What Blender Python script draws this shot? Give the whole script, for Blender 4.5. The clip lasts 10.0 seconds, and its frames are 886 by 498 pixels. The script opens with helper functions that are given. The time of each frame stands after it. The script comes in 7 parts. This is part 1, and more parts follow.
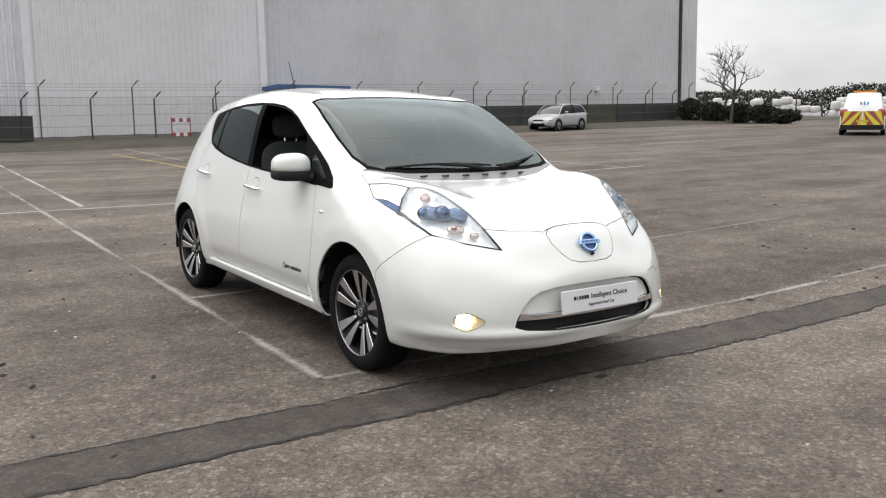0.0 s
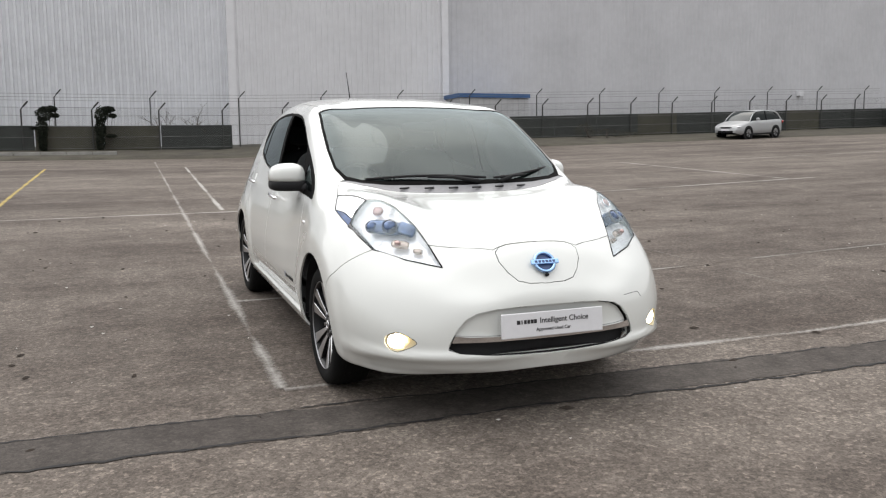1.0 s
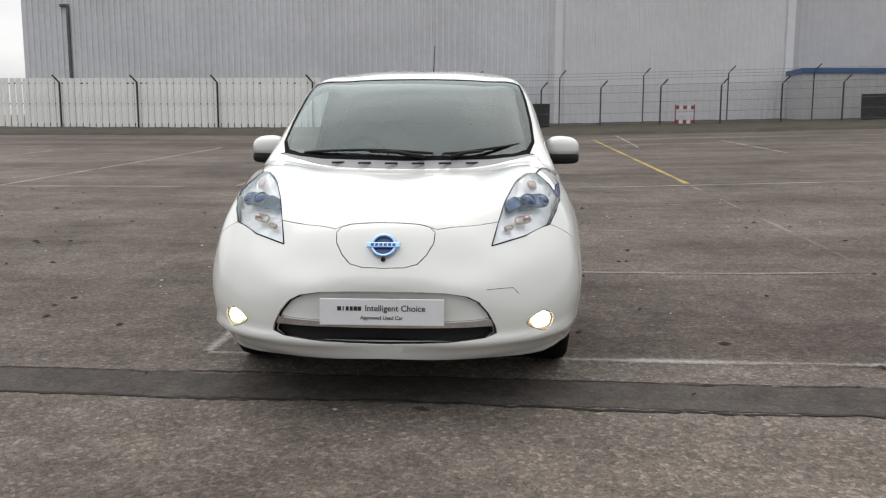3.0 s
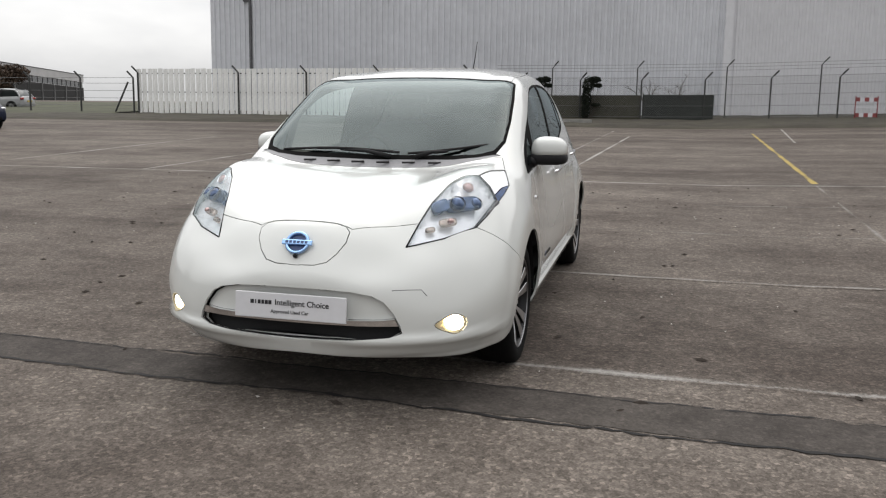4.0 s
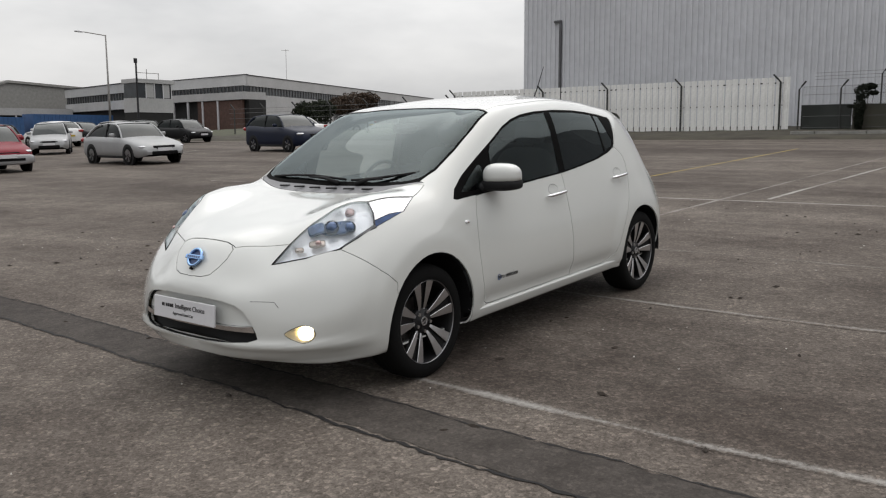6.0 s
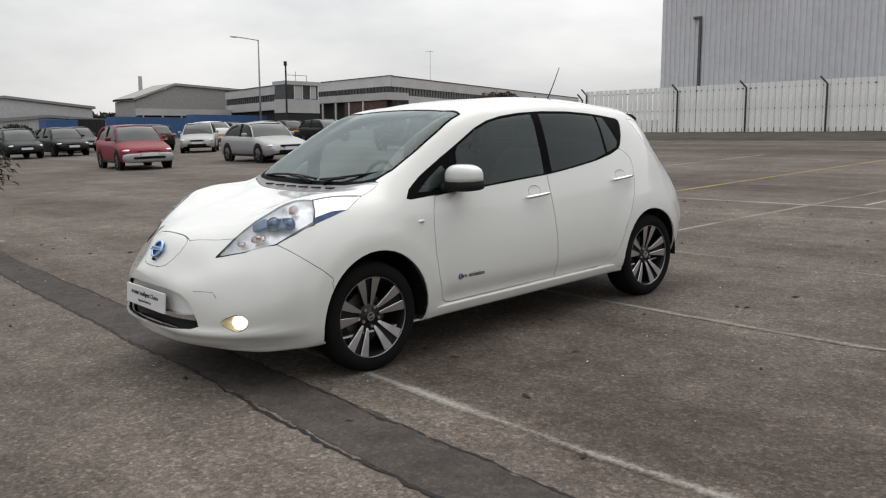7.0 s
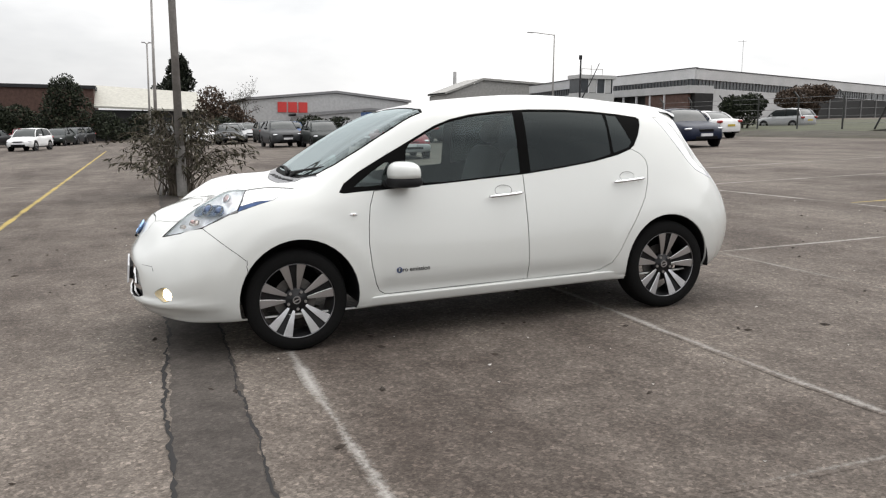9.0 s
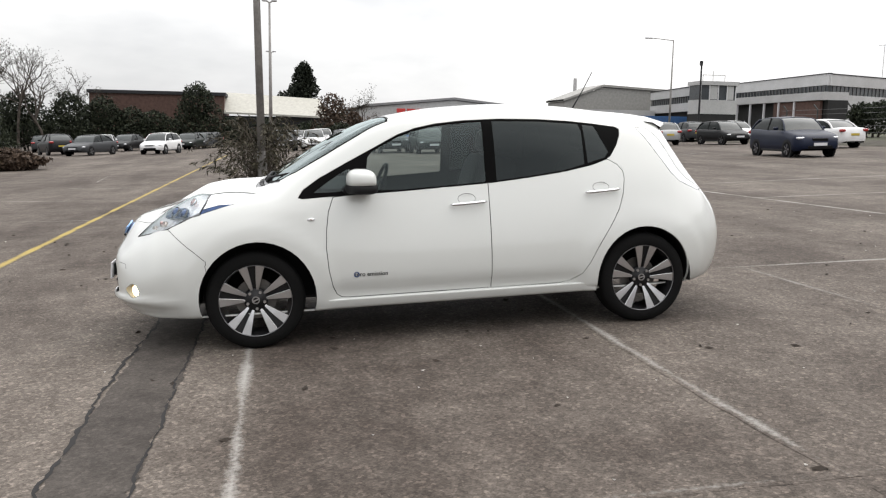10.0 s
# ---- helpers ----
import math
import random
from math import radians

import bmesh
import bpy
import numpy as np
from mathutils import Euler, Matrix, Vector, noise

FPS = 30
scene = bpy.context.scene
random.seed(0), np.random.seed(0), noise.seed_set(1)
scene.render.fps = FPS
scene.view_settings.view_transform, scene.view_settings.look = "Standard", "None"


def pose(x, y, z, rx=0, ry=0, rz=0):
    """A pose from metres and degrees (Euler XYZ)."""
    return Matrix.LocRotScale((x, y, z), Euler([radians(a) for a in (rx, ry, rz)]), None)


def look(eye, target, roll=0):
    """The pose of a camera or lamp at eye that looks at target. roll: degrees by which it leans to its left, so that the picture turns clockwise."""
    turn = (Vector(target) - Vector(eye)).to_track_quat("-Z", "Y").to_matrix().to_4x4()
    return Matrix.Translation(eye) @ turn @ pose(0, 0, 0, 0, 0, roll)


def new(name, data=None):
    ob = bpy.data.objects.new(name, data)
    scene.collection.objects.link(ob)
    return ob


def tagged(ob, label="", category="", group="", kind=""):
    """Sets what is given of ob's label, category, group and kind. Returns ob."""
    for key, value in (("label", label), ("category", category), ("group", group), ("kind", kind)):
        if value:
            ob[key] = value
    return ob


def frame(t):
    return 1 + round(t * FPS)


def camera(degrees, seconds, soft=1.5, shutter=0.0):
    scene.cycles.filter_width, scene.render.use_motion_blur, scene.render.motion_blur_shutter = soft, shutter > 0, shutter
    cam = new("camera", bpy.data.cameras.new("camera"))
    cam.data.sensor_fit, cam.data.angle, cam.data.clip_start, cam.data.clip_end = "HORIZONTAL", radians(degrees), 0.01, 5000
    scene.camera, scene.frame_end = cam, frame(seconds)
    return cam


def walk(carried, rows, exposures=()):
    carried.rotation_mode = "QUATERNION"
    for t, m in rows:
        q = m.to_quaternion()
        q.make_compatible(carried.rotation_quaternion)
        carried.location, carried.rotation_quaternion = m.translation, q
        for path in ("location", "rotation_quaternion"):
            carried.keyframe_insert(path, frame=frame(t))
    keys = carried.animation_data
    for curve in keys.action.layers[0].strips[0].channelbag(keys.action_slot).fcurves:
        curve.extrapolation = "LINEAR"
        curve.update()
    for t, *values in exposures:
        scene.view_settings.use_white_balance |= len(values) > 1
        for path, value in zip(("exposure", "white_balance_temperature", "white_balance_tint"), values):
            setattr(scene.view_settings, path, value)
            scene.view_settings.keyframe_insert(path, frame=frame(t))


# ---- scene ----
SLOPE = 2.2  # the whole lot rises gently towards +y
TILT = pose(0, 0, 0, SLOPE, 0, 0)
cam = camera(56.1, 10.0, soft=1.2)
PATH = [
    (0, (-3.004, -3.86, 1.365), (-1.866, -2.246, 1.053), 0.3),
    (0.5, (-2.445, -4.123, 1.375), (-1.487, -2.397, 1.057), 0.2),
    (1, (-1.858, -4.283, 1.384), (-1.13, -2.444, 1.088), 0.1),
    (1.5, (-1.255, -4.444, 1.374), (-0.732, -2.535, 1.085), 0.7),
    (2, (-0.681, -4.464, 1.346), (-0.337, -2.519, 1.034), 0.4),
    (3.5, (0.994, -4.293, 1.349), (0.676, -2.351, 0.989), 0.3),
    (4, (1.562, -4.217, 1.407), (1.053, -2.318, 1.036), 0.3),
    (4.5, (2.125, -4.121, 1.464), (1.406, -2.287, 1.124), -1.1),
    (5, (2.716, -4.01, 1.467), (1.807, -2.255, 1.163), -1.7),
    (5.5, (3.231, -3.754, 1.47), (2.15, -2.101, 1.156), -1.5),
    (7, (4.625, -2.774, 1.449), (3.143, -1.468, 1.133), -1.8),
    (7.5, (4.975, -2.312, 1.418), (3.37, -1.159, 1.11), -1.3),
    (8, (5.321, -1.842, 1.419), (3.613, -0.847, 1.115), -1.8),
    (8.5, (5.634, -1.366, 1.404), (3.843, -0.532, 1.091), -1.7),
    (9, (5.912, -0.878, 1.414), (4.056, -0.2, 1.104), -1.5),
    (9.5, (6.186, -0.384, 1.41), (4.277, 0.134, 1.114), -1.5),
    (10, (6.288, 0.129, 1.405), (4.349, 0.528, 1.117), -1.2),
]
EXPOSURES = [(t, e, 6580, 10) for t, e in ((0, 0.11), (1, 0.08), (2, -0.10), (3.5, -0.27), (4.5, -0.33), (5.5, -0.58), (7.5, -0.30), (9, 0.06), (10, 0.10))]
walk(cam, [(t, TILT @ look(eye, target, roll)) for t, eye, target, roll in PATH], exposures=EXPOSURES)


def rise(x):
    """The lot climbs towards its far +x side."""
    return 0.025 * max(0.0, min(x, 60.0) - 2.5)


def P(x, y, z=0.0):
    """A point of the lot, z metres straight above its sloping surface."""
    v = TILT @ Vector((x, y, 0))
    v.z += z + rise(x)
    return v


def on_lot(x, y, turn=0.0, z=0.0):
    """The pose of a thing that stands on the lot and follows its slope."""
    lean = math.degrees(math.atan(0.025)) if 2.5 < x < 60 else 0.0
    return Matrix.Translation(P(x, y, z)) @ pose(0, 0, 0, SLOPE, -lean, 0) @ pose(0, 0, 0, 0, 0, turn)


def upright(x, y, turn=0.0, z=0.0):
    return Matrix.Translation(P(x, y, z)) @ pose(0, 0, 0, 0, 0, turn)


# ---- world and light ----
world = bpy.data.worlds.new("overcast_sky")
scene.world = world
world.use_nodes = True
wt = world.node_tree
wt.nodes.clear()


def wnode(kind, **vals):
    n = wt.nodes.new(kind)
    for k, v in vals.items():
        n.inputs[k].default_value = v
    return n


sky = wt.nodes.new("ShaderNodeTexSky")
sky.sky_type = "NISHITA"
sky.sun_disc = False
sky.sun_elevation, sky.sun_rotation = radians(60), radians(32)
sky.dust_density = 4.0
w_coord = wt.nodes.new("ShaderNodeTexCoord")
w_map = wt.nodes.new("ShaderNodeMapping")
w_map.inputs["Scale"].default_value = (1.0, 1.0, 3.0)
w_noise = wnode("ShaderNodeTexNoise", Scale=1.7, Detail=6.0, Roughness=0.55)
w_ramp = wt.nodes.new("ShaderNodeValToRGB")
w_ramp.color_ramp.elements[0].position, w_ramp.color_ramp.elements[0].color = 0.36, (0.66, 0.67, 0.685, 1)
w_ramp.color_ramp.elements[1].position, w_ramp.color_ramp.elements[1].color = 0.62, (1.0, 1.0, 1.0, 1)
w_mix = wt.nodes.new("ShaderNodeMixRGB")
w_mix.inputs["Fac"].default_value = 0.90
w_scale = wt.nodes.new("ShaderNodeVectorMath")
w_scale.operation = "SCALE"
w_scale.inputs["Scale"].default_value = 0.10
w_bg = wnode("ShaderNodeBackground", Strength=1.95)
w_out = wt.nodes.new("ShaderNodeOutputWorld")
wt.links.new(w_coord.outputs["Generated"], w_map.inputs["Vector"])
wt.links.new(w_map.outputs["Vector"], w_noise.inputs["Vector"])
wt.links.new(w_noise.outputs["Fac"], w_ramp.inputs["Fac"])
wt.links.new(sky.outputs["Color"], w_scale.inputs[0])
wt.links.new(w_scale.outputs["Vector"], w_mix.inputs["Color1"])
wt.links.new(w_ramp.outputs["Color"], w_mix.inputs["Color2"])
# an overcast sky is about two and a half times brighter overhead than at the horizon
w_sep = wt.nodes.new("ShaderNodeSeparateXYZ")
w_up = wt.nodes.new("ShaderNodeMapRange")
w_up.inputs["From Min"].default_value, w_up.inputs["From Max"].default_value = 0.0, 1.0
w_up.inputs["To Min"].default_value, w_up.inputs["To Max"].default_value = 0.45, 1.0
w_grade = wt.nodes.new("ShaderNodeVectorMath")
w_grade.operation = "SCALE"
wt.links.new(w_coord.outputs["Generated"], w_sep.inputs[0])
wt.links.new(w_sep.outputs["Z"], w_up.inputs["Value"])
# and brighter on the side where the hidden sun stands
SUN_FROM = Vector((-0.26, 0.42, 0.87)).normalized()
w_dot = wt.nodes.new("ShaderNodeVectorMath")
w_dot.operation = "DOT_PRODUCT"
w_dot.inputs[1].default_value = SUN_FROM
w_side = wt.nodes.new("ShaderNodeMapRange")
w_side.interpolation_type = "SMOOTHSTEP"
w_side.inputs["From Min"].default_value, w_side.inputs["From Max"].default_value = -0.2, 1.0
w_side.inputs["To Min"].default_value, w_side.inputs["To Max"].default_value = 1.0, 1.55
w_both = wt.nodes.new("ShaderNodeMath")
w_both.operation = "MULTIPLY"
wt.links.new(w_coord.outputs["Generated"], w_dot.inputs[0])
wt.links.new(w_dot.outputs["Value"], w_side.inputs["Value"])
wt.links.new(w_up.outputs[0], w_both.inputs[0])
wt.links.new(w_side.outputs[0], w_both.inputs[1])
wt.links.new(w_both.outputs[0], w_grade.inputs["Scale"])
wt.links.new(w_mix.outputs["Color"], w_grade.inputs[0])
wt.links.new(w_grade.outputs["Vector"], w_bg.inputs["Color"])
wt.links.new(w_bg.outputs["Background"], w_out.inputs["Surface"])

sun_data = bpy.data.lights.new("sun", "SUN")
sun_data.energy, sun_data.angle, sun_data.color = 1.0, radians(60), (1.0, 0.97, 0.93)
sun = new("sun", sun_data)
sun.matrix_world = look(SUN_FROM * 40, (0, 0, 0))
scene.view_settings.exposure = 0.0

# ---- materials ----


def mat(name, base, rough=0.6, metal=0.0, var=0.12, scale=3.0, fine=40.0, bump=0.0, coat=0.0, spec=0.5, tint=None, spread=(0.35, 0.65), space="Object", coat_rough=0.03):
    """A surface with variation at two scales and a fine relief."""
    m = bpy.data.materials.new(name)
    m.use_nodes = True
    t = m.node_tree
    b = t.nodes["Principled BSDF"]
    b.inputs["Roughness"].default_value, b.inputs["Metallic"].default_value = rough, metal
    b.inputs["Coat Weight"].default_value, b.inputs["Coat Roughness"].default_value = coat, coat_rough
    b.inputs["Specular IOR Level"].default_value = spec
    c = t.nodes.new("ShaderNodeTexCoord")
    big, small = t.nodes.new("ShaderNodeTexNoise"), t.nodes.new("ShaderNodeTexNoise")
    for n, s, d in ((big, scale, 5.0), (small, fine, 4.0)):
        n.inputs["Scale"].default_value, n.inputs["Detail"].default_value = s, d
        t.links.new(c.outputs[space], n.inputs["Vector"])
    add = t.nodes.new("ShaderNodeMath")
    add.operation = "MULTIPLY_ADD"
    add.inputs[1].default_value = 0.4
    t.links.new(small.outputs["Fac"], add.inputs[0])
    half = t.nodes.new("ShaderNodeMath")
    half.operation = "MULTIPLY"
    half.inputs[1].default_value = 0.6
    t.links.new(big.outputs["Fac"], half.inputs[0])
    t.links.new(half.outputs[0], add.inputs[2])
    ramp = t.nodes.new("ShaderNodeValToRGB")
    low = tuple(v * (1 - var) for v in (tint or base))
    high = tuple(min(1.0, v * (1 + var)) for v in base)
    ramp.color_ramp.elements[0].position, ramp.color_ramp.elements[0].color = spread[0], (*low, 1)
    ramp.color_ramp.elements[1].position, ramp.color_ramp.elements[1].color = spread[1], (*high, 1)
    t.links.new(add.outputs[0], ramp.inputs["Fac"])
    t.links.new(ramp.outputs["Color"], b.inputs["Base Color"])
    if bump:
        bp = t.nodes.new("ShaderNodeBump")
        bp.inputs["Strength"].default_value, bp.inputs["Distance"].default_value = 0.6, bump
        t.links.new(small.outputs["Fac"], bp.inputs["Height"])
        t.links.new(bp.outputs["Normal"], b.inputs["Normal"])
    return m


def glow(name, color, strength):
    m = bpy.data.materials.new(name)
    m.use_nodes = True
    b = m.node_tree.nodes["Principled BSDF"]
    b.inputs["Base Color"].default_value = (*color, 1)
    b.inputs["Emission Color"].default_value, b.inputs["Emission Strength"].default_value = (*color, 1), strength
    return m


def tarmac(name, dark, light, grit, streak=1.0, stones=1.0):
    """Weathered tarmac: broad stains, streaks along x, aggregate speckle and a fine relief."""
    m = bpy.data.materials.new(name)
    m.use_nodes = True
    t = m.node_tree
    b = t.nodes["Principled BSDF"]
    b.inputs["Roughness"].default_value, b.inputs["Specular IOR Level"].default_value = 0.85, 0.17
    c = t.nodes.new("ShaderNodeTexCoord")

    def noise_at(scale, stretch=(1, 1, 1), detail=6.0, rough=0.6):
        mp, n = t.nodes.new("ShaderNodeMapping"), t.nodes.new("ShaderNodeTexNoise")
        mp.inputs["Scale"].default_value = stretch
        n.inputs["Scale"].default_value, n.inputs["Detail"].default_value, n.inputs["Roughness"].default_value = scale, detail, rough
        t.links.new(c.outputs["Object"], mp.inputs["Vector"])
        t.links.new(mp.outputs["Vector"], n.inputs["Vector"])
        return n.outputs["Fac"]

    def mul(a, k, plus=None):
        n = t.nodes.new("ShaderNodeMath")
        n.operation = "MULTIPLY_ADD"
        t.links.new(a, n.inputs[0])
        n.inputs[1].default_value = k
        if plus is None:
            n.inputs[2].default_value = 0.0
        else:
            t.links.new(plus, n.inputs[2])
        return n.outputs[0]

    def ramp_of(value, lo, hi, c0, c1):
        r = t.nodes.new("ShaderNodeValToRGB")
        r.color_ramp.elements[0].position, r.color_ramp.elements[0].color = lo, (*c0, 1)
        r.color_ramp.elements[1].position, r.color_ramp.elements[1].color = hi, (*c1, 1)
        t.links.new(value, r.inputs["Fac"])
        return r

    def times(x, y, fac=1.0):
        n = t.nodes.new("ShaderNodeMixRGB")
        n.blend_type, n.inputs["Fac"].default_value = "MULTIPLY", fac
        t.links.new(x.outputs[0], n.inputs["Color1"])
        t.links.new(y.outputs[0], n.inputs["Color2"])
        return n

    broad = noise_at(0.20, (0.6, 1.0, 1.0), 5.0, 0.65)
    streaks = noise_at(0.7, (0.12, 0.9, 1.0), 6.0, 0.65)
    patch = noise_at(0.9, (1, 1, 1), 6.0, 0.7)
    blotch = noise_at(5.0, (1, 1, 1), 7.0, 0.8)
    grain = noise_at(26.0, (1, 1, 1), 4.0, 0.8)
    low = mul(patch, 0.30, mul(streaks, 0.40 * streak, mul(broad, 0.70 - 0.40 * streak)))
    fine = mul(grain, 0.45 * grit, mul(blotch, 1.0 - 0.45 * grit))
    stain = ramp_of(low, 0.43, 0.60, dark, light)
    mottle = ramp_of(fine, 0.34, 0.66, (0.60, 0.59, 0.58), (1.46, 1.46, 1.45))
    ramp = times(stain, mottle)
    # pale and dark stones in the surface
    vor = t.nodes.new("ShaderNodeTexVoronoi")
    vor.inputs["Scale"].default_value = 55.0
    t.links.new(c.outputs["Object"], vor.inputs["Vector"])
    sep = t.nodes.new("ShaderNodeSeparateColor")
    t.links.new(vor.outputs["Color"], sep.inputs[0])
    stone = t.nodes.new("ShaderNodeValToRGB")
    stone.color_ramp.elements[0].position, stone.color_ramp.elements[0].color = 0.0, (0.45, 0.44, 0.43, 1)
    stone.color_ramp.elements[1].position, stone.color_ramp.elements[1].color = 1.0, (1.75, 1.72, 1.7, 1)
    mid = stone.color_ramp.elements.new(0.82)
    mid.color = (1.0, 1.0, 1.0, 1)
    t.links.new(sep.outputs[0], stone.inputs["Fac"])
    chip = t.nodes.new("ShaderNodeTexVoronoi")
    chip.inputs["Scale"].default_value = 120.0
    t.links.new(c.outputs["Object"], chip.inputs["Vector"])
    chip_sep = t.nodes.new("ShaderNodeSeparateColor")
    t.links.new(chip.outputs["Color"], chip_sep.inputs[0])
    chips = times(ramp, ramp_of(chip_sep.outputs[1], 0.0, 1.0, (0.62, 0.61, 0.60), (1.38, 1.37, 1.36)), 0.7 * stones)
    mult = t.nodes.new("ShaderNodeMixRGB")
    mult.blend_type, mult.inputs["Fac"].default_value = "MULTIPLY", 0.6 * stones
    t.links.new(chips.outputs[0], mult.inputs["Color1"])
    t.links.new(stone.outputs["Color"], mult.inputs["Color2"])
    t.links.new(mult.outputs["Color"], b.inputs["Base Color"])
    bp = t.nodes.new("ShaderNodeBump")
    bp.inputs["Strength"].default_value, bp.inputs["Distance"].default_value = 0.55, 0.012 * grit
    t.links.new(grain, bp.inputs["Height"])
    t.links.new(bp.outputs["Normal"], b.inputs["Normal"])
    return m, ramp, mult


def worn_paint(name, paint, wear):
    """Road paint worn through to the tarmac in an uneven pattern."""
    m, ramp, mult = tarmac(name, (0.062, 0.0505, 0.0435), (0.150, 0.131, 0.1155), 1.0)
    t = m.node_tree
    b = t.nodes["Principled BSDF"]
    c = t.nodes.new("ShaderNodeTexCoord")
    n1, n2 = t.nodes.new("ShaderNodeTexNoise"), t.nodes.new("ShaderNodeTexNoise")
    n1.inputs["Scale"].default_value, n1.inputs["Detail"].default_value = 1.1, 4.0
    n2.inputs["Scale"].default_value, n2.inputs["Detail"].default_value, n2.inputs["Roughness"].default_value = 34.0, 5.0, 0.8
    add = t.nodes.new("ShaderNodeMath")
    add.operation = "ADD"
    for n in (n1, n2):
        t.links.new(c.outputs["Object"], n.inputs["Vector"])
        t.links.new(n.outputs["Fac"], add.inputs[0 if n is n1 else 1])
    r = t.nodes.new("ShaderNodeValToRGB")
    r.color_ramp.elements[0].position, r.color_ramp.elements[0].color = wear - 0.10, (0, 0, 0, 1)
    r.color_ramp.elements[1].position, r.color_ramp.elements[1].color = wear + 0.10, (1, 1, 1, 1)
    half = t.nodes.new("ShaderNodeMath")
    half.operation, half.inputs[1].default_value = "MULTIPLY_ADD", 0.5
    # thinner towards the strip's edges
    uv, sx = t.nodes.new("ShaderNodeUVMap"), t.nodes.new("ShaderNodeSeparateXYZ")
    off, away, thin = (t.nodes.new("ShaderNodeMath") for _ in range(3))
    off.operation, off.inputs[1].default_value = "SUBTRACT", 0.5
    away.operation = "ABSOLUTE"
    thin.operation, thin.inputs[1].default_value, thin.inputs[2].default_value = "MULTIPLY_ADD", -0.34, 0.07
    t.links.new(uv.outputs[0], sx.inputs[0])
    t.links.new(sx.outputs["X"], off.inputs[0])
    t.links.new(off.outputs[0], away.inputs[0])
    t.links.new(away.outputs[0], thin.inputs[0])
    t.links.new(thin.outputs[0], half.inputs[2])
    t.links.new(add.outputs[0], half.inputs[0])
    t.links.new(half.outputs[0], r.inputs["Fac"])
    mx = t.nodes.new("ShaderNodeMixRGB")
    mx.inputs["Color2"].default_value = (*paint, 1)
    t.links.new(r.outputs["Color"], mx.inputs["Fac"])
    t.links.new(mult.outputs["Color"], mx.inputs["Color1"])
    t.links.new(mx.outputs["Color"], b.inputs["Base Color"])
    return m


M_ASPHALT = tarmac("worn_tarmac", (0.062, 0.0505, 0.0435), (0.150, 0.131, 0.1155), 1.0)[0]
M_TAR = tarmac("dark_bitumen_patch", (0.036, 0.031, 0.0285), (0.070, 0.062, 0.056), 0.7, 0.4, 0.5)[0]
M_CRACK = mat("black_crack", (0.008, 0.007, 0.007), 0.9, var=0.3)
M_WHITE_LINE = worn_paint("worn_white_paint", (0.30, 0.288, 0.27), 0.55)
M_FAR_LINE = worn_paint("white_line_paint", (0.33, 0.32, 0.30), 0.495)
M_FAINT_LINE = worn_paint("nearly_gone_white_paint", (0.24, 0.23, 0.215), 0.60)
M_YELLOW_LINE = worn_paint("worn_yellow_paint", (0.34, 0.26, 0.085), 0.44)
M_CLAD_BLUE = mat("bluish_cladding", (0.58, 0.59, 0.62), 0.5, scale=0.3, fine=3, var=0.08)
M_CLAD = mat("grey_cladding", (0.46, 0.46, 0.48), 0.5, scale=0.3, fine=3, var=0.08)
M_CLAD_LIGHT = mat("pale_cladding", (0.58, 0.58, 0.60), 0.5, scale=0.3, fine=3, var=0.06)
M_FLASH = mat("pale_flashing", (0.62, 0.62, 0.64), 0.5, var=0.05)
M_PAINT = mat("white_car_paint", (0.62, 0.633, 0.612), 0.25, scale=2, fine=200, var=0.012, coat=1.0, coat_rough=0.05)
M_FENCE = mat("white_fence_sheet", (0.80, 0.80, 0.78), 0.6, scale=1.2, fine=9, var=0.12)
M_WALL_WHITE = mat("white_wall_coat", (0.42, 0.42, 0.42), 0.7, scale=0.4, fine=6, var=0.12)
M_DARK = mat("dark_metal", (0.03, 0.03, 0.033), 0.6, var=0.2, spec=0.2)
M_MID = mat("mid_grey_metal", (0.10, 0.10, 0.105), 0.6, var=0.2, spec=0.3)
M_VERGE = mat("dry_grass_soil", (0.036, 0.033, 0.021), 0.95, scale=1.2, fine=25, var=0.5, tint=(0.040, 0.029, 0.020), bump=0.02)

# ---- helpers for meshes ----


def mesh_ob(name, bm, material, parent=None, smooth=False, m=None):
    me = bpy.data.meshes.new(name)
    bm.to_mesh(me)
    bm.free()
    for one in material if isinstance(material, (list, tuple)) else [material]:
        me.materials.append(one)
    if smooth:
        me.polygons.foreach_set("use_smooth", [True] * len(me.polygons))
    ob = new(name, me)
    if parent is not None:
        ob.parent = parent
    if m is not None:
        ob.matrix_basis = m
    return ob


def part(name, bm, material, parent, label="", smooth=False, m=None):
    ob = mesh_ob(name, bm, material, parent, smooth, m)
    if label:
        ob["label"] = label
    return ob


def thing(name, label, category, m=None, group="", kind=""):
    ob = new(name)
    ob.empty_display_size = 0.2
    if m is not None:
        ob.matrix_basis = m
    return tagged(ob, label, category, group, kind)


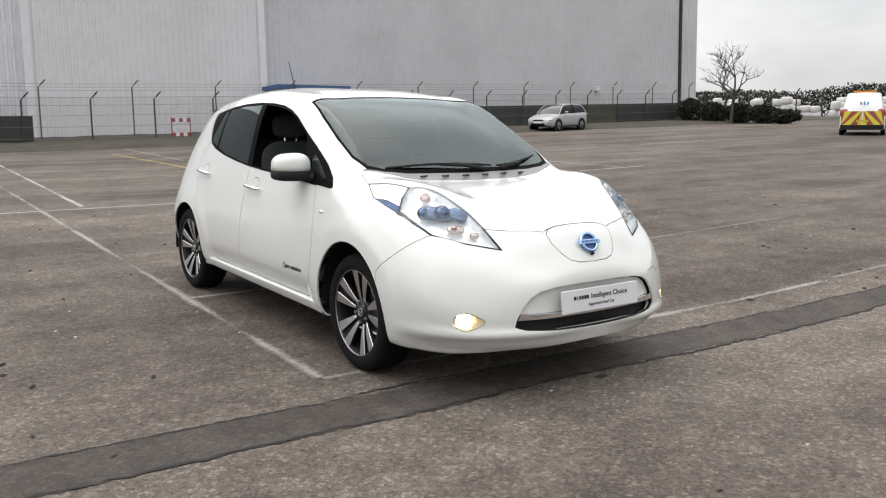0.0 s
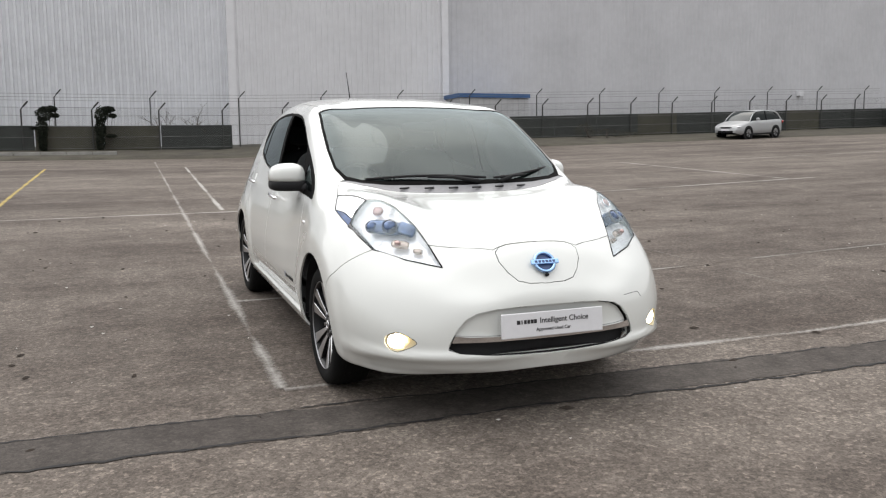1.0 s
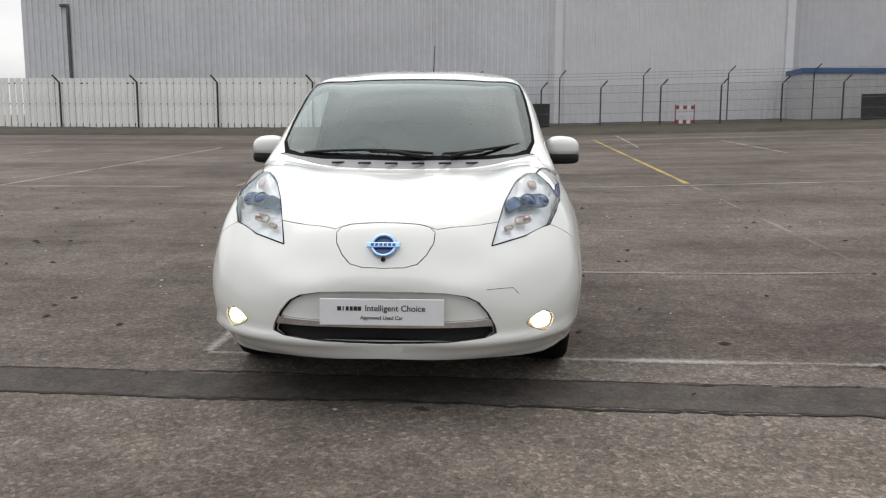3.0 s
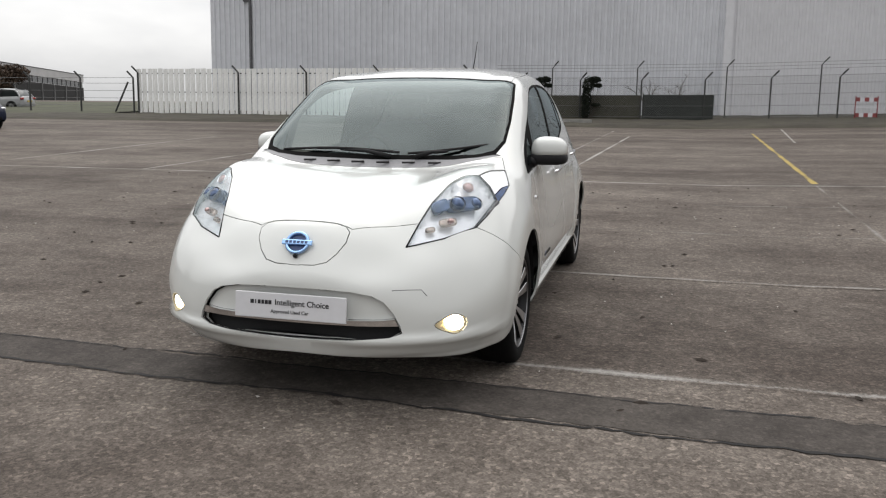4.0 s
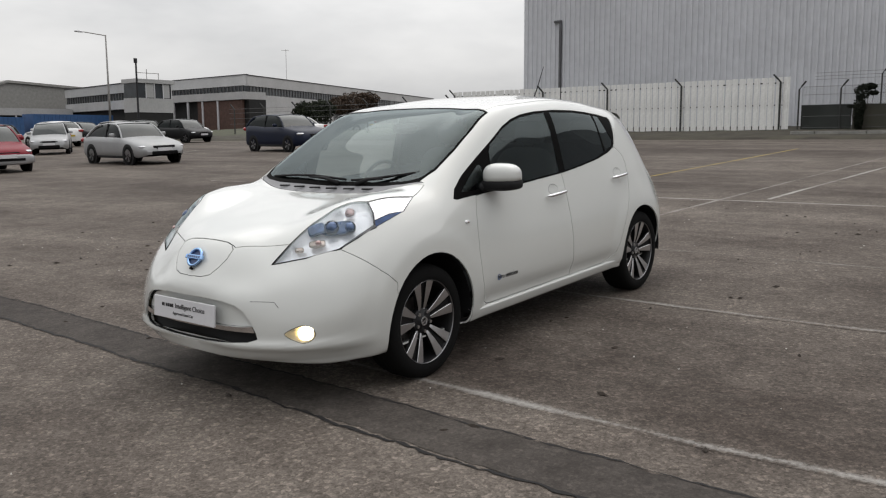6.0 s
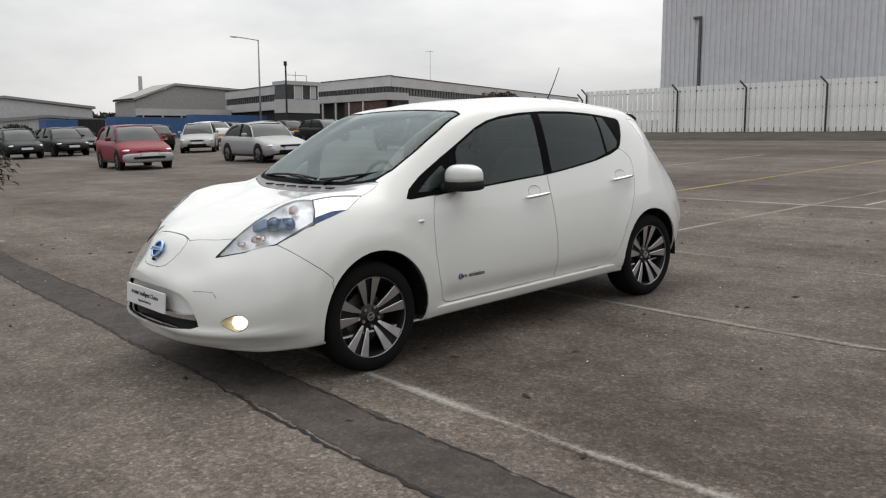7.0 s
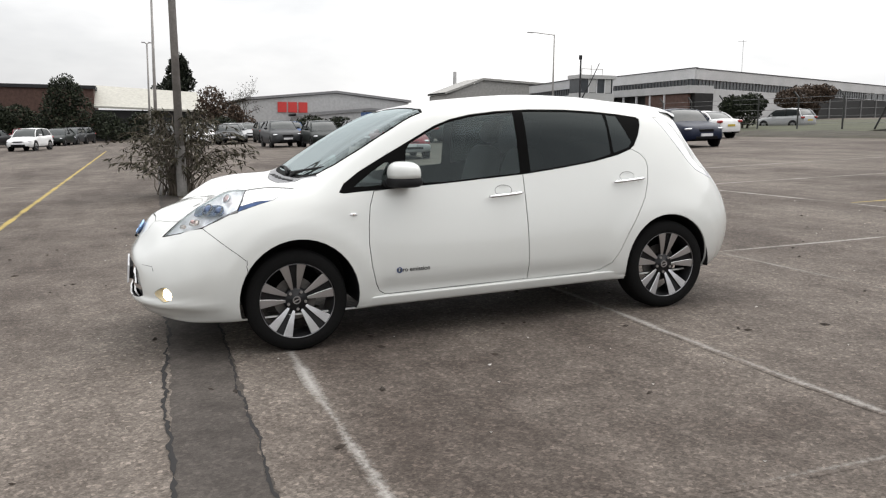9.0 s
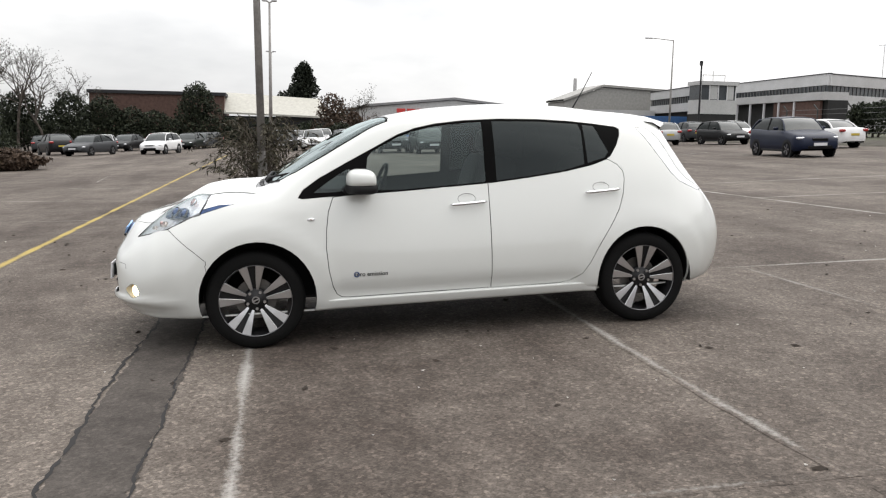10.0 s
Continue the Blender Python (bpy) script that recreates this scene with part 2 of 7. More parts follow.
def box(bm, x0, x1, y0, y1, z0, z1, bevel=0.0, m=None):
    vs = [bm.verts.new((x, y, z)) for x in (x0, x1) for y in (y0, y1) for z in (z0, z1)]
    fs = [bm.faces.new([vs[i] for i in q]) for q in ((0, 1, 3, 2), (4, 6, 7, 5), (0, 4, 5, 1), (2, 3, 7, 6), (0, 2, 6, 4), (1, 5, 7, 3))]
    if bevel:
        es = list({e for f in fs for e in f.edges})
        r = bmesh.ops.bevel(bm, geom=es, offset=bevel, segments=2, affect="EDGES", profile=0.5)
        vs = list({v for f in r["faces"] for v in f.verts} | {v for v in vs if v.is_valid})
    if m is not None:
        bmesh.ops.transform(bm, matrix=m, verts=vs)
    return vs


def tube(bm, a, b, r0, r1=None, n=10, cap=True):
    a, b = Vector(a), Vector(b)
    r1 = r0 if r1 is None else r1
    q = (b - a).to_track_quat("Z", "Y").to_matrix()
    rings = []
    for p, r in ((a, r0), (b, r1)):
        rings.append([bm.verts.new(p + q @ Vector((r * math.cos(2 * math.pi * i / n), r * math.sin(2 * math.pi * i / n), 0))) for i in range(n)])
    for i in range(n):
        bm.faces.new((rings[0][i], rings[0][(i + 1) % n], rings[1][(i + 1) % n], rings[1][i]))
    if cap:
        bm.faces.new(rings[0][::-1])
        bm.faces.new(rings[1])
    return rings


def boxed(name, dims, material, parent, label="", bevel=0.0, m=None):
    bm = bmesh.new()
    box(bm, *dims, bevel=bevel, m=m)
    return part(name, bm, material, parent, label)


def lathe(bm, profile, n=48, m=None, closed=False):
    """A turned shape about the x axis from (x, radius) pairs."""
    rows = []
    for x, r in profile:
        rows.append([bm.verts.new((x, r * math.cos(2 * math.pi * k / n), r * math.sin(2 * math.pi * k / n))) for k in range(n)])
    pairs = list(zip(rows, rows[1:])) + ([(rows[-1], rows[0])] if closed else [])
    for a, b in pairs:
        for k in range(n):
            bm.faces.new((a[k], a[(k + 1) % n], b[(k + 1) % n], b[k]))
    return rows


def superell(bm, c, r, e=0.5, n=20, half=None):
    """A rounded block: a superellipsoid about c with the half sizes r."""
    def p(v, k):
        return math.copysign(abs(v) ** k, v)

    rows = []
    for i in range(n + 1):
        a = -math.pi / 2 + math.pi * i / n
        rows.append([bm.verts.new((c[0] + r[0] * p(math.cos(a), e) * p(math.cos(b), e), c[1] + r[1] * p(math.cos(a), e) * p(math.sin(b), e), c[2] + r[2] * p(math.sin(a), e))) for b in (2 * math.pi * k / (2 * n) for k in range(2 * n))])
    for a, b in zip(rows, rows[1:]):
        for k in range(2 * n):
            bm.faces.new((a[k], a[(k + 1) % (2 * n)], b[(k + 1) % (2 * n)], b[k]))
    bmesh.ops.remove_doubles(bm, verts=[v for row in (rows[0], rows[-1]) for v in row], dist=1e-5)


def rod(bm, pts, r, n=8):
    """A round bar through the points; r may be one radius or one for each point."""
    pts = [Vector(p) for p in pts]
    rs = r if isinstance(r, (list, tuple)) else [r] * len(pts)
    rows = []
    for i, p in enumerate(pts):
        d = (pts[min(i + 1, len(pts) - 1)] - pts[max(i - 1, 0)]).normalized()
        u = d.cross(Vector((0, 0, 1)) if abs(d.z) < 0.95 else Vector((1, 0, 0))).normalized()
        w = d.cross(u)
        rows.append([bm.verts.new(p + (u * math.cos(2 * math.pi * k / n) + w * math.sin(2 * math.pi * k / n)) * rs[i]) for k in range(n)])
    for a, b in zip(rows, rows[1:]):
        for k in range(n):
            bm.faces.new((a[k], a[(k + 1) % n], b[(k + 1) % n], b[k]))
    bm.faces.new(rows[0][::-1])
    bm.faces.new(rows[-1])
# ---- ground ----
bm = bmesh.new()
edges = [-3000, -600, -250, -150, -90, -60, -40, -20, -10, 0, 10, 20, 30, 40, 60, 95, 150, 250, 600, 3000]
cols = [-3000, -600, -250, -150, -90, -60, -40, -20, -10, 0, 2.5, 10, 20, 40, 60, 90, 150, 250, 600, 3000]


def sheet_z(y):
    """The slope holds over the lot and eases off beyond it."""
    return math.tan(radians(SLOPE)) * max(-60.0, min(95.0, y))


grid = [[bm.verts.new((x, y, sheet_z(y) + rise(x))) for x in cols] for y in edges]
for a, b in zip(grid, grid[1:]):
    for i in range(len(cols) - 1):
        bm.faces.new((a[i], a[i + 1], b[i + 1], b[i]))
ground = tagged(mesh_ob("ground", bm, M_ASPHALT), "worn grey-brown tarmac car park surface", "ground", kind="structure")


def strip(name, x0, y0, x1, y1, width, material, label, lift=0.004, seg=0.5, rough=0.0, seed=1, wander=0.0):
    """A painted or patched strip lying on the lot, with uneven edges."""
    rnd = random.Random(seed)
    a, b = Vector((x0, y0, 0)), Vector((x1, y1, 0))
    d = (b - a).normalized()
    across = Vector((-d.y, d.x, 0))
    n = max(2, int((b - a).length / seg))
    bm = bmesh.new()
    prev, drift = None, 0.0
    uv = bm.loops.layers.uv.new("across")
    for i in range(n + 1):
        drift = 0.9 * drift + rnd.uniform(-wander, wander)
        c = a + (b - a) * (i / n) + across * drift
        row = []
        for s in (-1, 1):
            p = c + across * (s * width / 2 + rnd.uniform(-rough, rough))
            row.append(bm.verts.new(P(p.x, p.y, lift)))
        if prev:
            f = bm.faces.new((prev[0], row[0], row[1], prev[1]))
            for lp, u in zip(f.loops, (0, 0, 1, 1)):
                lp[uv].uv = (u, i / n)
        prev = row
    bmesh.ops.recalc_face_normals(bm, faces=bm.faces)
    for f in bm.faces:
        if f.normal.z < 0:
            f.normal_flip()
    return tagged(mesh_ob(name, bm, material), label, "ground marking", kind="structure")


strip("tar_strip", -30, 0.16, 14, -0.94, 0.365, M_TAR, "dark bitumen trench patch across the tarmac", 0.0030, 0.05, 0.012, 3, 0.006)
strip("crack", -28, -0.014, 14, -1.148, 0.017, M_CRACK, "black crack along the trench patch", 0.0045, 0.04, 0.009, 4, 0.010)
strip("crack", -28, 0.267, 14, -0.741, 0.012, M_CRACK, "black crack along the trench patch", 0.0045, 0.04, 0.007, 5, 0.009)
LINES = [
    (-1.08, -0.04, 3.55, -0.09), (3.75, -0.07, 9.0, -0.05), (-11.2, -0.12, -7.3, 0.05), (-1.0, 2.3, 3.6, 2.29), (-0.95, 4.6, 3.6, 4.55), (-0.9, 6.85, 3.65, 6.9),
    (3.7, 2.33, 10.5, 2.45), (-13.0, 8.75, 12.5, 9.75), (3.52, 1.05, 3.78, 9.4), (-1.09, -0.02, -0.42, 28.0),
    (-3.68, 9.2, -3.8, 24.2), (-7.65, 9.0, -7.7, 21.0), (-11.45, 10.0, -12.2, 19.5), (-0.24, 9.6, 0.33, 24.0),
    (12.6, 17.5, 11.8, 9.8), (8.3, 24.0, 8.0, 17.0), (5.7, 30.0, 5.0, 21.0), (16.0, 16.5, 24.0, 16.9),
    (-8.4, -2.85, -9.0, -5.5), (-12.55, -2.85, -13.6, -5.7), (-16.8, -2.85, -17.7, -5.2), (-30.0, 20.5, -26.0, 15.5), (-20.5, -5.0, -24.0, -5.3),
]
FAINT = ((-0.95, 4.6), (-0.9, 6.85), (3.52, 1.05), (3.7, 2.33))
for i, (x0, y0, x1, y1) in enumerate(LINES):
    far = min(y0, y1) > 4.0
    yellow = x0 == -3.68
    strip("bay_line", x0, y0, x1, y1, 0.09, M_YELLOW_LINE if yellow else M_FAINT_LINE if (x0, y0) in FAINT else M_FAR_LINE if far else M_WHITE_LINE, "worn yellow painted bay line" if yellow else "worn white painted parking bay line", 0.0012 + 0.0004 * (i % 4), 0.2, 0.007, i)
strip("yellow_line", 3.8, 9.7, 4.35, 26.5, 0.10, M_YELLOW_LINE, "worn yellow painted line on tarmac", 0.0032, 0.4, 0.006, 50)
strip("yellow_line", -3.0, -2.83, -48.0, -2.45, 0.11, M_YELLOW_LINE, "worn yellow painted line on tarmac", 0.0032, 0.4, 0.006, 51)

# grit, leaf bits and paper flecks lying about
rnd = random.Random(19)
M_GRIT = mat("dark_leaf_bits", (0.03, 0.022, 0.016), 0.9, var=0.4, scale=9)
M_FLECK = mat("pale_grit", (0.42, 0.40, 0.37), 0.9, var=0.3, scale=9)
for m_, n_, size in ((M_GRIT, 260, 0.016), (M_FLECK, 240, 0.006)):
    bm = bmesh.new()
    for _ in range(n_):
        x, y = rnd.uniform(-7, 9), rnd.uniform(-4.5, 9)
        a, s_ = rnd.uniform(0, 6.28), size * rnd.uniform(0.5, 1.6)
        c = P(x, y, 0.005)
        q = [bm.verts.new(c + Vector((math.cos(a + k * 1.57) * s_ * (1.7 if k % 2 else 0.7), math.sin(a + k * 1.57) * s_ * (1.7 if k % 2 else 0.7), -0.004 + 0.006 * (k % 2)))) for k in range(4)]
        top = bm.verts.new(c + Vector((0, 0, s_ * 0.5)))
        for k in range(4):
            bm.faces.new((q[k], q[(k + 1) % 4], top))
    tagged(mesh_ob("grit", bm, m_), "scattered leaf bits and grit on the tarmac", "litter", kind="stuff")

# ---- verge ----
bm = bmesh.new()
rnd = random.Random(8)
prev = None
for i in range(161):
    x = -62 + 0.8 * i
    row = []
    for y, z in ((30.6, -0.05), (31.0, 0.05), (31.5, 0.11), (32.5, 0.15), (34, 0.19), (36.4, 0.21), (39, 0.24), (43, 0.26)):
        row.append(bm.verts.new(P(x, y + rnd.uniform(-0.12, 0.12), z + (rnd.uniform(-0.03, 0.03) if z > 0 else 0))))
    if prev:
        for j in range(len(row) - 1):
            bm.faces.new((prev[j], row[j], row[j + 1], prev[j + 1]))
    prev = row
tagged(mesh_ob("verge", bm, M_VERGE, smooth=True), "low verge of dead grass and soil along the fence", "verge", kind="structure")

# ---- warehouse ----
WY = 41.5


def clad(name, x0, x1, y, z1, material, pitch, depth, parent, label=""):
    """An upright ribbed cladding sheet facing -y, with real ribs."""
    bm = bmesh.new()
    n = int((x1 - x0) / pitch)
    prev = None
    base = P(0, y).z - 0.3
    for i in range(n + 1):
        for f, d in ((0.0, 0.0), (0.45, 0.0), (0.55, depth), (0.90, depth)):
            x = x0 + (i + f) * (x1 - x0) / (n + 1)
            a, b = bm.verts.new((x, y - d, base)), bm.verts.new((x, y - d, base + z1))
            if prev:
                bm.faces.new((prev[0], a, b, prev[1]))
            prev = (a, b)
    return part(name, bm, material, parent, label)


wh = thing("warehouse", "large warehouse clad in ribbed grey metal sheeting", "building")
clad("cladding", -25.2, 4.1, WY, 13.0, M_CLAD_BLUE, 0.33, 0.07, wh, "bluish grey ribbed cladding")
clad("cladding", 4.1, 16.4, WY - 0.25, 13.0, M_CLAD_LIGHT, 0.33, 0.04, wh, "paler grey cladding")
clad("cladding", 16.4, 54.8, WY, 13.0, M_CLAD, 0.33, 0.02, wh)
boxed("wall", (-25.2, 54.8, WY + 0.02, WY + 40, 0, 14.0), M_CLAD, wh)
for x in (4.25, 16.35):
    boxed("flashing", (x - 0.2, x + 0.2, WY - 0.36, WY + 0.01, 1.2, 14.2), M_FLASH, wh, "pale corner flashing strip")
boxed("downpipe", (-22.60, -22.46, WY - 0.2, WY - 0.05, 1.2, 8.25), M_MID, wh, bevel=0.03)
boxed("downpipe_head", (-22.95, -22.46, WY - 0.22, WY - 0.05, 8.16, 8.30), M_MID, wh, bevel=0.03)
boxed("column", (52.5, 52.75, WY - 0.14, WY - 0.02, 1.2, 14.2), M_DARK, wh)
boxed("wall_lamp", (42.9, 43.3, WY - 0.3, WY, 5.0, 5.35), M_FLASH, wh)

# ---- white sheet fence ----
M_POST = mat("dark_fence_post", (0.035, 0.036, 0.034), 0.7, var=0.3)
M_CONCRETE = mat("grey_concrete", (0.24, 0.235, 0.22), 0.9, var=0.25, fine=30, bump=0.004)
FY = 36.4
fence = thing("sheet_fence", "white metal sheet fence with cranked dark posts", "fence")
rnd = random.Random(4)
n_slats = 58
w = (26.85 - 7.6) / n_slats
for mesh_kind in range(3):
    bm = bmesh.new()
    h = w / 2 - (0.016, 0.022, 0.028)[mesh_kind]
    for x, d in ((-h, 0.0), (-h * 0.55, 0.0), (-h * 0.4, -0.03), (h * 0.4, -0.03), (h * 0.55, 0.0), (h, 0.0)):
        bm.verts.new((x, d, 0.0)), bm.verts.new((x, d, 2.44))
    bm.verts.ensure_lookup_table()
    for k in range(5):
        v = bm.verts
        bm.faces.new((v[2 * k], v[2 * k + 2], v[2 * k + 3], v[2 * k + 1]))
    me = bpy.data.meshes.new("slat")
    bm.to_mesh(me)
    bm.free()
    me.materials.append(M_FENCE)
    for i in range(n_slats):
        if i % 3 == mesh_kind:
            ob = new("slat", me)
            ob.parent = fence
            ob.matrix_basis = upright(-26.85 + w * (i + 0.5), FY, rnd.uniform(-1.0, 1.0), 0.14 + rnd.uniform(-0.008, 0.012)) @ pose(0, 0, 0, rnd.uniform(-0.6, 0.6), rnd.uniform(-0.4, 0.4), 0)
bm = bmesh.new()
box(bm, -26.8, -7.65, 0.02, 0.05, 0.3, 0.36)
box(bm, -26.8, -7.65, 0.02, 0.05, 1.3, 1.36)
box(bm, -26.8, -7.65, 0.02, 0.05, 2.3, 2.36)
part("rail", bm, M_POST, fence, m=Matrix.Translation(P(0, FY)))


def cranked_post(parent, x, y, h, lean, r=0.045, material=M_POST):
    bm = bmesh.new()
    rod(bm, [(0, 0, 0), (0, 0, h - 0.35), (lean * 0.12, -0.05, h - 0.2), (lean * 0.30, -0.10, h)], r, 6)
    return part("post", bm, material, parent, m=upright(x, y, 0, 0.1))


for x in (-26.7, -20.6, -16.7, -12.7, -8.0):
    cranked_post(fence, x, FY - 0.10, 2.62, -1)

# ---- wire fence beyond it ----
wire = thing("wire_fence", "chain-link fence on dark cranked posts with low dark hoarding", "fence")
x = -8.29 + 2.84
cranked_post(wire, -7.2, FY, 2.25, 1, 0.038)
while x < 47:
    cranked_post(wire, x, FY, 2.25, 1, 0.038)
    x += 2.84
x = -4.2
while x < 50:
    cranked_post(wire, x, FY + 1.8, 2.85, 1, 0.032)
    x += 4.15


def mesh_wire_mat():
    """Chain-link: thin grey wires with open diamonds between them."""
    return mat("galvanised_wire", (0.16, 0.16, 0.16), 0.6, 0.5, var=0.2)


M_WIRE = mesh_wire_mat()
for y_, z_, r_ in ((FY, 0.3, 0.008), (FY, 0.8, 0.008), (FY, 1.3, 0.008), (FY, 1.75, 0.008), (FY, 2.1, 0.008), (FY + 1.8, 2.45, 0.007), (FY + 1.8, 2.6, 0.007), (FY + 1.8, 2.75, 0.007)):
    bm = bmesh.new()
    rod(bm, [P(a, y_, z_) for a in range(-7, 48, 6)], r_, 4)
    part("wire", bm, M_WIRE, wire)
bm = bmesh.new()
k = 0
x = -7.0
while x < 47:
    for s in (-1, 1):
        a, b = P(x, FY + 0.02, 0.25), P(x + s * 1.9, FY + 0.02, 2.12)
        if -7.2 < x + s * 1.9 < 47:
            q = Vector((0, -0.0025, 0))
            side_v = (b - a).cross(Vector((0, 1, 0))).normalized() * 0.0025
            v = [bm.verts.new(p) for p in (a - side_v, a + side_v, b + side_v, b - side_v)]
            bm.faces.new(v)
    x += 0.11
chain = part("chain_link", bm, M_WIRE, wire)
tagged(chain, kind="stuff")
M_HOARD = mat("dark_green_hoarding", (0.013, 0.017, 0.014), 0.7, scale=0.6, fine=10, var=0.3)
M_HOARD_OLIVE = mat("olive_hoarding", (0.042, 0.040, 0.025), 0.8, scale=0.6, fine=10, var=0.35)
for x0, x1, z1, m_ in ((-7.1, -5.0, 1.30, M_HOARD), (-4.95, -2.2, 1.28, M_HOARD_OLIVE), (-2.15, 0.25, 1.30, M_HOARD_OLIVE), (0.3, 3.5, 1.34, M_HOARD)):
    boxed("hoarding", (x0, x1, -0.03, 0.0, 0.14, z1), m_, wire, m=None).matrix_basis = Matrix.Translation(P(0, FY + 0.12))
for i in range(11):
    x0 = 18.2 + 2.72 * i
    boxed("hoarding", (0, 2.70, -0.03, 0.0, 0.05, 1.42), (M_HOARD, M_HOARD_OLIVE)[i % 4 == 3], wire).matrix_basis = upright(x0, FY + 0.12, 0, 0.0) @ pose(0, 0, 0, 0, -1.43, 0)

# ---- cabin, barrier, kerb ----
M_BLUE_TRIM = mat("blue_fascia", (0.03, 0.09, 0.22), 0.5, var=0.15)
M_WHITE_PANEL = mat("white_cabin_panel", (0.42, 0.42, 0.43), 0.6, var=0.08)
M_RED = mat("red_reflective", (0.24, 0.05, 0.05), 0.5, var=0.1)
cabin = thing("site_cabin", "white site cabin with a blue fascia behind the fence", "cabin", upright(18.3, 39.6))
boxed("cabin_wall", (-2.1, 2.1, -0.9, 1.2, 0.1, 2.45), M_WHITE_PANEL, cabin)
boxed("fascia", (-2.2, 2.2, -1.0, 1.3, 2.45, 2.68), M_BLUE_TRIM, cabin, "blue roof fascia")
for k in range(12):
    boxed("panel_rib", (-2.1 + 0.36 * k, -2.04 + 0.36 * k, -0.93, -0.9, 0.12, 2.44), M_WHITE_PANEL, cabin)
bar = thing("road_barrier", "red and white plastic pedestrian barrier", "barrier", upright(9.8, FY - 0.5, 0, 0.2))
for z in (0.05, 0.72):
    for k in range(5):
        boxed("board", (-0.45 + 0.18 * k, -0.27 + 0.18 * k, -0.02, 0.02, z, z + 0.17), (M_RED, M_FLASH)[k % 2], bar)
for x in (-0.44, 0.44):
    boxed("upright", (x - 0.02, x + 0.02, -0.02, 0.02, 0, 0.95), M_RED, bar)
boxed("barrier_rail", (-0.44, 0.44, -0.02, 0.02, 0.45, 0.5), M_FLASH, bar)
kerb = thing("concrete_kerb", "long pale concrete kerb lying on the verge", "kerb", upright(-4.0, 32.6, 2))
for k in range(5):
    boxed("kerb_block", (-2.4 + 0.95 * k, -1.47 + 0.95 * k, -0.08, 0.08, 0.05, 0.27), M_CONCRETE, kerb, bevel=0.015)
# ---- the white hatchback ----


def spline(xs, ys, x):
    """Monotone cubic through given values."""
    if x <= xs[0]:
        return ys[0]
    if x >= xs[-1]:
        return ys[-1]
    i = next(k for k in range(len(xs) - 1) if x <= xs[k + 1])

    def slope(k):
        if k == 0:
            return (ys[1] - ys[0]) / (xs[1] - xs[0])
        if k == len(xs) - 1:
            return (ys[-1] - ys[-2]) / (xs[-1] - xs[-2])
        a, b = (ys[k] - ys[k - 1]) / (xs[k] - xs[k - 1]), (ys[k + 1] - ys[k]) / (xs[k + 1] - xs[k])
        return 0.0 if a * b <= 0 else 2 * a * b / (a + b)

    h = xs[i + 1] - xs[i]
    t = (x - xs[i]) / h
    a, b = slope(i) * h, slope(i + 1) * h
    d = ys[i + 1] - ys[i]
    return ys[i] + t * (a + t * (3 * d - 2 * a - b + t * (a + b - 2 * d)))


# the long lines of the body, front to back: (y, height) or (y, half width)
BOTTOM_Z = ((-0.957, 0.262), (-0.95, 0.256), (-0.87, 0.247), (-0.73, 0.23), (-0.62, 0.222), (-0.48, 0.224), (0.45, 0.228), (2.19, 0.258), (3.06, 0.262), (3.2, 0.27), (3.34, 0.29), (3.43, 0.35), (3.46, 0.42))
BOTTOM_X = ((-0.957, 0.06), (-0.95, 0.2), (-0.925, 0.335), (-0.87, 0.475), (-0.73, 0.68), (-0.62, 0.765), (-0.48, 0.812), (-0.32, 0.83), (-0.12, 0.83), (1.74, 0.83), (2.75, 0.82), (2.93, 0.8), (3.06, 0.77), (3.2, 0.71), (3.34, 0.6), (3.43, 0.46), (3.46, 0.3))
LOWER_Z = ((-0.957, 0.29), (-0.95, 0.285), (-0.87, 0.28), (0.86, 0.28), (1.34, 0.29), (2.19, 0.3), (2.93, 0.33), (3.2, 0.38), (3.34, 0.4), (3.43, 0.43), (3.46, 0.46))
LOWER_X = ((-0.957, 0.08), (-0.95, 0.23), (-0.925, 0.375), (-0.87, 0.52), (-0.8, 0.635), (-0.73, 0.715), (-0.62, 0.795), (-0.48, 0.845), (-0.32, 0.866), (-0.12, 0.865), (2.75, 0.866), (2.93, 0.855), (3.06, 0.83), (3.2, 0.78), (3.34, 0.68), (3.43, 0.53), (3.46, 0.34))
WIDEST_Z = ((-0.957, 0.45), (-0.95, 0.44), (-0.925, 0.42), (-0.87, 0.41), (-0.8, 0.43), (-0.73, 0.455), (-0.62, 0.49), (-0.48, 0.53), (-0.32, 0.57), (-0.12, 0.6), (0.05, 0.6), (0.3, 0.58), (0.86, 0.55), (1.08, 0.56), (2.19, 0.61), (2.5, 0.63), (2.75, 0.65), (3.06, 0.65), (3.2, 0.64), (3.34, 0.61), (3.46, 0.57))
WIDEST_X = ((-0.957, 0.1), (-0.95, 0.25), (-0.925, 0.4), (-0.87, 0.545), (-0.8, 0.662), (-0.73, 0.745), (-0.62, 0.832), (-0.48, 0.883), (-0.32, 0.898), (-0.12, 0.902), (0.05, 0.902), (0.3, 0.894), (0.86, 0.888), (2.75, 0.885), (2.93, 0.876), (3.2, 0.805), (3.34, 0.715), (3.43, 0.56), (3.46, 0.36))
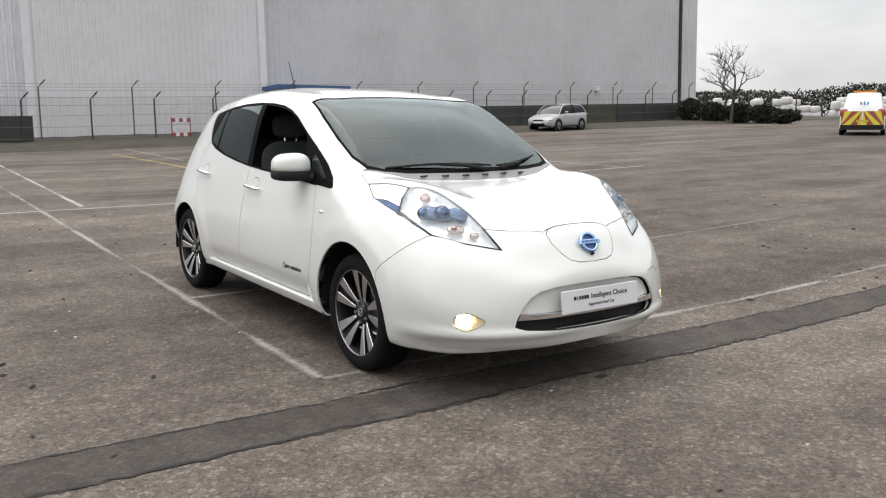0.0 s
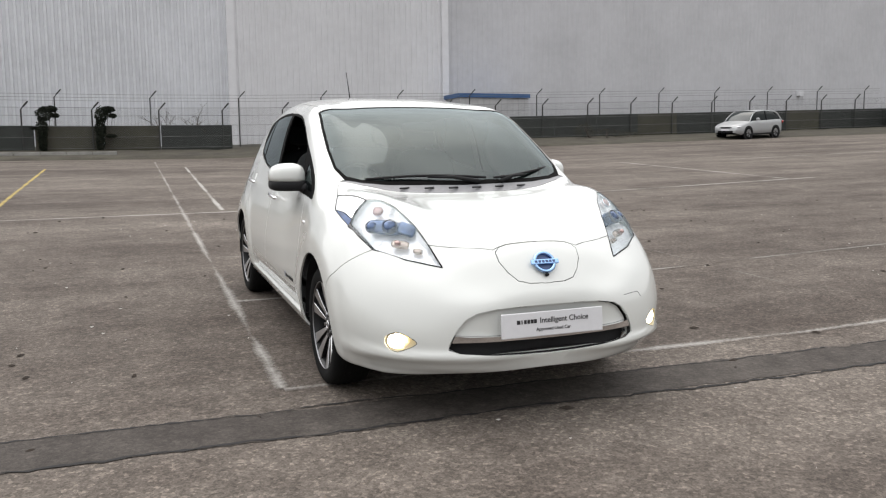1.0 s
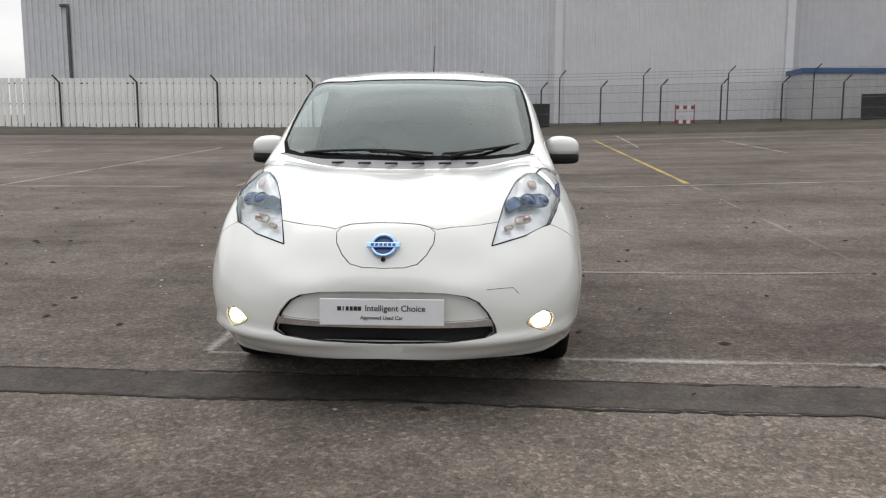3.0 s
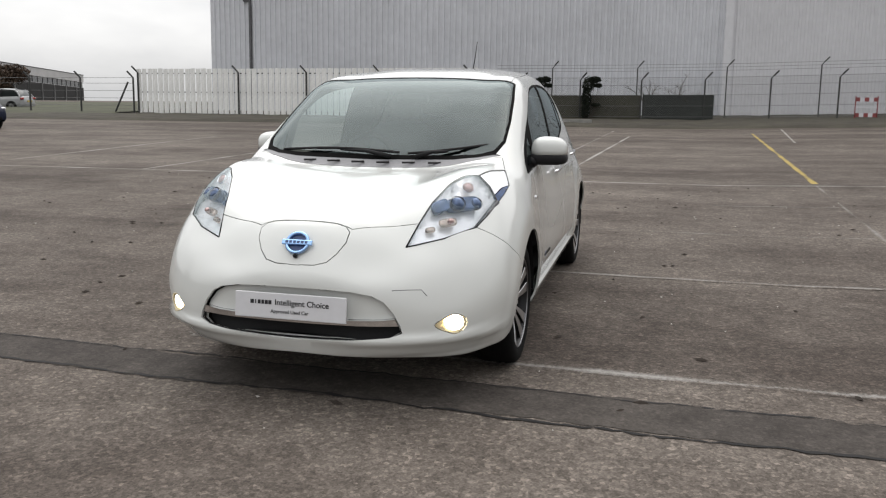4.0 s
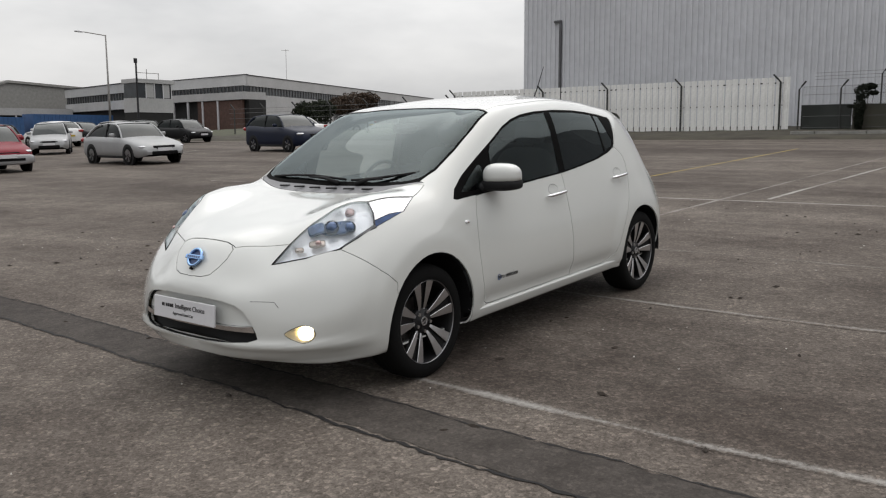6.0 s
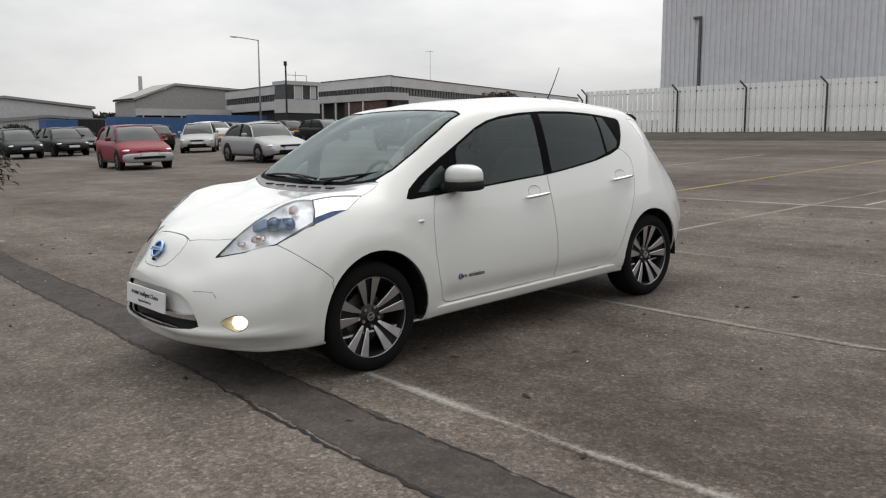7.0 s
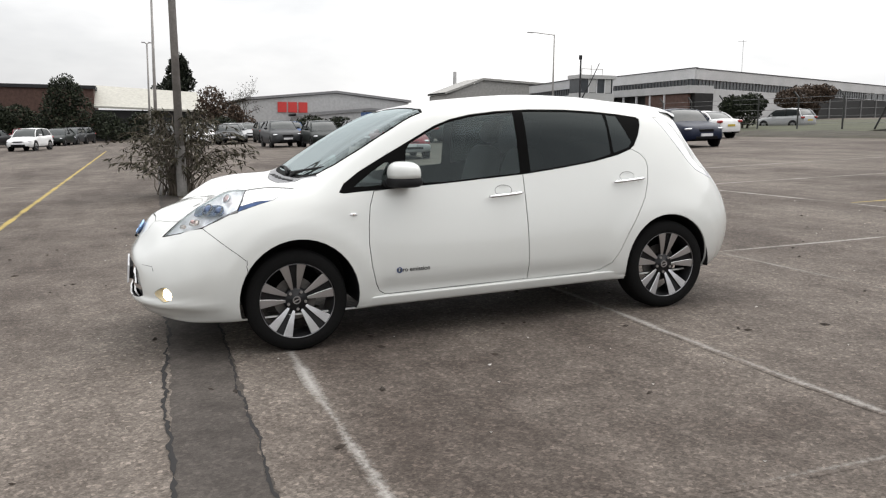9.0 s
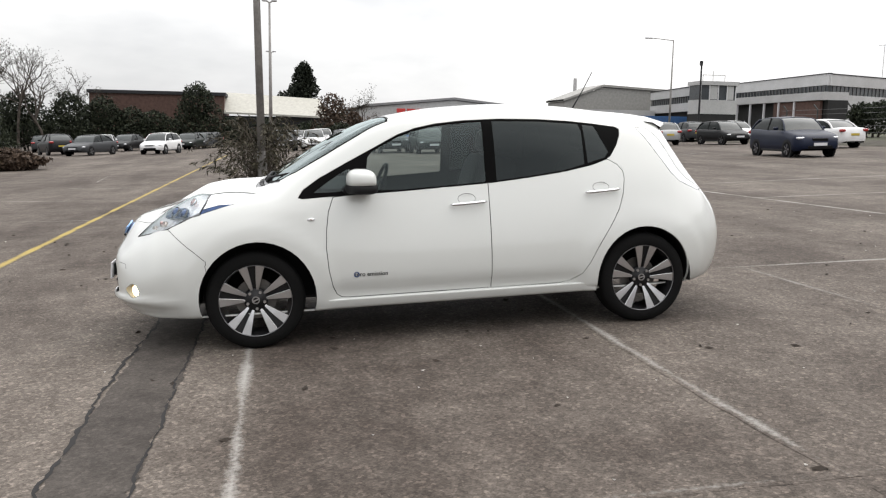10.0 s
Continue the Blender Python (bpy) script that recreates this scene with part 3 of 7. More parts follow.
BELT_Z = ((-0.957, 0.54), (-0.95, 0.55), (-0.925, 0.55), (-0.87, 0.57), (-0.73, 0.64), (-0.62, 0.68), (-0.48, 0.735), (-0.32, 0.8), (-0.12, 0.862), (0.05, 0.895), (0.3, 0.942), (0.45, 0.955), (1.08, 0.988), (2.19, 1.078), (2.5, 1.13), (2.75, 1.15), (2.93, 1.135), (3.06, 1.05), (3.2, 0.95), (3.34, 0.81), (3.43, 0.7), (3.46, 0.64))
BELT_X = ((-0.957, 0.08), (-0.95, 0.2), (-0.925, 0.35), (-0.87, 0.475), (-0.73, 0.655), (-0.62, 0.757), (-0.48, 0.822), (-0.32, 0.852), (-0.12, 0.862), (0.05, 0.858), (0.3, 0.842), (0.45, 0.83), (0.86, 0.812), (2.19, 0.772), (2.75, 0.728), (2.93, 0.705), (3.2, 0.665), (3.34, 0.62), (3.43, 0.5), (3.46, 0.32))
RAIL_Z = ((-0.957, 0.565), (-0.95, 0.59), (-0.925, 0.61), (-0.8, 0.705), (-0.73, 0.745), (-0.62, 0.832), (-0.48, 0.928), (-0.32, 1.008), (-0.12, 1.03), (0.05, 1.03), (0.13, 1.04), (0.3, 1.13), (0.45, 1.215), (0.65, 1.328), (0.86, 1.43), (1.08, 1.476), (1.34, 1.488), (1.74, 1.5), (2.19, 1.482), (2.5, 1.452), (2.75, 1.425), (2.93, 1.38), (3.06, 1.23), (3.2, 1.04), (3.43, 0.74), (3.46, 0.665))
RAIL_X = ((-0.957, 0.06), (-0.95, 0.14), (-0.925, 0.24), (-0.87, 0.31), (-0.73, 0.475), (-0.48, 0.6), (-0.32, 0.64), (-0.12, 0.69), (0.05, 0.72), (0.13, 0.725), (0.3, 0.715), (0.65, 0.68), (0.86, 0.658), (1.08, 0.645), (1.34, 0.63), (1.74, 0.618), (2.5, 0.582), (2.93, 0.545), (3.34, 0.48), (3.43, 0.4), (3.46, 0.25))
INNER_Z = ((-0.957, 0.575), (-0.95, 0.604), (-0.925, 0.64), (-0.8, 0.795), (-0.73, 0.835), (-0.48, 0.918), (-0.12, 0.99), (0.05, 1.018), (0.13, 1.065), (0.3, 1.176), (0.45, 1.268), (0.65, 1.375), (0.86, 1.462), (1.08, 1.513), (1.34, 1.542), (1.74, 1.56), (2.19, 1.54), (2.5, 1.505), (2.93, 1.45), (3.06, 1.29), (3.2, 1.075), (3.34, 0.895), (3.43, 0.755), (3.46, 0.675))
INNER_X = ((-0.957, 0.03), (-0.95, 0.07), (-0.925, 0.13), (-0.87, 0.16), (-0.8, 0.2), (-0.73, 0.25), (-0.62, 0.28), (-0.48, 0.31), (-0.32, 0.33), (-0.12, 0.36), (0.05, 0.4), (0.13, 0.4), (0.45, 0.42), (2.19, 0.42), (2.5, 0.41), (3.06, 0.38), (3.2, 0.36), (3.34, 0.34), (3.43, 0.28), (3.46, 0.18))
CROWN_Z = ((-0.957, 0.577), (-0.95, 0.608), (-0.925, 0.648), (-0.87, 0.74), (-0.8, 0.825), (-0.73, 0.856), (-0.32, 0.952), (-0.12, 0.982), (0.05, 1.012), (0.13, 1.07), (0.3, 1.18), (0.45, 1.278), (0.65, 1.386), (0.86, 1.472), (1.08, 1.522), (1.34, 1.556), (1.74, 1.572), (2.19, 1.552), (2.5, 1.516), (2.93, 1.463), (3.06, 1.305), (3.2, 1.085), (3.34, 0.9), (3.43, 0.76), (3.46, 0.68))
LINES_LONG = [BOTTOM_Z, BOTTOM_X, LOWER_Z, LOWER_X, WIDEST_Z, WIDEST_X, BELT_Z, BELT_X, RAIL_Z, RAIL_X, INNER_Z, INNER_X, CROWN_Z]
NOSE_Y, TAIL_Y = CROWN_Z[0][0], CROWN_Z[-1][0]


def section(y):
    v = [spline([q[0] for q in line], [q[1] for q in line], y) for line in LINES_LONG]
    pts = [(v[2 * k + 1], v[2 * k]) for k in range(6)] + [(0.0, v[12])]
    return [(pts[0][0] - 0.05, pts[0][1] - 0.005)] + pts


def catmull(pts, n):
    """n points along a smooth curve through pts; it meets the last one level."""
    ext = [pts[0], *pts, (-pts[-2][0], pts[-2][1])]
    out = []
    segs = len(pts) - 1
    for k in range(n):
        u = k / (n - 1) * segs
        i = min(int(u), segs - 1)
        t = u - i
        p0, p1, p2, p3 = (Vector(ext[i + j]) for j in range(4))
        # centripetal-like tangents
        d0, d1, d2 = max((p1 - p0).length, 1e-5) ** 0.5, max((p2 - p1).length, 1e-5) ** 0.5, max((p3 - p2).length, 1e-5) ** 0.5
        m1 = (p2 - p1 + d1 * ((p1 - p0) / d0 - (p2 - p0) / (d0 + d1))) if i else (p2 - p1)
        m2 = p2 - p1 + d1 * ((p3 - p2) / d2 - (p3 - p1) / (d1 + d2))
        out.append(p1 + m1 * t + (3 * (p2 - p1) - 2 * m1 - m2) * t * t + (m1 + m2 - 2 * (p2 - p1)) * t**3)
    return out


def tuck(p, y):
    """Door bottoms draw in above the side skirt, and the wheel arches swell a little."""
    x, z = p
    if z < 0.95 and x > 0.6:
        between = max(0.0, min(1.0, (y - 0.42) / 0.16)) * max(0.0, min(1.0, (2.30 - y) / 0.16))
        x -= 0.024 * between * math.exp(-(((z - 0.335) / 0.055) ** 2))
        for cy, cz in ((0.018, 0.330), (2.700, 0.325)):
            r = math.hypot(y - cy, z - cz)
            e = max(0.0, min(1.0, (0.54 - r) / 0.075))
            x += 0.009 * e * e * (3 - 2 * e)
    return Vector((x, z))


def chin(p, y):
    """The front bumper has a ledge under the grille and draws in below it."""
    x, z = p
    w = max(0.0, min(1.0, (-0.40 - y) / 0.22))
    out = 0.022 * math.exp(-(((z - 0.336) / 0.020) ** 2)) - 0.036 * max(0.0, min(1.0, (0.325 - z) / 0.075))
    n = Vector((x / 0.72, (y + 0.15) / 0.95)).normalized() * (out * w)
    return x + n.x, y + n.y, z


def body_shell(ny=170, nz=57):
    bm = bmesh.new()
    y0, y1 = NOSE_Y, TAIL_Y
    rows = []
    for i in range(ny):
        u = i / (ny - 1)
        # closer stations at the nose and the tail
        y = y0 + (y1 - y0) * (0.5 - 0.5 * math.cos(math.pi * u)) * 0.55 + (y1 - y0) * u * 0.45
        sec = [chin(tuck(p, y), y) for p in catmull(section(y), nz)]
        rows.append([bm.verts.new(p) for p in sec] + [bm.verts.new((-p[0], p[1], p[2])) for p in sec[-2::-1]])
    for a, b in zip(rows, rows[1:]):
        for j in range(len(a) - 1):
            bm.faces.new((a[j], b[j], b[j + 1], a[j + 1]))
    bm.faces.new(rows[0][::-1])
    bm.faces.new(rows[-1])
    bmesh.ops.recalc_face_normals(bm, faces=bm.faces)
    return bm


from mathutils.bvhtree import BVHTree
import mathutils.interpolate


def thin_glass(name, tint, gloss_rough=0.0, ior=1.5):
    """A thin pane: tinted see-through with a Fresnel gloss."""
    m = bpy.data.materials.new(name)
    m.use_nodes = True
    t = m.node_tree
    t.nodes.clear()
    out, mix = t.nodes.new("ShaderNodeOutputMaterial"), t.nodes.new("ShaderNodeMixShader")
    tr, gl, fr = t.nodes.new("ShaderNodeBsdfTransparent"), t.nodes.new("ShaderNodeBsdfGlossy"), t.nodes.new("ShaderNodeFresnel")
    tr.inputs["Color"].default_value = (*tint, 1)
    gl.inputs["Color"].default_value, gl.inputs["Roughness"].default_value = (0.86, 0.97, 0.98, 1), gloss_rough
    fr.inputs["IOR"].default_value = ior
    t.links.new(fr.outputs[0], mix.inputs[0])
    t.links.new(tr.outputs[0], mix.inputs[1])
    t.links.new(gl.outputs[0], mix.inputs[2])
    t.links.new(mix.outputs[0], out.inputs["Surface"])
    return m


M_TRIM = mat("gloss_black_trim", (0.006, 0.006, 0.007), 0.3, var=0.1, spec=0.15)
M_PLASTIC = mat("black_plastic", (0.012, 0.012, 0.013), 0.6, var=0.2, fine=120, bump=0.001, spec=0.2)
M_FRIT = mat("black_glass_border", (0.004, 0.004, 0.004), 0.6, var=0.1, spec=0.03)
M_COWL = mat("grey_cowl_plastic", (0.20, 0.20, 0.21), 0.45, var=0.15, fine=80)
M_CHROME = mat("chrome", (0.80, 0.80, 0.81), 0.08, 1.0, var=0.03)
M_SATIN = mat("satin_silver", (0.62, 0.62, 0.63), 0.28, 1.0, var=0.06)
M_ALLOY = mat("machined_alloy", (0.60, 0.605, 0.62), 0.32, 1.0, var=0.10, fine=200)
M_RIM = mat("dulled_alloy", (0.26, 0.26, 0.27), 0.35, 1.0, var=0.1)
M_ALLOY_DARK = mat("dark_alloy_paint", (0.010, 0.010, 0.011), 0.4, var=0.15, spec=0.3)
M_TYRE = mat("tyre_rubber", (0.007, 0.007, 0.007), 0.9, var=0.25, fine=90, bump=0.001, spec=0.12)
M_BRAKE = mat("brake_iron", (0.18, 0.17, 0.16), 0.5, 0.8, var=0.25)
M_CABIN = mat("dark_cabin_trim", (0.030, 0.030, 0.032), 0.8, var=0.2)
M_SEAT = mat("grey_seat_cloth", (0.075, 0.08, 0.082), 0.95, var=0.2, fine=150)
M_BLUE = mat("blue_lamp_trim", (0.022, 0.055, 0.15), 0.12, 0.2, var=0.35, scale=14)
M_PROJECTOR = mat("smoky_projector", (0.085, 0.120, 0.200), 0.10, 0.6, var=0.6, scale=32)
M_BADGE = mat("pale_blue_chrome", (0.32, 0.50, 0.80), 0.15, 0.9, var=0.1)
M_BADGE_DARK = mat("dark_blue_inlay", (0.03, 0.06, 0.16), 0.3, var=0.1)
M_LAMP_BOWL = mat("silver_lamp_bowl", (0.93, 0.935, 0.95), 0.20, 0.25, var=0.08, scale=30, fine=15, bump=0.016)
M_AMBER = mat("amber_lamp", (0.50, 0.42, 0.36), 0.2, 0.7, var=0.45, scale=60)
M_PINK = mat("rosy_reflector", (0.50, 0.36, 0.34), 0.2, 0.5, var=0.35, scale=50)
M_SMOKE = mat("smoked_grey_plastic", (0.09, 0.09, 0.095), 0.2, 0.2, var=0.3, scale=30)
M_WING = mat("bright_lamp_wing", (0.84, 0.85, 0.87), 0.12, 0.7, var=0.06, scale=14)
M_PLATE = mat("white_plate", (0.62, 0.62, 0.64), 0.4, var=0.04)
M_INK = mat("black_ink", (0.01, 0.01, 0.012), 0.5, var=0.05)
M_REAR_LAMP = mat("clear_rear_lamp", (0.72, 0.72, 0.74), 0.1, 0.2, var=0.1, scale=15, coat=1.0)
M_GLASS = thin_glass("windscreen_glass", (0.36, 0.44, 0.44), ior=1.52)
M_GLASS_SIDE = thin_glass("side_glass", (0.50, 0.60, 0.58), ior=1.5)
M_PRIVACY = thin_glass("privacy_glass", (0.05, 0.055, 0.06), ior=1.42)
M_LENS = thin_glass("clear_lamp_lens", (0.97, 0.98, 1.0))
M_FOG = glow("lit_fog_lamp", (1.0, 0.86, 0.58), 9.0)
# silver bowl; the fog lamp's warm glow on it is put into the colour
M_FOG_BOWL = mat("glow_tinted_bowl", (0.90, 0.78, 0.52), 0.35, 0.3, var=0.1, scale=30)


def axes_of(d):
    d = Vector(d).normalized()
    u = d.cross(Vector((0, 0, 1)) if abs(d.z) < 0.9 else Vector((0, 1, 0))).normalized()
    return u, d.cross(u), d


class Outline:
    """A closed line on the body, seen along the direction d, that cuts the skin and says which faces lie inside it."""

    def __init__(self, pts, d, smooth=0):
        self.u, self.v, self.d = axes_of(d)
        pts = [Vector(p) for p in pts]
        if smooth:
            n, fine = len(pts), []
            for i in range(n):
                p0, p1, p2, p3 = (pts[(i + k - 1) % n] for k in range(4))
                for j in range(smooth):
                    t = j / smooth
                    fine.append(0.5 * (2 * p1 + (p2 - p0) * t + (2 * p0 - 5 * p1 + 4 * p2 - p3) * t * t + (3 * p1 - p0 - 3 * p2 + p3) * t**3))
            pts = fine
        self.pts = pts
        self.flat = [(p.dot(self.u), p.dot(self.v)) for p in pts]
        self.lo = [min(q[k] for q in self.flat) for k in (0, 1)]
        self.hi = [max(q[k] for q in self.flat) for k in (0, 1)]
        dd = [p.dot(self.d) for p in pts]
        self.near, self.far = min(dd) - 0.35, max(dd) + 0.35

    def holds(self, c, n):
        if n.dot(self.d) <= 0.02 or not self.near < c.dot(self.d) < self.far:
            return False
        x, y = c.dot(self.u), c.dot(self.v)
        if not (self.lo[0] <= x <= self.hi[0] and self.lo[1] <= y <= self.hi[1]):
            return False
        inside, q = False, self.flat
        for i in range(len(q)):
            (x0, y0), (x1, y1) = q[i - 1], q[i]
            if (y0 > y) != (y1 > y) and x < (x1 - x0) * (y - y0) / (y1 - y0) + x0:
                inside = not inside
        return inside

    def cut(self, bm):
        def span(f):
            xs, ys = [w.co.dot(self.u) for w in f.verts], [w.co.dot(self.v) for w in f.verts]
            return min(xs), max(xs), min(ys), max(ys)

        cand = {}
        for f in bm.faces:
            if f.normal.dot(self.d) > 0.02 and self.near < f.verts[0].co.dot(self.d) < self.far:
                s = span(f)
                if s[1] >= self.lo[0] and s[0] <= self.hi[0] and s[3] >= self.lo[1] and s[2] <= self.hi[1]:
                    cand[f] = s
        e = 1e-4
        for i in range(len(self.pts)):
            a, b = self.pts[i - 1], self.pts[i]
            (ax, ay), (bx, by) = self.flat[i - 1], self.flat[i]
            if abs(ax - bx) + abs(ay - by) < 1e-6:
                continue
            near = [f for f, s in cand.items() if s[1] >= min(ax, bx) - e and s[0] <= max(ax, bx) + e and s[3] >= min(ay, by) - e and s[2] <= max(ay, by) + e]
            if not near:
                continue
            no = (self.u * (bx - ax) + self.v * (by - ay)).cross(self.d).normalized()
            geom = set(near)
            for f in near:
                geom.update(f.edges, f.verts)
                del cand[f]
            r = bmesh.ops.bisect_plane(bm, geom=list(geom), dist=1e-5, plane_co=a, plane_no=no)
            for g in r["geom"]:
                if isinstance(g, bmesh.types.BMFace) and g.is_valid:
                    cand[g] = span(g)


def flip(pts):
    return [(-x, y, z) for x, y, z in pts]


def both(pts):
    """A line across the car from its left half: from the middle out and back on the other side."""
    return list(pts) + [(-x, y, z) for x, y, z in reversed(pts) if abs(x) > 1e-6]


def ring(cy, cz, ry, rz, n=40, x=0.87):
    return [(x, cy + ry * math.cos(2 * math.pi * k / n), cz + rz * math.sin(2 * math.pi * k / n)) for k in range(n)]


LEFT, RIGHT = (1, 0, 0), (-1, 0, 0)


def side(yz, x=0.8):
    return [(x, y, z) for y, z in yz]


# outlines on the car's left half; the right half mirrors them
WINDOW_BAND = side([(0.30, 0.975), (0.335, 1.025), (0.44, 1.095), (0.60, 1.178), (0.78, 1.268), (0.98, 1.368), (1.10, 1.408), (1.25, 1.436), (1.45, 1.454), (1.70, 1.460), (1.99, 1.452), (2.22, 1.434), (2.41, 1.412), (2.575, 1.387), (2.60, 1.372), (2.592, 1.33), (2.555, 1.26), (2.50, 1.188), (2.46, 1.163), (2.35, 1.128), (2.14, 1.088), (1.85, 1.053), (1.61, 1.030), (1.30, 1.012), (1.0, 0.996), (0.70, 0.984), (0.45, 0.974), (0.33, 0.968)])
PANE_CORNER = side([(0.40, 1.005), (0.50, 1.075), (0.615, 1.145), (0.645, 1.15), (0.66, 1.12), (0.655, 1.03), (0.64, 1.012), (0.50, 1.003)])
PANE_FRONT = side([(0.735, 1.006), (0.768, 1.222), (0.80, 1.263), (0.98, 1.354), (1.10, 1.394), (1.25, 1.422), (1.45, 1.441), (1.572, 1.446), (1.570, 1.046), (1.555, 1.036), (1.30, 1.022), (1.0, 1.005)])
PANE_REAR = side([(1.648, 1.448), (1.99, 1.440), (2.288, 1.416), (2.302, 1.36), (2.297, 1.136), (2.14, 1.098), (1.85, 1.063), (1.648, 1.043)])
PANE_QUARTER = side([(2.318, 1.412), (2.405, 1.400), (2.43, 1.345), (2.488, 1.215), (2.455, 1.178), (2.322, 1.142)])
DOOR_FRONT = side([(0.525, 0.972), (0.49, 0.88), (0.472, 0.76), (0.466, 0.645), (0.477, 0.50), (0.50, 0.39), (0.525, 0.335), (0.56, 0.312), (0.60, 0.308), (1.578, 0.316), (1.583, 1.034), (1.30, 1.016), (1.0, 1.000), (0.70, 0.988)])
DOOR_REAR = side([(1.583, 1.034), (1.578, 0.316), (2.07, 0.318), (2.15, 0.332), (2.228, 0.377), (2.29, 0.46), (2.352, 0.57), (2.44, 0.70), (2.518, 0.82), (2.56, 0.93), (2.58, 1.03), (2.575, 1.08), (2.54, 1.125), (2.47, 1.165), (2.35, 1.132), (2.14, 1.092), (1.85, 1.057)])
ARCH_FRONT, ARCH_REAR = ring(0.018, 0.330, 0.372, 0.378), ring(2.700, 0.325, 0.352, 0.366)
REAR_LAMP = side([(2.735, 1.382), (2.83, 1.372), (2.90, 1.31), (3.03, 1.085), (3.10, 1.01), (3.24, 0.925), (3.20, 0.915), (3.03, 0.99), (2.96, 1.055), (2.80, 1.30)], 0.65)
LAMP_INNER = [(0.463, -0.752, 0.728), (0.493, -0.650, 0.822), (0.525, -0.535, 0.905), (0.572, -0.410, 0.972), (0.630, -0.310, 1.000), (0.680, -0.255, 1.008), (0.715, -0.100, 1.020), (0.755, 0.030, 1.012)]
LAMP_OUTER = [(0.803, -0.110, 0.947), (0.797, -0.220, 0.915), (0.787, -0.325, 0.884), (0.765, -0.430, 0.842), (0.730, -0.530, 0.795), (0.610, -0.655, 0.757)]
HEADLAMP = LAMP_INNER + LAMP_OUTER
HEAD_REAR = LAMP_INNER[5:] + LAMP_OUTER[:3] + [(0.742, -0.285, 0.955)]
HEAD_BLUE = [(0.803, -0.110, 0.947), (0.797, -0.220, 0.915), (0.787, -0.325, 0.884), (0.770, -0.312, 0.918), (0.785, -0.200, 0.946)]
HEAD_DIR = (0.5, -0.35, 0.79)
FOG_DIR = (0.66, -0.75, 0.0)
WINDSCREEN = both([(0, 0.100, 1.05), (0.30, 0.108, 1.05), (0.46, 0.118, 1.05), (0.58, 0.140, 1.06), (0.672, 0.190, 1.08), (0.702, 0.300, 1.12), (0.695, 0.50, 1.22), (0.672, 0.72, 1.35), (0.640, 0.925, 1.46), (0.45, 0.948, 1.48), (0, 0.965, 1.49)])
SCREEN_PANE = both([(0, 0.128, 1.07), (0.30, 0.135, 1.07), (0.46, 0.146, 1.07), (0.58, 0.166, 1.08), (0.655, 0.212, 1.1), (0.688, 0.305, 1.14), (0.682, 0.50, 1.23), (0.659, 0.72, 1.36), (0.630, 0.915, 1.45), (0.45, 0.940, 1.47), (0, 0.957, 1.48)])
COWL = both([(0, 0.028, 1.01), (0.20, 0.030, 1.01), (0.36, 0.042, 1.01), (0.50, 0.072, 1.03), (0.60, 0.112, 1.04), (0.702, 0.188, 1.08), (0.672, 0.190, 1.08), (0.58, 0.140, 1.06), (0.46, 0.118, 1.05), (0.30, 0.108, 1.05), (0, 0.100, 1.05)])
LID = both([(0, -0.789, 0.833), (0.15, -0.781, 0.825), (0.192, -0.783, 0.813), (0.216, -0.800, 0.795), (0.212, -0.835, 0.752), (0.182, -0.874, 0.706), (0.145, -0.903, 0.671), (0.09, -0.917, 0.658), (0, -0.920, 0.655)])
HOOD = both([(0, 0.027, 1.01), (0.20, 0.029, 1.01), (0.36, 0.041, 1.01), (0.50, 0.071, 1.03), (0.60, 0.111, 1.04), (0.712, 0.178, 1.06)] + LAMP_INNER[:0:-1] + [(0.42, -0.685, 0.818), (0.32, -0.735, 0.81), (0.222, -0.785, 0.805), (0.192, -0.780, 0.813), (0.15, -0.778, 0.825), (0, -0.786, 0.833)])
GRILLE = both([(0, -0.95, 0.560), (0.15, -0.95, 0.558), (0.27, -0.94, 0.552), (0.36, -0.92, 0.536), (0.41, -0.91, 0.510), (0.452, -0.9, 0.460), (0.480, -0.88, 0.405), (0.488, -0.88, 0.374), (0.44, -0.89, 0.358), (0.25, -0.95, 0.343), (0, -0.955, 0.335)])
MOUTH = both([(0, -0.95, 0.402), (0.25, -0.95, 0.403), (0.42, -0.91, 0.404), (0.474, -0.88, 0.404), (0.486, -0.88, 0.376), (0.44, -0.89, 0.360), (0.25, -0.95, 0.345), (0, -0.955, 0.337)])
CHROME_STRIP = both([(0, -0.95, 0.424), (0.25, -0.95, 0.426), (0.40, -0.91, 0.430), (0.461, -0.89, 0.436), (0.474, -0.88, 0.4045), (0.42, -0.91, 0.4045), (0.25, -0.95, 0.4035), (0, -0.95, 0.4025)])
ROOF = both([(0, 0.968, 1.46), (0.45, 0.951, 1.46), (0.614, 0.934, 1.46), (0.606, 1.2, 1.5), (0.578, 1.7, 1.53), (0.560, 2.3, 1.5), (0.535, 2.75, 1.46), (0.53, 2.90, 1.45), (0, 2.92, 1.47)])
TOW_JOINT = [(0.46, -0.93, 0.575), (0.52, -0.90, 0.578), (0.58, -0.87, 0.575), (0.60, -0.86, 0.545)]
FRONT_DIR, LID_DIR, UP = (0, -1, 0), (0, -0.72, 0.69), (0, -0.15, 1)


def bumper_line(z):
    return spline([0.60, 0.63, 0.69, 0.75, 0.80], [-0.300, -0.330, -0.405, -0.475, -0.535], z)


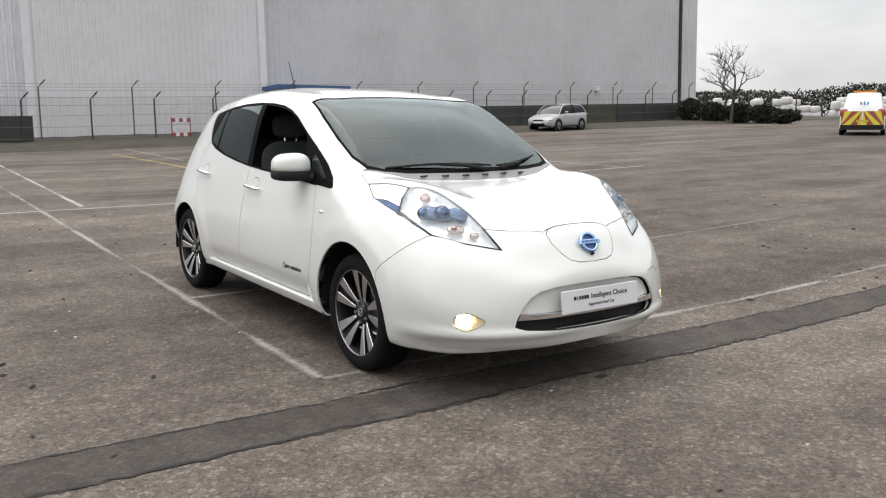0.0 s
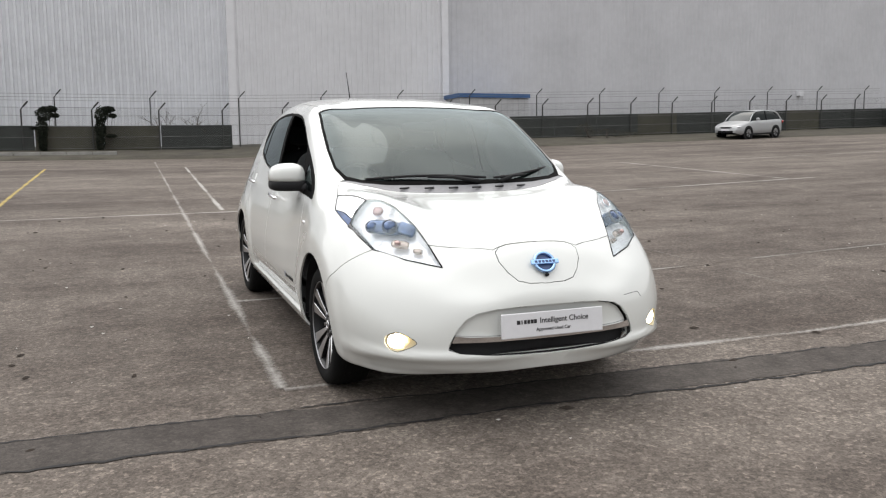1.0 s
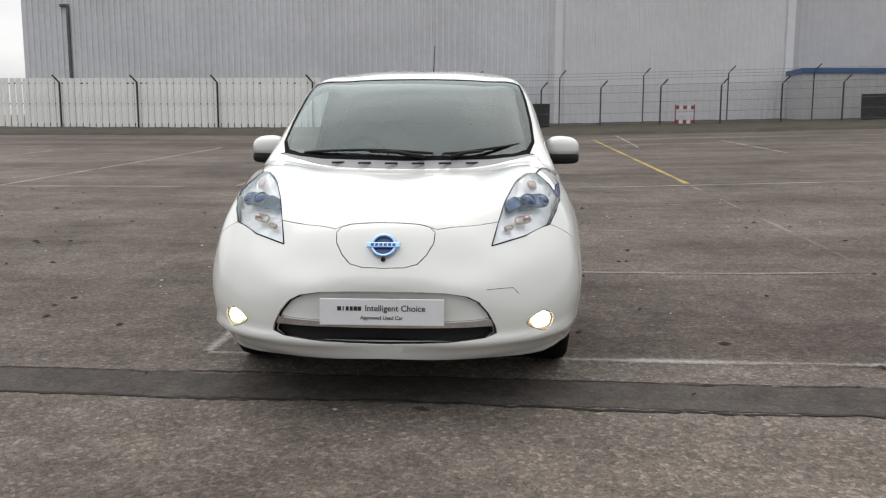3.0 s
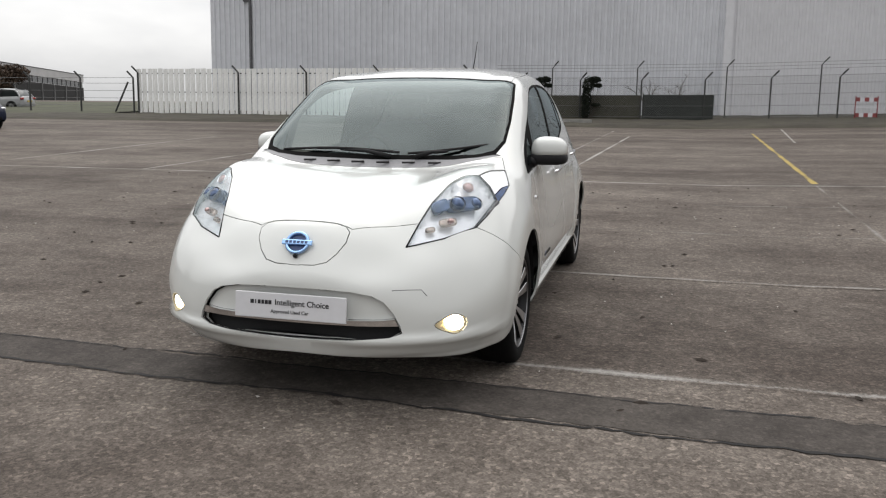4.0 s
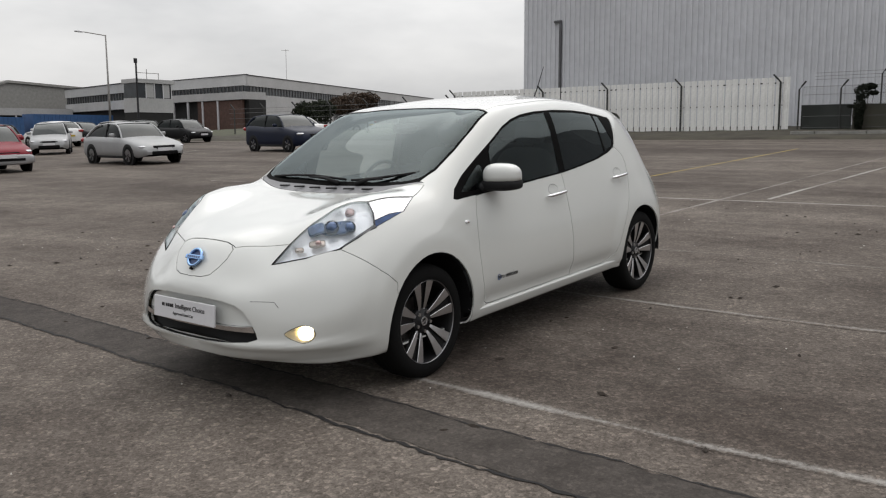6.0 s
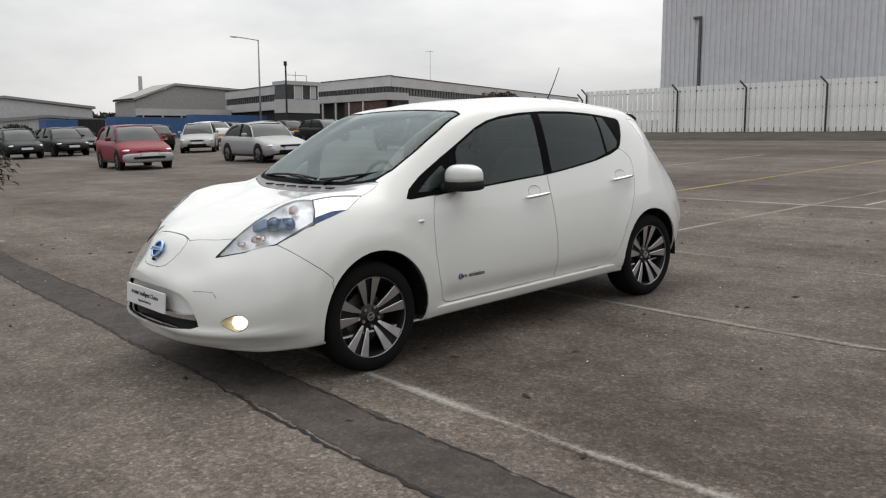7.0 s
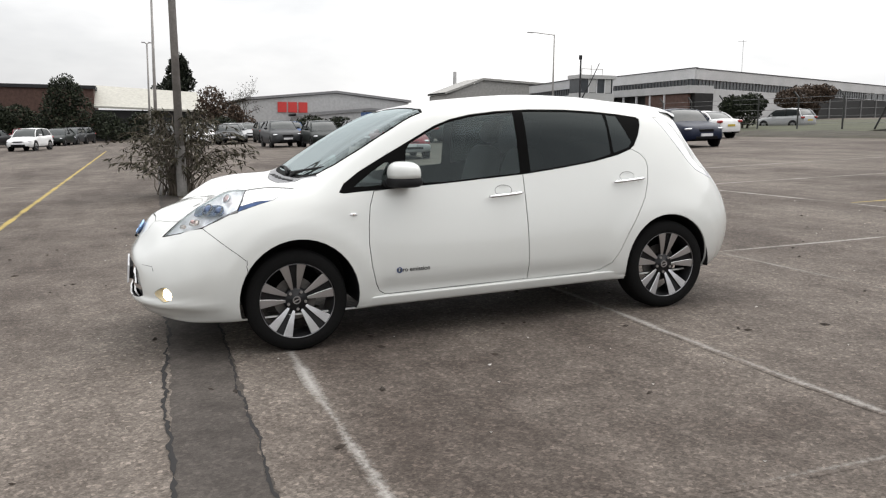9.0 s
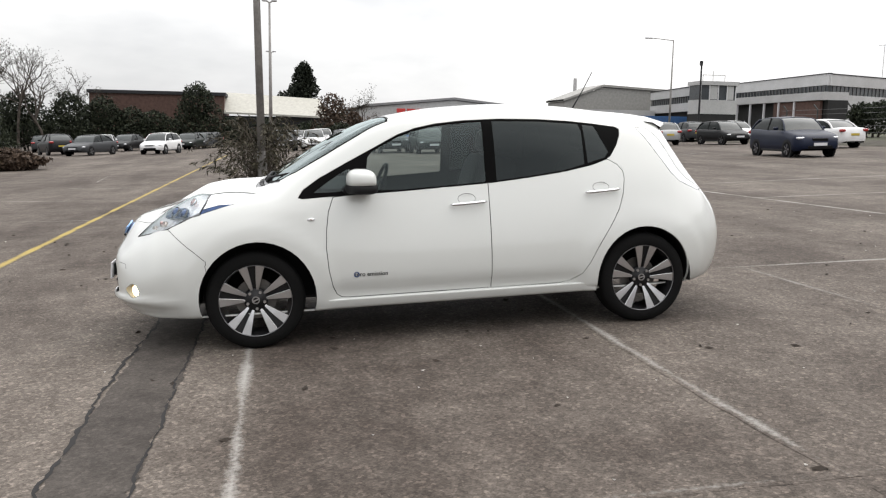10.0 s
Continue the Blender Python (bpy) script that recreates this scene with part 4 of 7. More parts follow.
def build_skin():
    base = body_shell()
    base.normal_update()
    tree = BVHTree.FromBMesh(base)
    base.faces.ensure_lookup_table()
    outlines = []

    def add(key, pts, d, smooth=0, mirrored=True):
        outlines.append((key + "_l" if mirrored else key, Outline(pts, d, smooth)))
        if mirrored:
            outlines.append((key + "_r", Outline(flip(pts), (-d[0], d[1], d[2]), smooth)))

    fog = []
    fu, fv, fd = axes_of(FOG_DIR)
    for k in range(20):
        a = 2 * math.pi * k / 20
        fog.append(Vector((0.668, -0.752, 0.402)) + fu * (0.088 if math.cos(a) > 0 else 0.066) * math.cos(a) + fv * 0.044 * math.sin(a) * (1 - 0.45 * max(0.0, math.cos(a))))
    add("arch_f", ARCH_FRONT, LEFT)
    add("arch_b", ARCH_REAR, LEFT)
    add("grille_mouth", MOUTH, FRONT_DIR, mirrored=False)
    add("grille_strip", CHROME_STRIP, FRONT_DIR, mirrored=False)
    add("grille", GRILLE, FRONT_DIR, mirrored=False)
    add("fog", [tuple(p) for p in fog], FOG_DIR)
    on_skin = lambda pts: [tuple(tree.find_nearest(Vector(p))[0]) for p in pts]  # noqa: E731
    add("head_blue", on_skin(HEAD_BLUE), HEAD_DIR)
    add("head_rear", on_skin(HEAD_REAR), HEAD_DIR)
    add("head", on_skin(HEADLAMP), HEAD_DIR)
    add("pane_corner", PANE_CORNER, LEFT)
    add("pane_front", PANE_FRONT, LEFT)
    add("pane_rear", PANE_REAR, LEFT)
    add("pane_quarter", PANE_QUARTER, LEFT)
    add("band", WINDOW_BAND, LEFT)
    add("screen", SCREEN_PANE, UP, mirrored=False)
    add("frit", WINDSCREEN, UP, mirrored=False)
    add("lid", LID, LID_DIR, mirrored=False)
    add("cowl", COWL, UP, mirrored=False)
    add("hood", HOOD, UP, mirrored=False)
    add("dish_f", ring(1.425, 0.928, 0.060, 0.034, 18, 0.83), LEFT)
    add("dish_b", ring(2.395, 0.974, 0.058, 0.032, 18, 0.81), LEFT)
    add("door_f", DOOR_FRONT, LEFT)
    add("door_b", DOOR_REAR, LEFT)
    add("rear_lamp", REAR_LAMP, LEFT)
    add("roof", ROOF, UP, mirrored=False)
    bm = base.copy()
    for key, o in outlines:
        o.cut(bm)
    # the bumper's joint, from the lamp down to the wheel arch
    for s in (1, -1):
        line = [(s * 0.8, bumper_line(z), z) for z in (0.80, 0.77, 0.73, 0.69, 0.65, 0.61, 0.56)]
        o = Outline(line + [(s * 0.8, -0.75, 0.56), (s * 0.8, -0.75, 0.80)], (s, 0, 0))
        o.pts, o.flat = o.pts[:7], o.flat[:7]
        o.pts.insert(0, o.pts[0]), o.flat.insert(0, o.flat[0])
        o.cut(bm)
    bm.normal_update()
    regions = {}
    for f in bm.faces:
        c, n = f.calc_center_median(), f.normal
        for key, o in outlines:
            if o.holds(c, n):
                break
        else:
            key = "bumper" if c.y < bumper_line(c.z) and c.z < 0.86 and c.y < -0.1 else "body"
        regions.setdefault(key, []).append(f)

    def normal_at(co):
        place, face_n, i, _ = tree.find_nearest(co)
        f = base.faces[i]
        w = mathutils.interpolate.poly_3d_calc([v.co for v in f.verts], place)
        n = Vector()
        for v, k in zip(f.verts, w):
            n += v.normal * k
        return n.normalized() if n.length > 1e-4 else face_n

    cache = {v: normal_at(v.co) for v in bm.verts}
    return bm, base, regions, cache


def panel(name, faces, cache, material, parent, gap=0.002, depth=0.010, sink=0.0, dish=0.0, label="", skip=None):
    """One panel of the skin as a mesh of its own: edges drawn back by the gap and turned in."""
    inside = set(faces)
    verts, index, normals, polys = [], {}, [], []
    shift, rim = {}, []
    for f in faces:
        for e in f.edges:
            if sum(g in inside for g in e.link_faces) == 1:
                if len(e.link_faces) > 1 or skip:
                    rim.append((e, f))
                mid = (e.verts[0].co + e.verts[1].co) / 2
                along = (e.verts[1].co - e.verts[0].co)
                if along.length < 1e-7:
                    continue
                along.normalize()
                to = f.calc_center_median() - mid
                to -= along * to.dot(along)
                if to.length > 1e-7 and len(e.link_faces) > 1:
                    for v in e.verts:
                        shift.setdefault(v, Vector())
                        shift[v] += to.normalized() * (e.calc_length() + 1e-4)
    edge_verts = set(shift)
    mid_all = sum((f.calc_center_median() for f in faces), Vector()) / len(faces)
    reach = max((v.co - mid_all).length for f in faces for v in f.verts)

    def place(v):
        p = v.co.copy()
        if v in shift and shift[v].length > 1e-9:
            p += shift[v].normalized() * gap
        p -= cache[v] * sink
        if dish and v not in edge_verts:
            k = max(0.0, 1 - ((v.co - mid_all).length / reach) ** 2)
            p -= cache[v] * dish * k
        return p

    for f in faces:
        poly = []
        for v in f.verts:
            if v not in index:
                index[v] = len(verts)
                verts.append(place(v))
                normals.append(cache[v])
            poly.append(index[v])
        polys.append(poly)
    if depth:
        for e, f in rim:
            loop = next(k for k in f.loops if k.edge == e)
            a, b = loop.vert, loop.link_loop_next.vert
            pa, pb = place(a), place(b)
            qa, qb = pa - cache[a] * depth, pb - cache[b] * depth
            n = (pb - pa).cross(cache[a])
            n = n.normalized() if n.length > 1e-9 else cache[a]
            k = len(verts)
            verts += [pb, pa, qa, qb]
            normals += [n] * 4
            polys.append([k, k + 1, k + 2, k + 3])
    me = bpy.data.meshes.new(name)
    me.from_pydata(verts, [], polys)
    me.materials.append(material)
    me.polygons.foreach_set("use_smooth", [True] * len(polys))
    me.normals_split_custom_set_from_vertices(normals)
    ob = new(name, me)
    ob.parent = parent
    if label:
        ob["label"] = label
    return ob


def lettering(name, text, size, material, parent, m, label=""):
    cu = bpy.data.curves.new(name, "FONT")
    cu.body, cu.size, cu.align_x, cu.align_y, cu.extrude = text, size, "CENTER", "CENTER", 0.0006
    cu.offset = size * 0.012
    tmp = new(name + "_line", cu)
    bpy.context.view_layer.update()
    me = bpy.data.meshes.new_from_object(tmp.evaluated_get(bpy.context.evaluated_depsgraph_get()))
    bpy.data.objects.remove(tmp)
    me.materials.clear()
    me.materials.append(material)
    ob = new(name, me)
    ob.parent, ob.matrix_basis = parent, m
    if label:
        ob["label"] = label
    return ob


def make_wheel(parent, m, turn):
    hub = new("wheel")
    hub.parent, hub.matrix_basis = parent, m @ pose(0, 0, 0, turn, 0, 0)
    hub["label"] = "alloy wheel with paired machined spokes"
    bm = bmesh.new()
    prof = [(-0.10, 0.235), (-0.108, 0.262), (-0.104, 0.295), (-0.088, 0.314), (-0.06, 0.320), (0.06, 0.320), (0.088, 0.314), (0.104, 0.296), (0.109, 0.270), (0.106, 0.245), (0.098, 0.232)]
    lathe(bm, prof, 64)
    part("tyre", bm, M_TYRE, hub, "black rubber tyre", smooth=True)
    bm = bmesh.new()
    for x in (-0.045, -0.015, 0.015, 0.045):
        lathe(bm, [(x - 0.004, 0.3204), (x, 0.3225), (x + 0.004, 0.3204)], 64)
    part("tread", bm, M_TYRE, hub)
    bm = bmesh.new()
    lathe(bm, [(0.098, 0.233), (0.085, 0.226), (0.06, 0.220), (-0.06, 0.21), (-0.09, 0.22)], 64)
    part("rim", bm, M_ALLOY_DARK, hub, "gloss black alloy rim", smooth=True)
    bm = bmesh.new()
    lathe(bm, [(0.094, 0.2362), (0.100, 0.2350), (0.101, 0.2330), (0.095, 0.2310)], 64)
    part("rim_edge", bm, M_RIM, hub, "thin machined rim edge", smooth=True)
    bm = bmesh.new()
    lathe(bm, [(0.0, 0.005), (0.0, 0.135), (-0.012, 0.135), (-0.012, 0.005)], 40)
    part("brake_disc", bm, M_BRAKE, hub)
    for k in range(5):
        a0 = 2 * math.pi * k / 5
        bm = bmesh.new()
        # dark web under each pair
        for lo, hi, r0, r1, x0, x1, w0, w1 in ((0, 0, 0.05, 0.226, 0.045, 0.078, 0.05, 0.115),):
            vs = []
            for r, x, w in ((r0, x0, w0), (r1, x1, w1)):
                for sx in (x - 0.02, x):
                    vs.append([bm.verts.new((sx, math.cos(a0) * r - math.sin(a0) * s * w / 2, math.sin(a0) * r + math.cos(a0) * s * w / 2)) for s in (-1, 1)])
            q = [v for pair in vs for v in pair]
            for f in ((2, 3, 7, 6), (0, 4, 5, 1), (0, 2, 6, 4), (1, 5, 7, 3), (0, 1, 3, 2), (4, 6, 7, 5)):
                bm.faces.new([q[i] for i in f])
        part("spoke_web", bm, M_ALLOY_DARK, hub)
        for s in (-1, 1):
            bm = bmesh.new()
            rows = []
            for r, x, o, w in ((0.066, 0.062, 0.019, 0.016), (0.085, 0.068, 0.023, 0.023), (0.14, 0.080, 0.035, 0.039), (0.19, 0.088, 0.047, 0.052), (0.229, 0.094, 0.057, 0.062)):
                row = []
                for t, dx in ((o - w / 2, -0.022), (o - w / 2, -0.002), (o - w / 2 + 0.002, 0), (o + w / 2 - 0.002, 0), (o + w / 2, -0.002), (o + w / 2, -0.022)):
                    t *= s
                    row.append(bm.verts.new((x + dx, math.cos(a0) * r - math.sin(a0) * t, math.sin(a0) * r + math.cos(a0) * t)))
                rows.append(row)
            for a, b in zip(rows, rows[1:]):
                for j in range(5):
                    f = bm.faces.new((a[j], a[j + 1], b[j + 1], b[j]))
                    f.material_index = 0 if j in (1, 2, 3) else 1
            bmesh.ops.recalc_face_normals(bm, faces=bm.faces)
            part("spoke", bm, [M_ALLOY, M_ALLOY_DARK], hub, "machined silver spoke blade")
        bm = bmesh.new()
        c = (math.cos(a0 + 0.63) * 0.057, math.sin(a0 + 0.63) * 0.057)
        tube(bm, (0.055, *c), (0.074, *c), 0.010, n=6)
        part("wheel_nut", bm, M_SATIN, hub)
    bm = bmesh.new()
    lathe(bm, [(0.03, 0.08), (0.055, 0.078), (0.064, 0.066), (0.066, 0.036), (0.07, 0.034), (0.072, 0.0005)], 32)
    part("hub_cap", bm, M_ALLOY_DARK, hub, smooth=True)
    bm = bmesh.new()
    lathe(bm, [(0.070, 0.026), (0.0745, 0.0245), (0.0745, 0.019), (0.071, 0.0175)], 32)
    box(bm, 0.0715, 0.0750, -0.026, 0.026, -0.004, 0.004)
    part("cap_badge", bm, M_SATIN, hub, "small silver ring badge")
    return hub


car = thing("hatchback_car", "white electric hatchback parked across the bays, fog lamps lit", "car", TILT)
skin, skin_base, zone, nrm = build_skin()
skin_tree = BVHTree.FromBMesh(skin_base)
body = panel("body", zone["body"], nrm, M_PAINT, car, label="glossy white painted body sides and pillars")
bumper = panel("front_bumper", zone["bumper"], nrm, M_PAINT, car)
hood = panel("hood", zone["hood"], nrm, M_PAINT, car, gap=0.0022)
panel("roof_panel", zone["roof"], nrm, M_PAINT, car, gap=0.0025)
lid = panel("charging_lid", zone["lid"], nrm, M_PAINT, car, gap=0.0022)
cowl = panel("cowl", zone["cowl"], nrm, M_COWL, car, gap=0.001, sink=0.004, label="grey slotted plastic cowl")
panel("windscreen_border", zone["frit"], nrm, M_FRIT, car, gap=0.0, sink=0.002, label="black windscreen border")
screen = panel("windscreen", zone["screen"], nrm, M_GLASS, car, gap=0.0, depth=0, sink=0.004, label="greenish tinted windscreen glass")
screen.visible_shadow = False
for s in ("_l", "_r"):
    door_f = panel("front_door", zone["door_f" + s], nrm, M_PAINT, car, gap=0.003)
    door_b = panel("rear_door", zone["door_b" + s], nrm, M_PAINT, car, gap=0.003)
    panel("handle_recess", zone["dish_f" + s], nrm, M_PAINT, door_f, gap=0, depth=0, dish=0.012)
    panel("handle_recess", zone["dish_b" + s], nrm, M_PAINT, door_b, gap=0, depth=0, dish=0.012)
    panel("window_surround", zone["band" + s], nrm, M_FRIT, car, gap=0.0, sink=0.004, label="black window surround and pillars")
    quarter = panel("front_quarter_window", zone["pane_corner" + s], nrm, M_GLASS_SIDE, car, gap=0, depth=0, sink=0.006)
    panes = [quarter]
    if s == "_l":
        panes.append(panel("window", zone["pane_front" + s], nrm, M_GLASS_SIDE, door_f, gap=0, depth=0, sink=0.006, label="clear side window glass"))
    panes.append(panel("window", zone["pane_rear" + s], nrm, M_PRIVACY, door_b, gap=0, depth=0, sink=0.006, label="dark privacy glass"))
    panes.append(panel("rear_quarter_window", zone["pane_quarter" + s], nrm, M_PRIVACY, car, gap=0, depth=0, sink=0.006, label="dark privacy glass"))
    for p in panes:
        p.visible_shadow = False
    panel("rear_lamp", zone["rear_lamp" + s], nrm, M_REAR_LAMP, car, gap=0.003, label="clear white rear lamp strip")
    sx = 1 if s == "_l" else -1
    side_m = Matrix.Diagonal((sx, 1, 1, 1))
    # headlamp: silver bowl, lens and fittings
    lamp = panel("headlamp", zone["head" + s], nrm, M_LAMP_BOWL, car, gap=0.002, depth=0, sink=0.010, dish=0.050, label="clear headlamp with bluish projector and silver bowl")
    lens = panel("lens", zone["head" + s], nrm, M_LENS, lamp, gap=0.002, depth=0, sink=0.0)
    lens.visible_shadow = False
    panel("lamp_wing", zone["head_rear" + s], nrm, M_WING, lamp, gap=0.003, depth=0.01, sink=0.004, label="mirror-bright white headlamp wing")
    panel("blue_strip", zone["head_blue" + s], nrm, M_BLUE, lamp, gap=0.002, depth=0.01, sink=0.002, label="blue lower strip of the headlamp")
    # dark seal round the lamp, thick along its lower edge
    edge = [skin_tree.find_nearest(Vector(q))[0] for q in [LAMP_INNER[0]] + LAMP_OUTER[::-1] + [LAMP_INNER[-1]]]
    bm = bmesh.new()
    rod(bm, edge, [0.0032, 0.0036, 0.0042, 0.0030, 0.0022, 0.0016, 0.0016, 0.0014], 6)
    part("seal", bm, M_TRIM, lamp, smooth=True, m=side_m)
    bm = bmesh.new()
    rod(bm, [skin_tree.find_nearest(Vector(q))[0] for q in LAMP_INNER[:4]], [0.0035, 0.0024, 0.0016, 0.0012], 6)
    part("seal", bm, M_TRIM, lamp, smooth=True, m=side_m)
    # smoked side edge between the lens and the wing
    bm = bmesh.new()
    rod(bm, [skin_tree.find_nearest(Vector(q))[0] - Vector((0.008, -0.008, 0.0)) for q in LAMP_OUTER[4:1:-1]], [0.004, 0.011, 0.015], 8)
    part("edge_reflector", bm, M_SMOKE, lamp, smooth=True, m=side_m)
    bm = bmesh.new()
    rod(bm, [skin_tree.find_nearest(Vector(q))[0] for q in (LAMP_INNER[5], (0.742, -0.285, 0.955), LAMP_OUTER[2])], 0.0045, 6)
    part("divider", bm, M_SMOKE, lamp, smooth=True, m=side_m)
    hn = Vector((0.40 * sx, -0.72, 0.57)).normalized()
    hu = Vector((0.80 * sx, 0.60, 0.05))
    hu = (hu - hn * hu.dot(hn)).normalized()
    lamp_m = Matrix((hu, hn.cross(hu), hn)).transposed().to_4x4()

    def fitting(name, c, ru, rv, thick, material, e=0.9, label="", lean=0.0):
        """A rounded fitting under the lens, facing forwards."""
        bm = bmesh.new()
        superell(bm, (0, 0, 0), (ru, rv, thick), e, 12)
        return part(name, bm, material, lamp, label, smooth=True, m=Matrix.Translation(Vector((c[0] * sx, c[1], c[2]))) @ lamp_m @ pose(0, 0, 0, 0, 0, lean * sx))

    def rim(c, r, w, material, lift=0.0):
        bm = bmesh.new()
        lathe(bm, [(0.0, r), (0.004, r + w * 0.5), (0.0, r + w), (-0.008, r + w)], 28)
        bmesh.ops.transform(bm, matrix=pose(0, 0, lift, 0, -90, 0), verts=bm.verts)
        part("reflector_ring", bm, material, lamp, smooth=True, m=Matrix.Translation(Vector((c[0] * sx, c[1], c[2]))) @ lamp_m)

    fitting("projector_housing", (0.645, -0.452, 0.888), 0.088, 0.036, 0.018, M_PROJECTOR, 0.55, "smoky blue-grey projector housing")
    fitting("projector_housing", (0.556, -0.520, 0.882), 0.046, 0.030, 0.014, M_PROJECTOR, 0.35, "smoky blue-grey projector housing", 14)
    fitting("projector", (0.700, -0.420, 0.888), 0.030, 0.030, 0.026, M_PROJECTOR)
    fitting("projector", (0.628, -0.478, 0.890), 0.036, 0.036, 0.030, M_PROJECTOR)
    rim((0.700, -0.420, 0.888), 0.030, 0.003, M_SMOKE, 0.010)
    rim((0.628, -0.478, 0.890), 0.036, 0.003, M_SMOKE, 0.014)
    fitting("indicator_bowl", (0.606, -0.566, 0.818), 0.044, 0.020, 0.012, M_AMBER, 0.6)
    fitting("indicator_bulb", (0.622, -0.574, 0.826), 0.016, 0.013, 0.016, M_PINK)
    fitting("indicator_bowl", (0.540, -0.631, 0.790), 0.024, 0.013, 0.012, M_AMBER, 0.6)
    fitting("side_lamp", (0.652, -0.366, 0.958), 0.027, 0.025, 0.016, M_PINK)
    rim((0.652, -0.366, 0.958), 0.027, 0.004, M_CHROME, 0.006)
    # fog lamp
    fl = panel("fog_lamp", zone["fog" + s], nrm, M_FOG_BOWL, car, gap=0.001, depth=0.0, sink=0.0, dish=0.048, label="lit warm fog lamp in the bumper")
    at = skin_tree.find_nearest(Vector((0.686, -0.776, 0.402)))[0] + Vector((0.014, 0.013, 0))
    facing = Vector((0.60 * sx, -0.80, 0))
    fog_m = Matrix.Translation(Vector((at.x * sx, at.y, at.z)) - facing * 0.018) @ Matrix((Vector((0.80, 0.60 * sx, 0)), Vector((0, 0, 1)), facing)).transposed().to_4x4()
    bm = bmesh.new()
    superell(bm, (0, 0, 0), (0.042, 0.036, 0.014), 0.9, 12)
    part("fog_lens", bm, M_FOG, fl, "glowing fog lamp lens", smooth=True, m=fog_m)

# side skirts between the arches
for sx in (1, -1):
    bm = bmesh.new()
    rows = []
    for k in range(41):
        y = 0.392 + (2.345 - 0.392) * k / 40
        end = min(1.0, k / 2, (40 - k) / 2)
        x = 0.862 - 0.004 * (k / 40)
        lift = 0.016 * k / 40
        rows.append([bm.verts.new((sx * (x + dx * (0.4 + 0.6 * end)), y, z + lift)) for dx, z in ((-0.045, 0.306), (-0.006, 0.302), (0.012, 0.298), (0.014, 0.293), (0.012, 0.286), (0.002, 0.250), (-0.008, 0.236), (-0.02, 0.230), (-0.05, 0.230))])
    for a, b in zip(rows, rows[1:]):
        for j in range(len(a) - 1):
            bm.faces.new((a[j], b[j], b[j + 1], a[j + 1]))
    bmesh.ops.recalc_face_normals(bm, faces=bm.faces)
    part("side_skirt", bm, M_PAINT, car, "white painted sill along the door bottoms", smooth=True)

# inner dark skin behind the joints
hollow = ("arch", "grille", "fog", "head", "pane", "screen")
panel("inner_skin", [f for k, fs in zone.items() if not k.startswith(hollow) for f in fs], nrm, M_CABIN, car, gap=0, depth=0, sink=0.014)

# grille opening: white upper recess, chrome bar, black mouth
panel("grille_surround", zone["grille"], nrm, M_PAINT, car, gap=0.001, depth=0.012, sink=0.026, label="white recessed panel above the lower grille")
panel("lower_grille", zone["grille_mouth"], nrm, M_PLASTIC, car, gap=0.0, depth=0, sink=0.055, label="black lower grille mouth")
panel("chrome_bar", zone["grille_strip"], nrm, M_CHROME, car, gap=0.0, depth=0.02, sink=0.004, label="thin chrome bar above the grille")

# joint of the towing cover in the bumper
bm = bmesh.new()
rod(bm, [skin_tree.find_nearest(Vector(q))[0] for q in TOW_JOINT], 0.0016, 5)
part("towing_cover", bm, M_SMOKE, car, "fine joint of the towing cover", smooth=True)

# show plate
plate = new("show_plate")
plate.parent, plate.matrix_basis = car, pose(0, -0.975, 0.478, 90 - 6, 0, 0)
plate["label"] = "white show plate with black wording"
bm = bmesh.new()
box(bm, -0.264, 0.264, -0.0565, 0.0565, -0.006, 0.006, 0.003)
part("plate_board", bm, M_PLATE, plate)
bm = bmesh.new()
box(bm, -0.20, 0.20, -0.04, 0.04, -0.03, -0.006)
part("plate_holder", bm, M_PLASTIC, plate)
for k, w in enumerate((0.017, 0.005, 0.013, 0.013, 0.015, 0.015)):
    x = -0.180 + 0.0172 * k
    bm = bmesh.new()
    box(bm, x - w / 2, x + w / 2, 0.006, 0.024, 0.0061, 0.0072)
    part("plate_bar", bm, M_INK, plate)
lettering("wording", "Intelligent Choice", 0.036, M_INK, plate, pose(0.057, 0.016, 0.0068))
lettering("wording", "Approved Used Car", 0.022, M_INK, plate, pose(0.0, -0.024, 0.0068))

# nose badge: ring, bar and dark inlay
badge = new("nose_badge")
badge.parent, badge.matrix_basis = car, pose(0, -0.872, 0.742, 58, 0, 0)
badge["label"] = "pale blue chrome ring badge with a cross bar"
bm = bmesh.new()
seg, minor = 40, 8
rows = []
for k in range(seg):
    a = 2 * math.pi * k / seg
    rows.append([bm.verts.new(((0.050 + 0.0085 * math.cos(b)) * math.cos(a), (0.047 + 0.0085 * math.cos(b)) * math.sin(a), 0.012 + 0.007 * math.sin(b))) for b in (2 * math.pi * j / minor for j in range(minor))])
for k in range(seg):
    a, b = rows[k], rows[(k + 1) % seg]
    for j in range(minor):
        bm.faces.new((a[j], b[j], b[(j + 1) % minor], a[(j + 1) % minor]))
part("badge_ring", bm, M_BADGE, badge, smooth=True)
bm = bmesh.new()
box(bm, -0.072, 0.072, -0.0125, 0.0125, 0.008, 0.021, 0.004)
part("badge_bar", bm, M_BADGE, badge)
for k in range(6):
    bm = bmesh.new()
    box(bm, -0.054 + 0.0185 * k, -0.041 + 0.0185 * k, -0.006, 0.006, 0.0195, 0.0216)
    part("badge_stroke", bm, M_BADGE_DARK, badge)
bm = bmesh.new()
tube(bm, (0, 0, -0.015), (0, 0, 0.006), 0.046, n=32)
part("badge_inlay", bm, M_BADGE_DARK, badge)
bm = bmesh.new()
